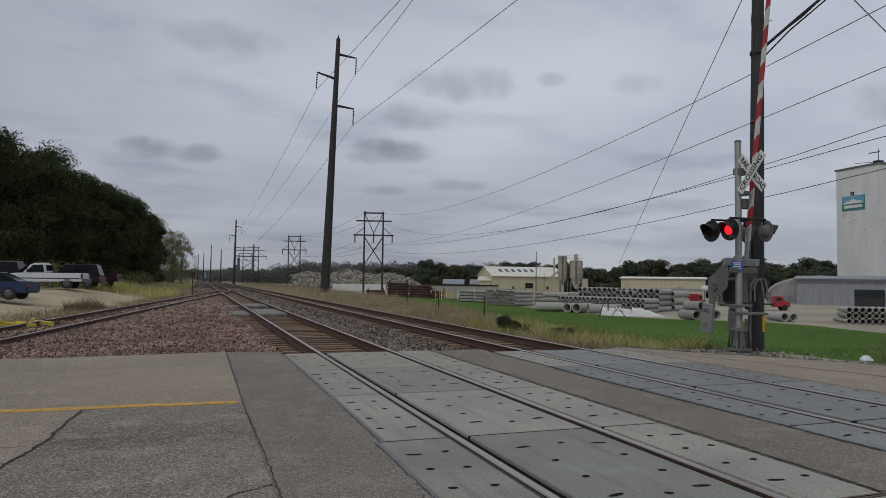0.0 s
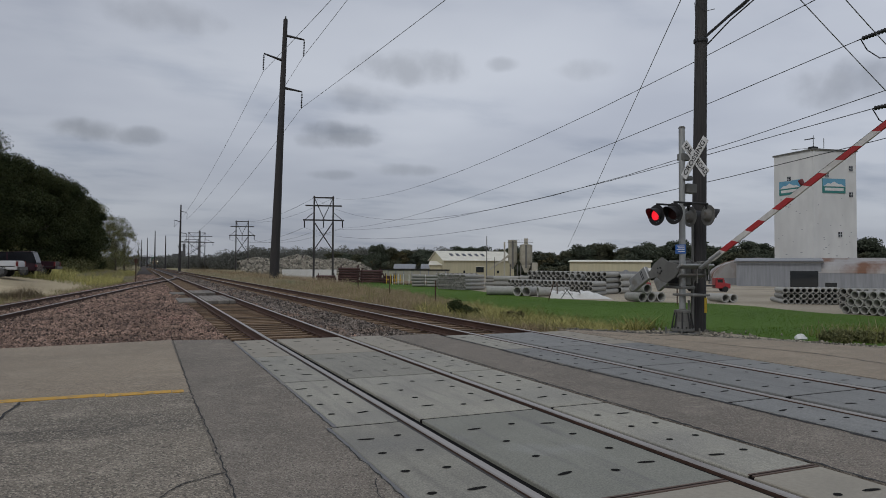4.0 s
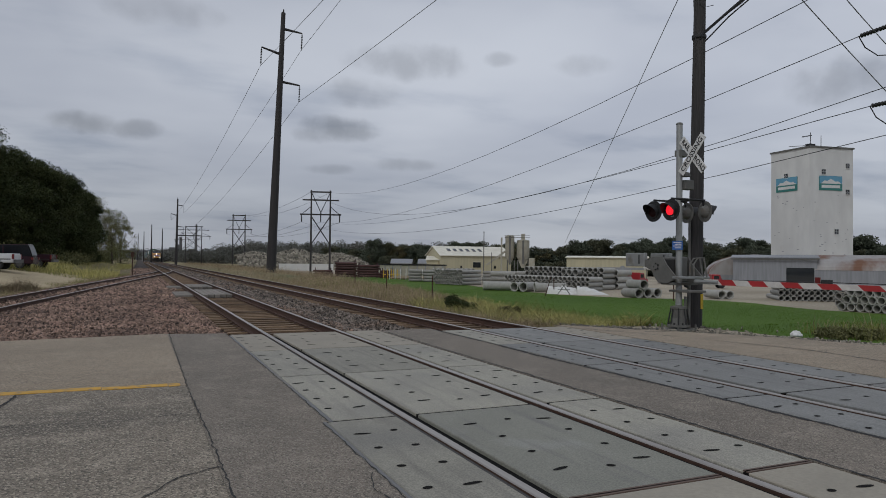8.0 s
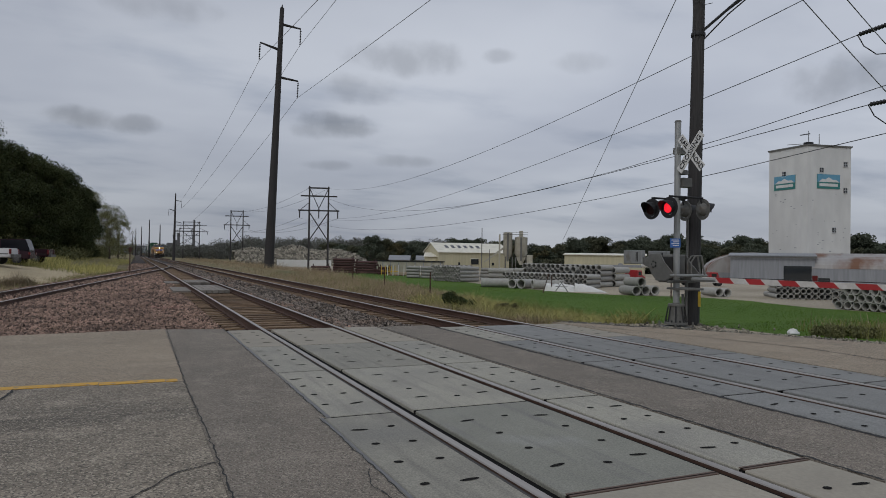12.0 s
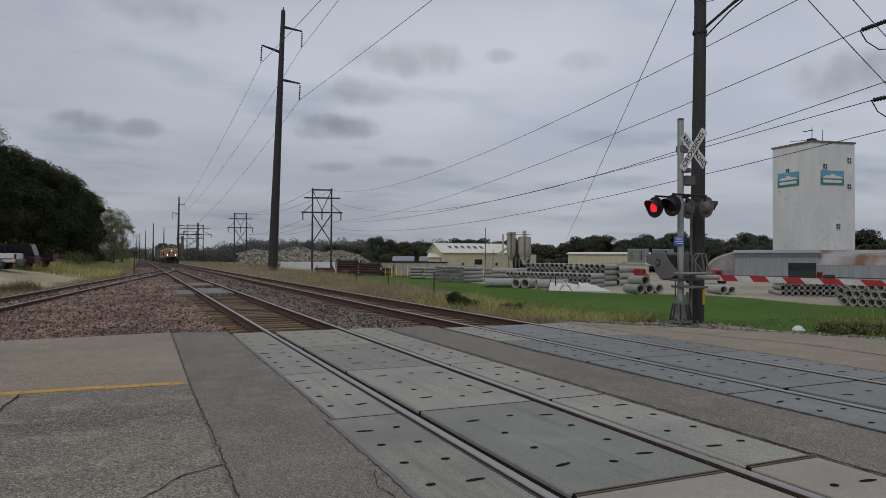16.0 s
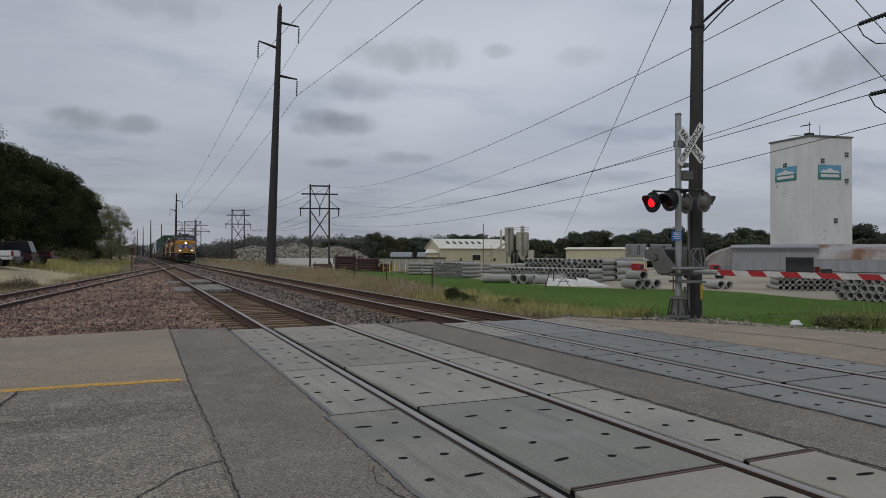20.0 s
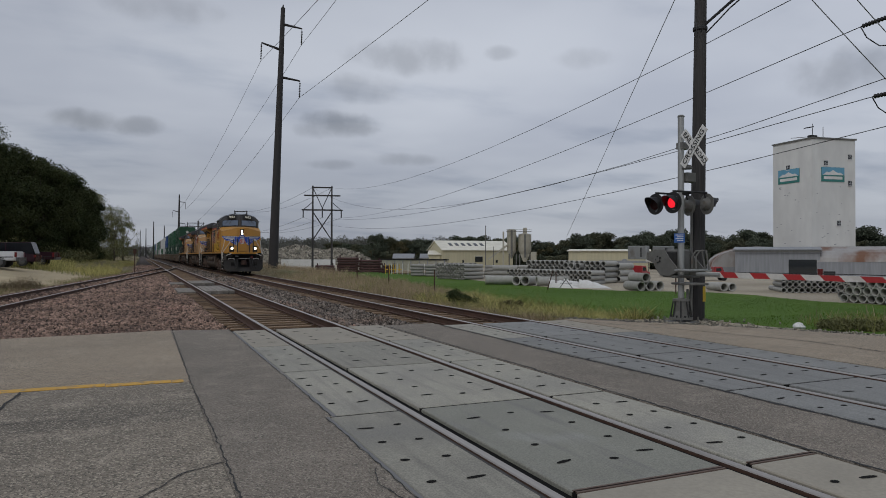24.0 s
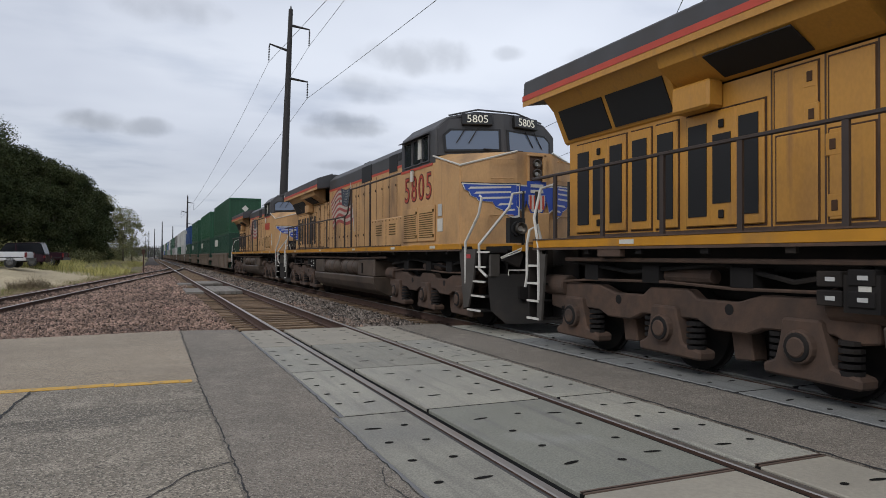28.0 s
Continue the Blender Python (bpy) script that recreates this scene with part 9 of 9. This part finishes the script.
        for k in range(4):
            st = part("step", Shape().box(min(s * 1.06, s * 1.5), max(s * 1.06, s * 1.5), 20.6, 21.0, 0.42 + 0.29 * k, 0.45 + 0.29 * k), FRAME_DARK, L)
            part("step_edge", Shape().box(s * 1.51 - 0.015, s * 1.51 + 0.015, 20.62, 21.0, 0.42 + 0.29 * k, 0.455 + 0.29 * k), HANDRAIL_WHITE, st)
        for x in (0.45, 0.75):
            part("end_stanchion", Shape().rod((s * x, 0.12, 1.66), (s * x, 0.12, 2.72), 0.03), BLACK, L)
            part("end_stanchion", Shape().rod((s * x, 20.9, 1.66), (s * x, 20.9, 2.74), 0.03), BLACK, L)
    def plough(xs, top, low):
        """A curved sheet between heights low and top, hollow in section."""
        n, vs, fs = len(xs), [], []
        for x in xs:
            k = abs(x) / 1.5
            foot = low + 0.25 * ease(1.2, 1.5, abs(x))
            for m in range(5):
                s = m / 4
                z = foot + (top - foot) * s
                vs.append((x, -0.28 + 0.30 * k ** 1.6 + 0.11 * math.sin(s * 1.9) ** 1.5, z))
        for i in range(n - 1):
            for j in range(4):
                a = i * 5 + j
                fs.append((a, a + 1, a + 6, a + 5))
        return Shape().add(vs, [f[::-1] for f in fs]).add([(x, y + 0.04, z) for x, y, z in vs], fs)

    for s in (-1, 1):
        part("snow_plough", plough([s * (0.42 + 1.06 * i / 8) for i in range(9)], 1.13, 0.20), PLOUGH, L, "grimy grey snow plough sheet", smooth=True)
        part("plough_grab", Shape().path([(s * 1.15, -0.04, 1.10), (s * 1.15, -0.04, 1.20), (s * 0.72, -0.09, 1.20), (s * 0.72, -0.09, 1.10)], 0.015), HANDRAIL_WHITE, L)
        part("tow_slot", Shape().box(s * 0.86 - 0.12, s * 0.86 + 0.12, -0.155, -0.09, 0.66, 0.90), FRAME_DARK, L)
        part("corner_plate", Shape().box(min(s * 1.28, s * 1.48), max(s * 1.28, s * 1.48), 0.06, 0.14, 1.08, 1.5), STEP_GREY, L, bevel=0.01)
        part("hose_bracket", Shape().prism([(s * 1.3, 1.38), (s * 0.95, 1.25), (s * 0.85, 1.5), (s * 1.0, 1.56)], 1, -0.10, 0.02), FRAME_DARK, L, bevel=0.01)
    part("snow_plough", plough([-0.42 + 0.84 * i / 6 for i in range(7)], 0.55, 0.20), PLOUGH, L, smooth=True)
    part("cut_lever", Shape().path([(-0.4, -0.1, 1.22), (0.1, -0.14, 1.18), (0.5, -0.1, 1.25)], 0.012), HANDRAIL_WHITE, L)
    part("number_plate", Shape().box(-0.62, -0.40, -0.012, 0.02, 1.36, 1.42), FACE_GREY, L)
    part("pilot", Shape().box(-1.30, 1.30, 0.30, 0.38, 0.45, 1.55), FRAME_DARK, L)
    part("rear_pilot", Shape().box(-1.35, 1.35, 20.9, 21.0, 0.45, 1.6), FRAME_DARK, L)
    part("anti_climber", Shape().box(-0.75, 0.75, -0.14, 0.02, 1.45, 1.58), FRAME_DARK, L, bevel=0.02)
    for y, sg in ((0.3, -1), (21.0, 1)):
        c = part("coupler", Shape().box(-0.12, 0.12, min(y - sg * 0.3, y + sg * 0.2), max(y - sg * 0.3, y + sg * 0.2), 0.74, 1.0).prism([(-0.18, y + sg * 0.12), (0.2, y + sg * 0.15), (0.22, y + sg * 0.38), (0.05, y + sg * 0.48), (-0.16, y + sg * 0.36)], 2, 0.70, 1.05), COUPLER_RUST, L, "rust-brown knuckle coupler", bevel=0.03)
        for x in (-0.5, -0.7, 0.45, 0.62, 0.8):
            h = y - 0.3 if sg < 0 else y
            part("air_hose", Shape().path([(x, h + sg * 0.05, 1.2), (x, h + sg * 0.25, 1.05), (x + 0.03, h + sg * 0.33, 0.75), (x + 0.08, h + sg * 0.32, 0.42)], 0.025, 6), BLACK, L)
    # black box painted as the shaded opening behind the coupler
    part("draft_box", Shape().box(-0.40, 0.40, 0.2, 0.3, 0.52, 1.15), VENT_BLACK, L, bevel=0.03)
    part("marker_disc", Shape().rod((0.62, -0.01, 1.32), (0.62, -0.03, 1.32), 0.1, 0.1, 12), TAIL_RED, L)
    return L, sets


PITCH = 22.35
locos = []
for k, (num, paint, label, lit) in enumerate((
        ("7892", UP_YELLOW, "yellow and grey diesel locomotive with lit headlights, number 7892", True),
        ("5805", FADED_YELLOW, "faded yellow diesel locomotive, second in the train, number 5805", False),
        ("", FADED_YELLOW, "faded yellow diesel locomotive, third in the train", False))):
    locos.append(locomotive(num, paint, label, lit, k == 0))


# ---- double-stack cars ----


def container(length, material, label, logo=None):
    c = thing("container", label, "shipping container", "containers on the train")
    w, h = 1.28, 2.9
    part("body", Shape().box(-w + 0.03, w - 0.03, 0.06, length - 0.06, 0.08, h - 0.05), material, c)
    ribs = Shape()
    n = int(length / 0.28)
    for i in range(n):
        y = 0.25 + i * 0.28
        for s in (-1, 1):
            ribs.box(min(s * (w - 0.03), s * w), max(s * (w - 0.03), s * w), y, y + 0.14, 0.16, h - 0.14)
    for i in range(8):
        ribs.box(-w + 0.2 + i * 0.3, -w + 0.34 + i * 0.3, 0.03, 0.06, 0.16, h - 0.14)
    tagged(part("side_ribs", ribs, material, c), kind="stuff")
    fr = Shape()
    for s in (-1, 1):
        for y in (0.0, length - 0.12):
            fr.box(min(s * w, s * (w - 0.12)) - 0.004, max(s * w, s * (w - 0.12)) + 0.004, y, y + 0.12, 0, h)
        for z in (0, h - 0.12):
            fr.box(min(s * w, s * (w - 0.08)) - 0.003, max(s * w, s * (w - 0.08)) + 0.003, 0.12, length - 0.12, z, z + 0.12)
    for z in (0, h - 0.12):
        fr.box(-w + 0.12, w - 0.12, -0.002, 0.1, z, z + 0.12)
    part("corner_frame", fr, material, c)
    if logo:
        part("marking", Shape().box(-w - 0.012, -w - 0.004, length - 4.2, length - 1.2, 1.9, 2.5), logo, c, "pale marking panel")
    part("end_sign", Shape().prism([(0, 1.75), (0.28, 2.03), (0, 2.31), (-0.28, 2.03)], 1, 0.018, 0.028), BOARD_WHITE_FLAT, c)
    return c


def well_car():
    c = thing("well_car", "brown double-stack well car", "well car", "well cars")
    n = 19.2
    part("well_side", Shape().box(-1.45, -1.36, 2.6, n - 2.4, 0.42, 1.55), WELL_CAR, c)
    part("well_side", Shape().box(1.36, 1.45, 2.6, n - 2.4, 0.42, 1.55), WELL_CAR, c)
    part("top_chord", Shape().box(-1.5, -1.34, 2.2, n - 2.0, 1.55, 1.68), WELL_CAR, c)
    part("top_chord", Shape().box(1.34, 1.5, 2.2, n - 2.0, 1.55, 1.68), WELL_CAR, c)
    part("well_floor", Shape().box(-1.36, 1.36, 2.6, n - 2.4, 0.36, 0.44), WELL_CAR, c)
    for y0, y1 in ((0.0, 2.7), (n - 2.5, n)):
        part("end_platform", Shape().box(-1.4, 1.4, y0, y1, 0.95, 1.25), WELL_CAR, c)
    for i in range(12):
        for s in (-1, 1):
            part("side_post", Shape().box(min(s * 1.45, s * 1.49), max(s * 1.45, s * 1.49), 3.0 + i * 1.15, 3.1 + i * 1.15, 0.45, 1.55), WELL_CAR, c)
    for yc in (1.35, n - 1.25):
        b = part("bogie", Shape().box(-1.15, -0.95, yc - 1.1, yc + 1.1, 0.45, 0.8).box(0.95, 1.15, yc - 1.1, yc + 1.1, 0.45, 0.8).box(-1.0, 1.0, yc - 0.2, yc + 0.2, 0.5, 0.9), FRAME_BROWN, c)
        for y in (yc - 0.85, yc + 0.85):
            for s in (-1, 1):
                part("wheel", Shape().rod((s * 0.72, y, 0.48), (s * 0.84, y, 0.48), 0.48, 0.48, 16), RAIL_RUST, b)
    return c


BOX_KINDS = {
    "green": (BOX_GREEN, "bright green ribbed shipping container", None),
    "dark": (BOX_DARK, "dark green ribbed shipping container", BOARD_WHITE_FLAT),
    "blue": (BOX_BLUE, "blue ribbed shipping container", BOARD_WHITE_FLAT),
    "white": (BOX_WHITE, "white ribbed shipping container", None),
    "grey": (BOX_GREY, "dusty grey ribbed shipping container", None),
}
FIRST_CAR = 3 * PITCH + 0.2
CAR = 19.6
LOADS = [("green", "dark"), ("green", "dark"), ("green", "dark"), ("blue", "dark"), ("white", "white"), ("white", "green"), ("grey", "white"), ("green", "grey"), ("dark", "green"), ("white", "grey"),
         ("blue", "grey"), ("green", "green"), ("grey", "dark"), ("white", "blue"), ("green", "grey"), ("dark", "grey"), ("grey", "grey"), ("blue", "dark"), ("white", "grey"), ("green", "dark"), ("dark", "dark"), ("grey", "green")]
train = [(L, k * PITCH, 0.0) for k, (L, _) in enumerate(locos)]


def make_cars():
    prime = {}
    first = well_car()
    for k, (upper, lower) in enumerate(LOADS):
        y = FIRST_CAR + k * CAR
        car = first if k == 0 else copy_thing(first, pose(0, 0, 0))
        train.append((car, y, 0.0))
        for kind, z in ((lower, 0.45), (upper, 3.36)):
            if kind not in prime:
                m, lab, logo = BOX_KINDS[kind]
                prime[kind] = container(14.2, m, lab, logo)
                box = prime[kind]
            else:
                box = copy_thing(prime[kind], pose(0, 0, 0))
            train.append((box, y + 2.65, z))


make_cars()

# ---- everything that moves ----
SPEED, FRONT = 16.5, 5.5      # metres a second; place of the front deck plate at 27 s


def train_y(t, back):
    return FRONT + SPEED * (27.0 - t) + back


GATE_ROWS = [(0.0, 82.9), (0.5, 78.6), (1.0, 72.5), (1.5, 64.6), (2.0, 56.2), (2.5, 49.0), (3.0, 42.4), (3.5, 36.1), (4.5, 24.8), (5.5, 14.9), (6.0, 10.6), (6.5, 5.3), (6.8, 2.2), (7.0, 0.8), (7.4, 0.2), (8.0, 0.1), (28.0, 0.1)]
# the light passes to the other lens every 0.61 s; 1 is the lens nearer the road
FLASH = [(0.0, 1), (0.12, 0)] + [(8.5 + 0.61 * k, k % 2) for k in range(-13, 32)]


def motions():
    times = [0.0, 0.1] + [float(k) for k in range(1, 28)] + [27.9, 28.0]
    for ob, back, z in train:
        walk(ob, [(t, pose(C2, train_y(t, back), z)) for t in times])
    # wheels roll with the train: one turn every 3.36 m
    beats = [k / 30 for k in range(0, 28 * 30 + 1)]
    for _, sets in locos[:2]:
        for w in sets:
            y, z = w.matrix_basis.translation.y, w.matrix_basis.translation.z
            walk(w, [(t, pose(0, y, z, math.degrees(SPEED * t / 0.535) % 360, 0, 0)) for t in beats])
    walk(gate, [(t, pose(SX, GATE_Y, GATE_Z, -a, 0, 0)) for t, a in GATE_ROWS])
    spots = []
    for head in signal_lamps[:2]:
        spots.append(signal.matrix_basis @ head.matrix_basis @ pose(0, 0, 0.038))
    rows, last = [], None
    for t, k in FLASH:
        if last is not None:
            rows.append((t - 0.034, spots[last]))
        rows.append((t, spots[k]))
        last = k
    rows.append((28.0, spots[last]))
    walk(glow_lens, rows)


motions()
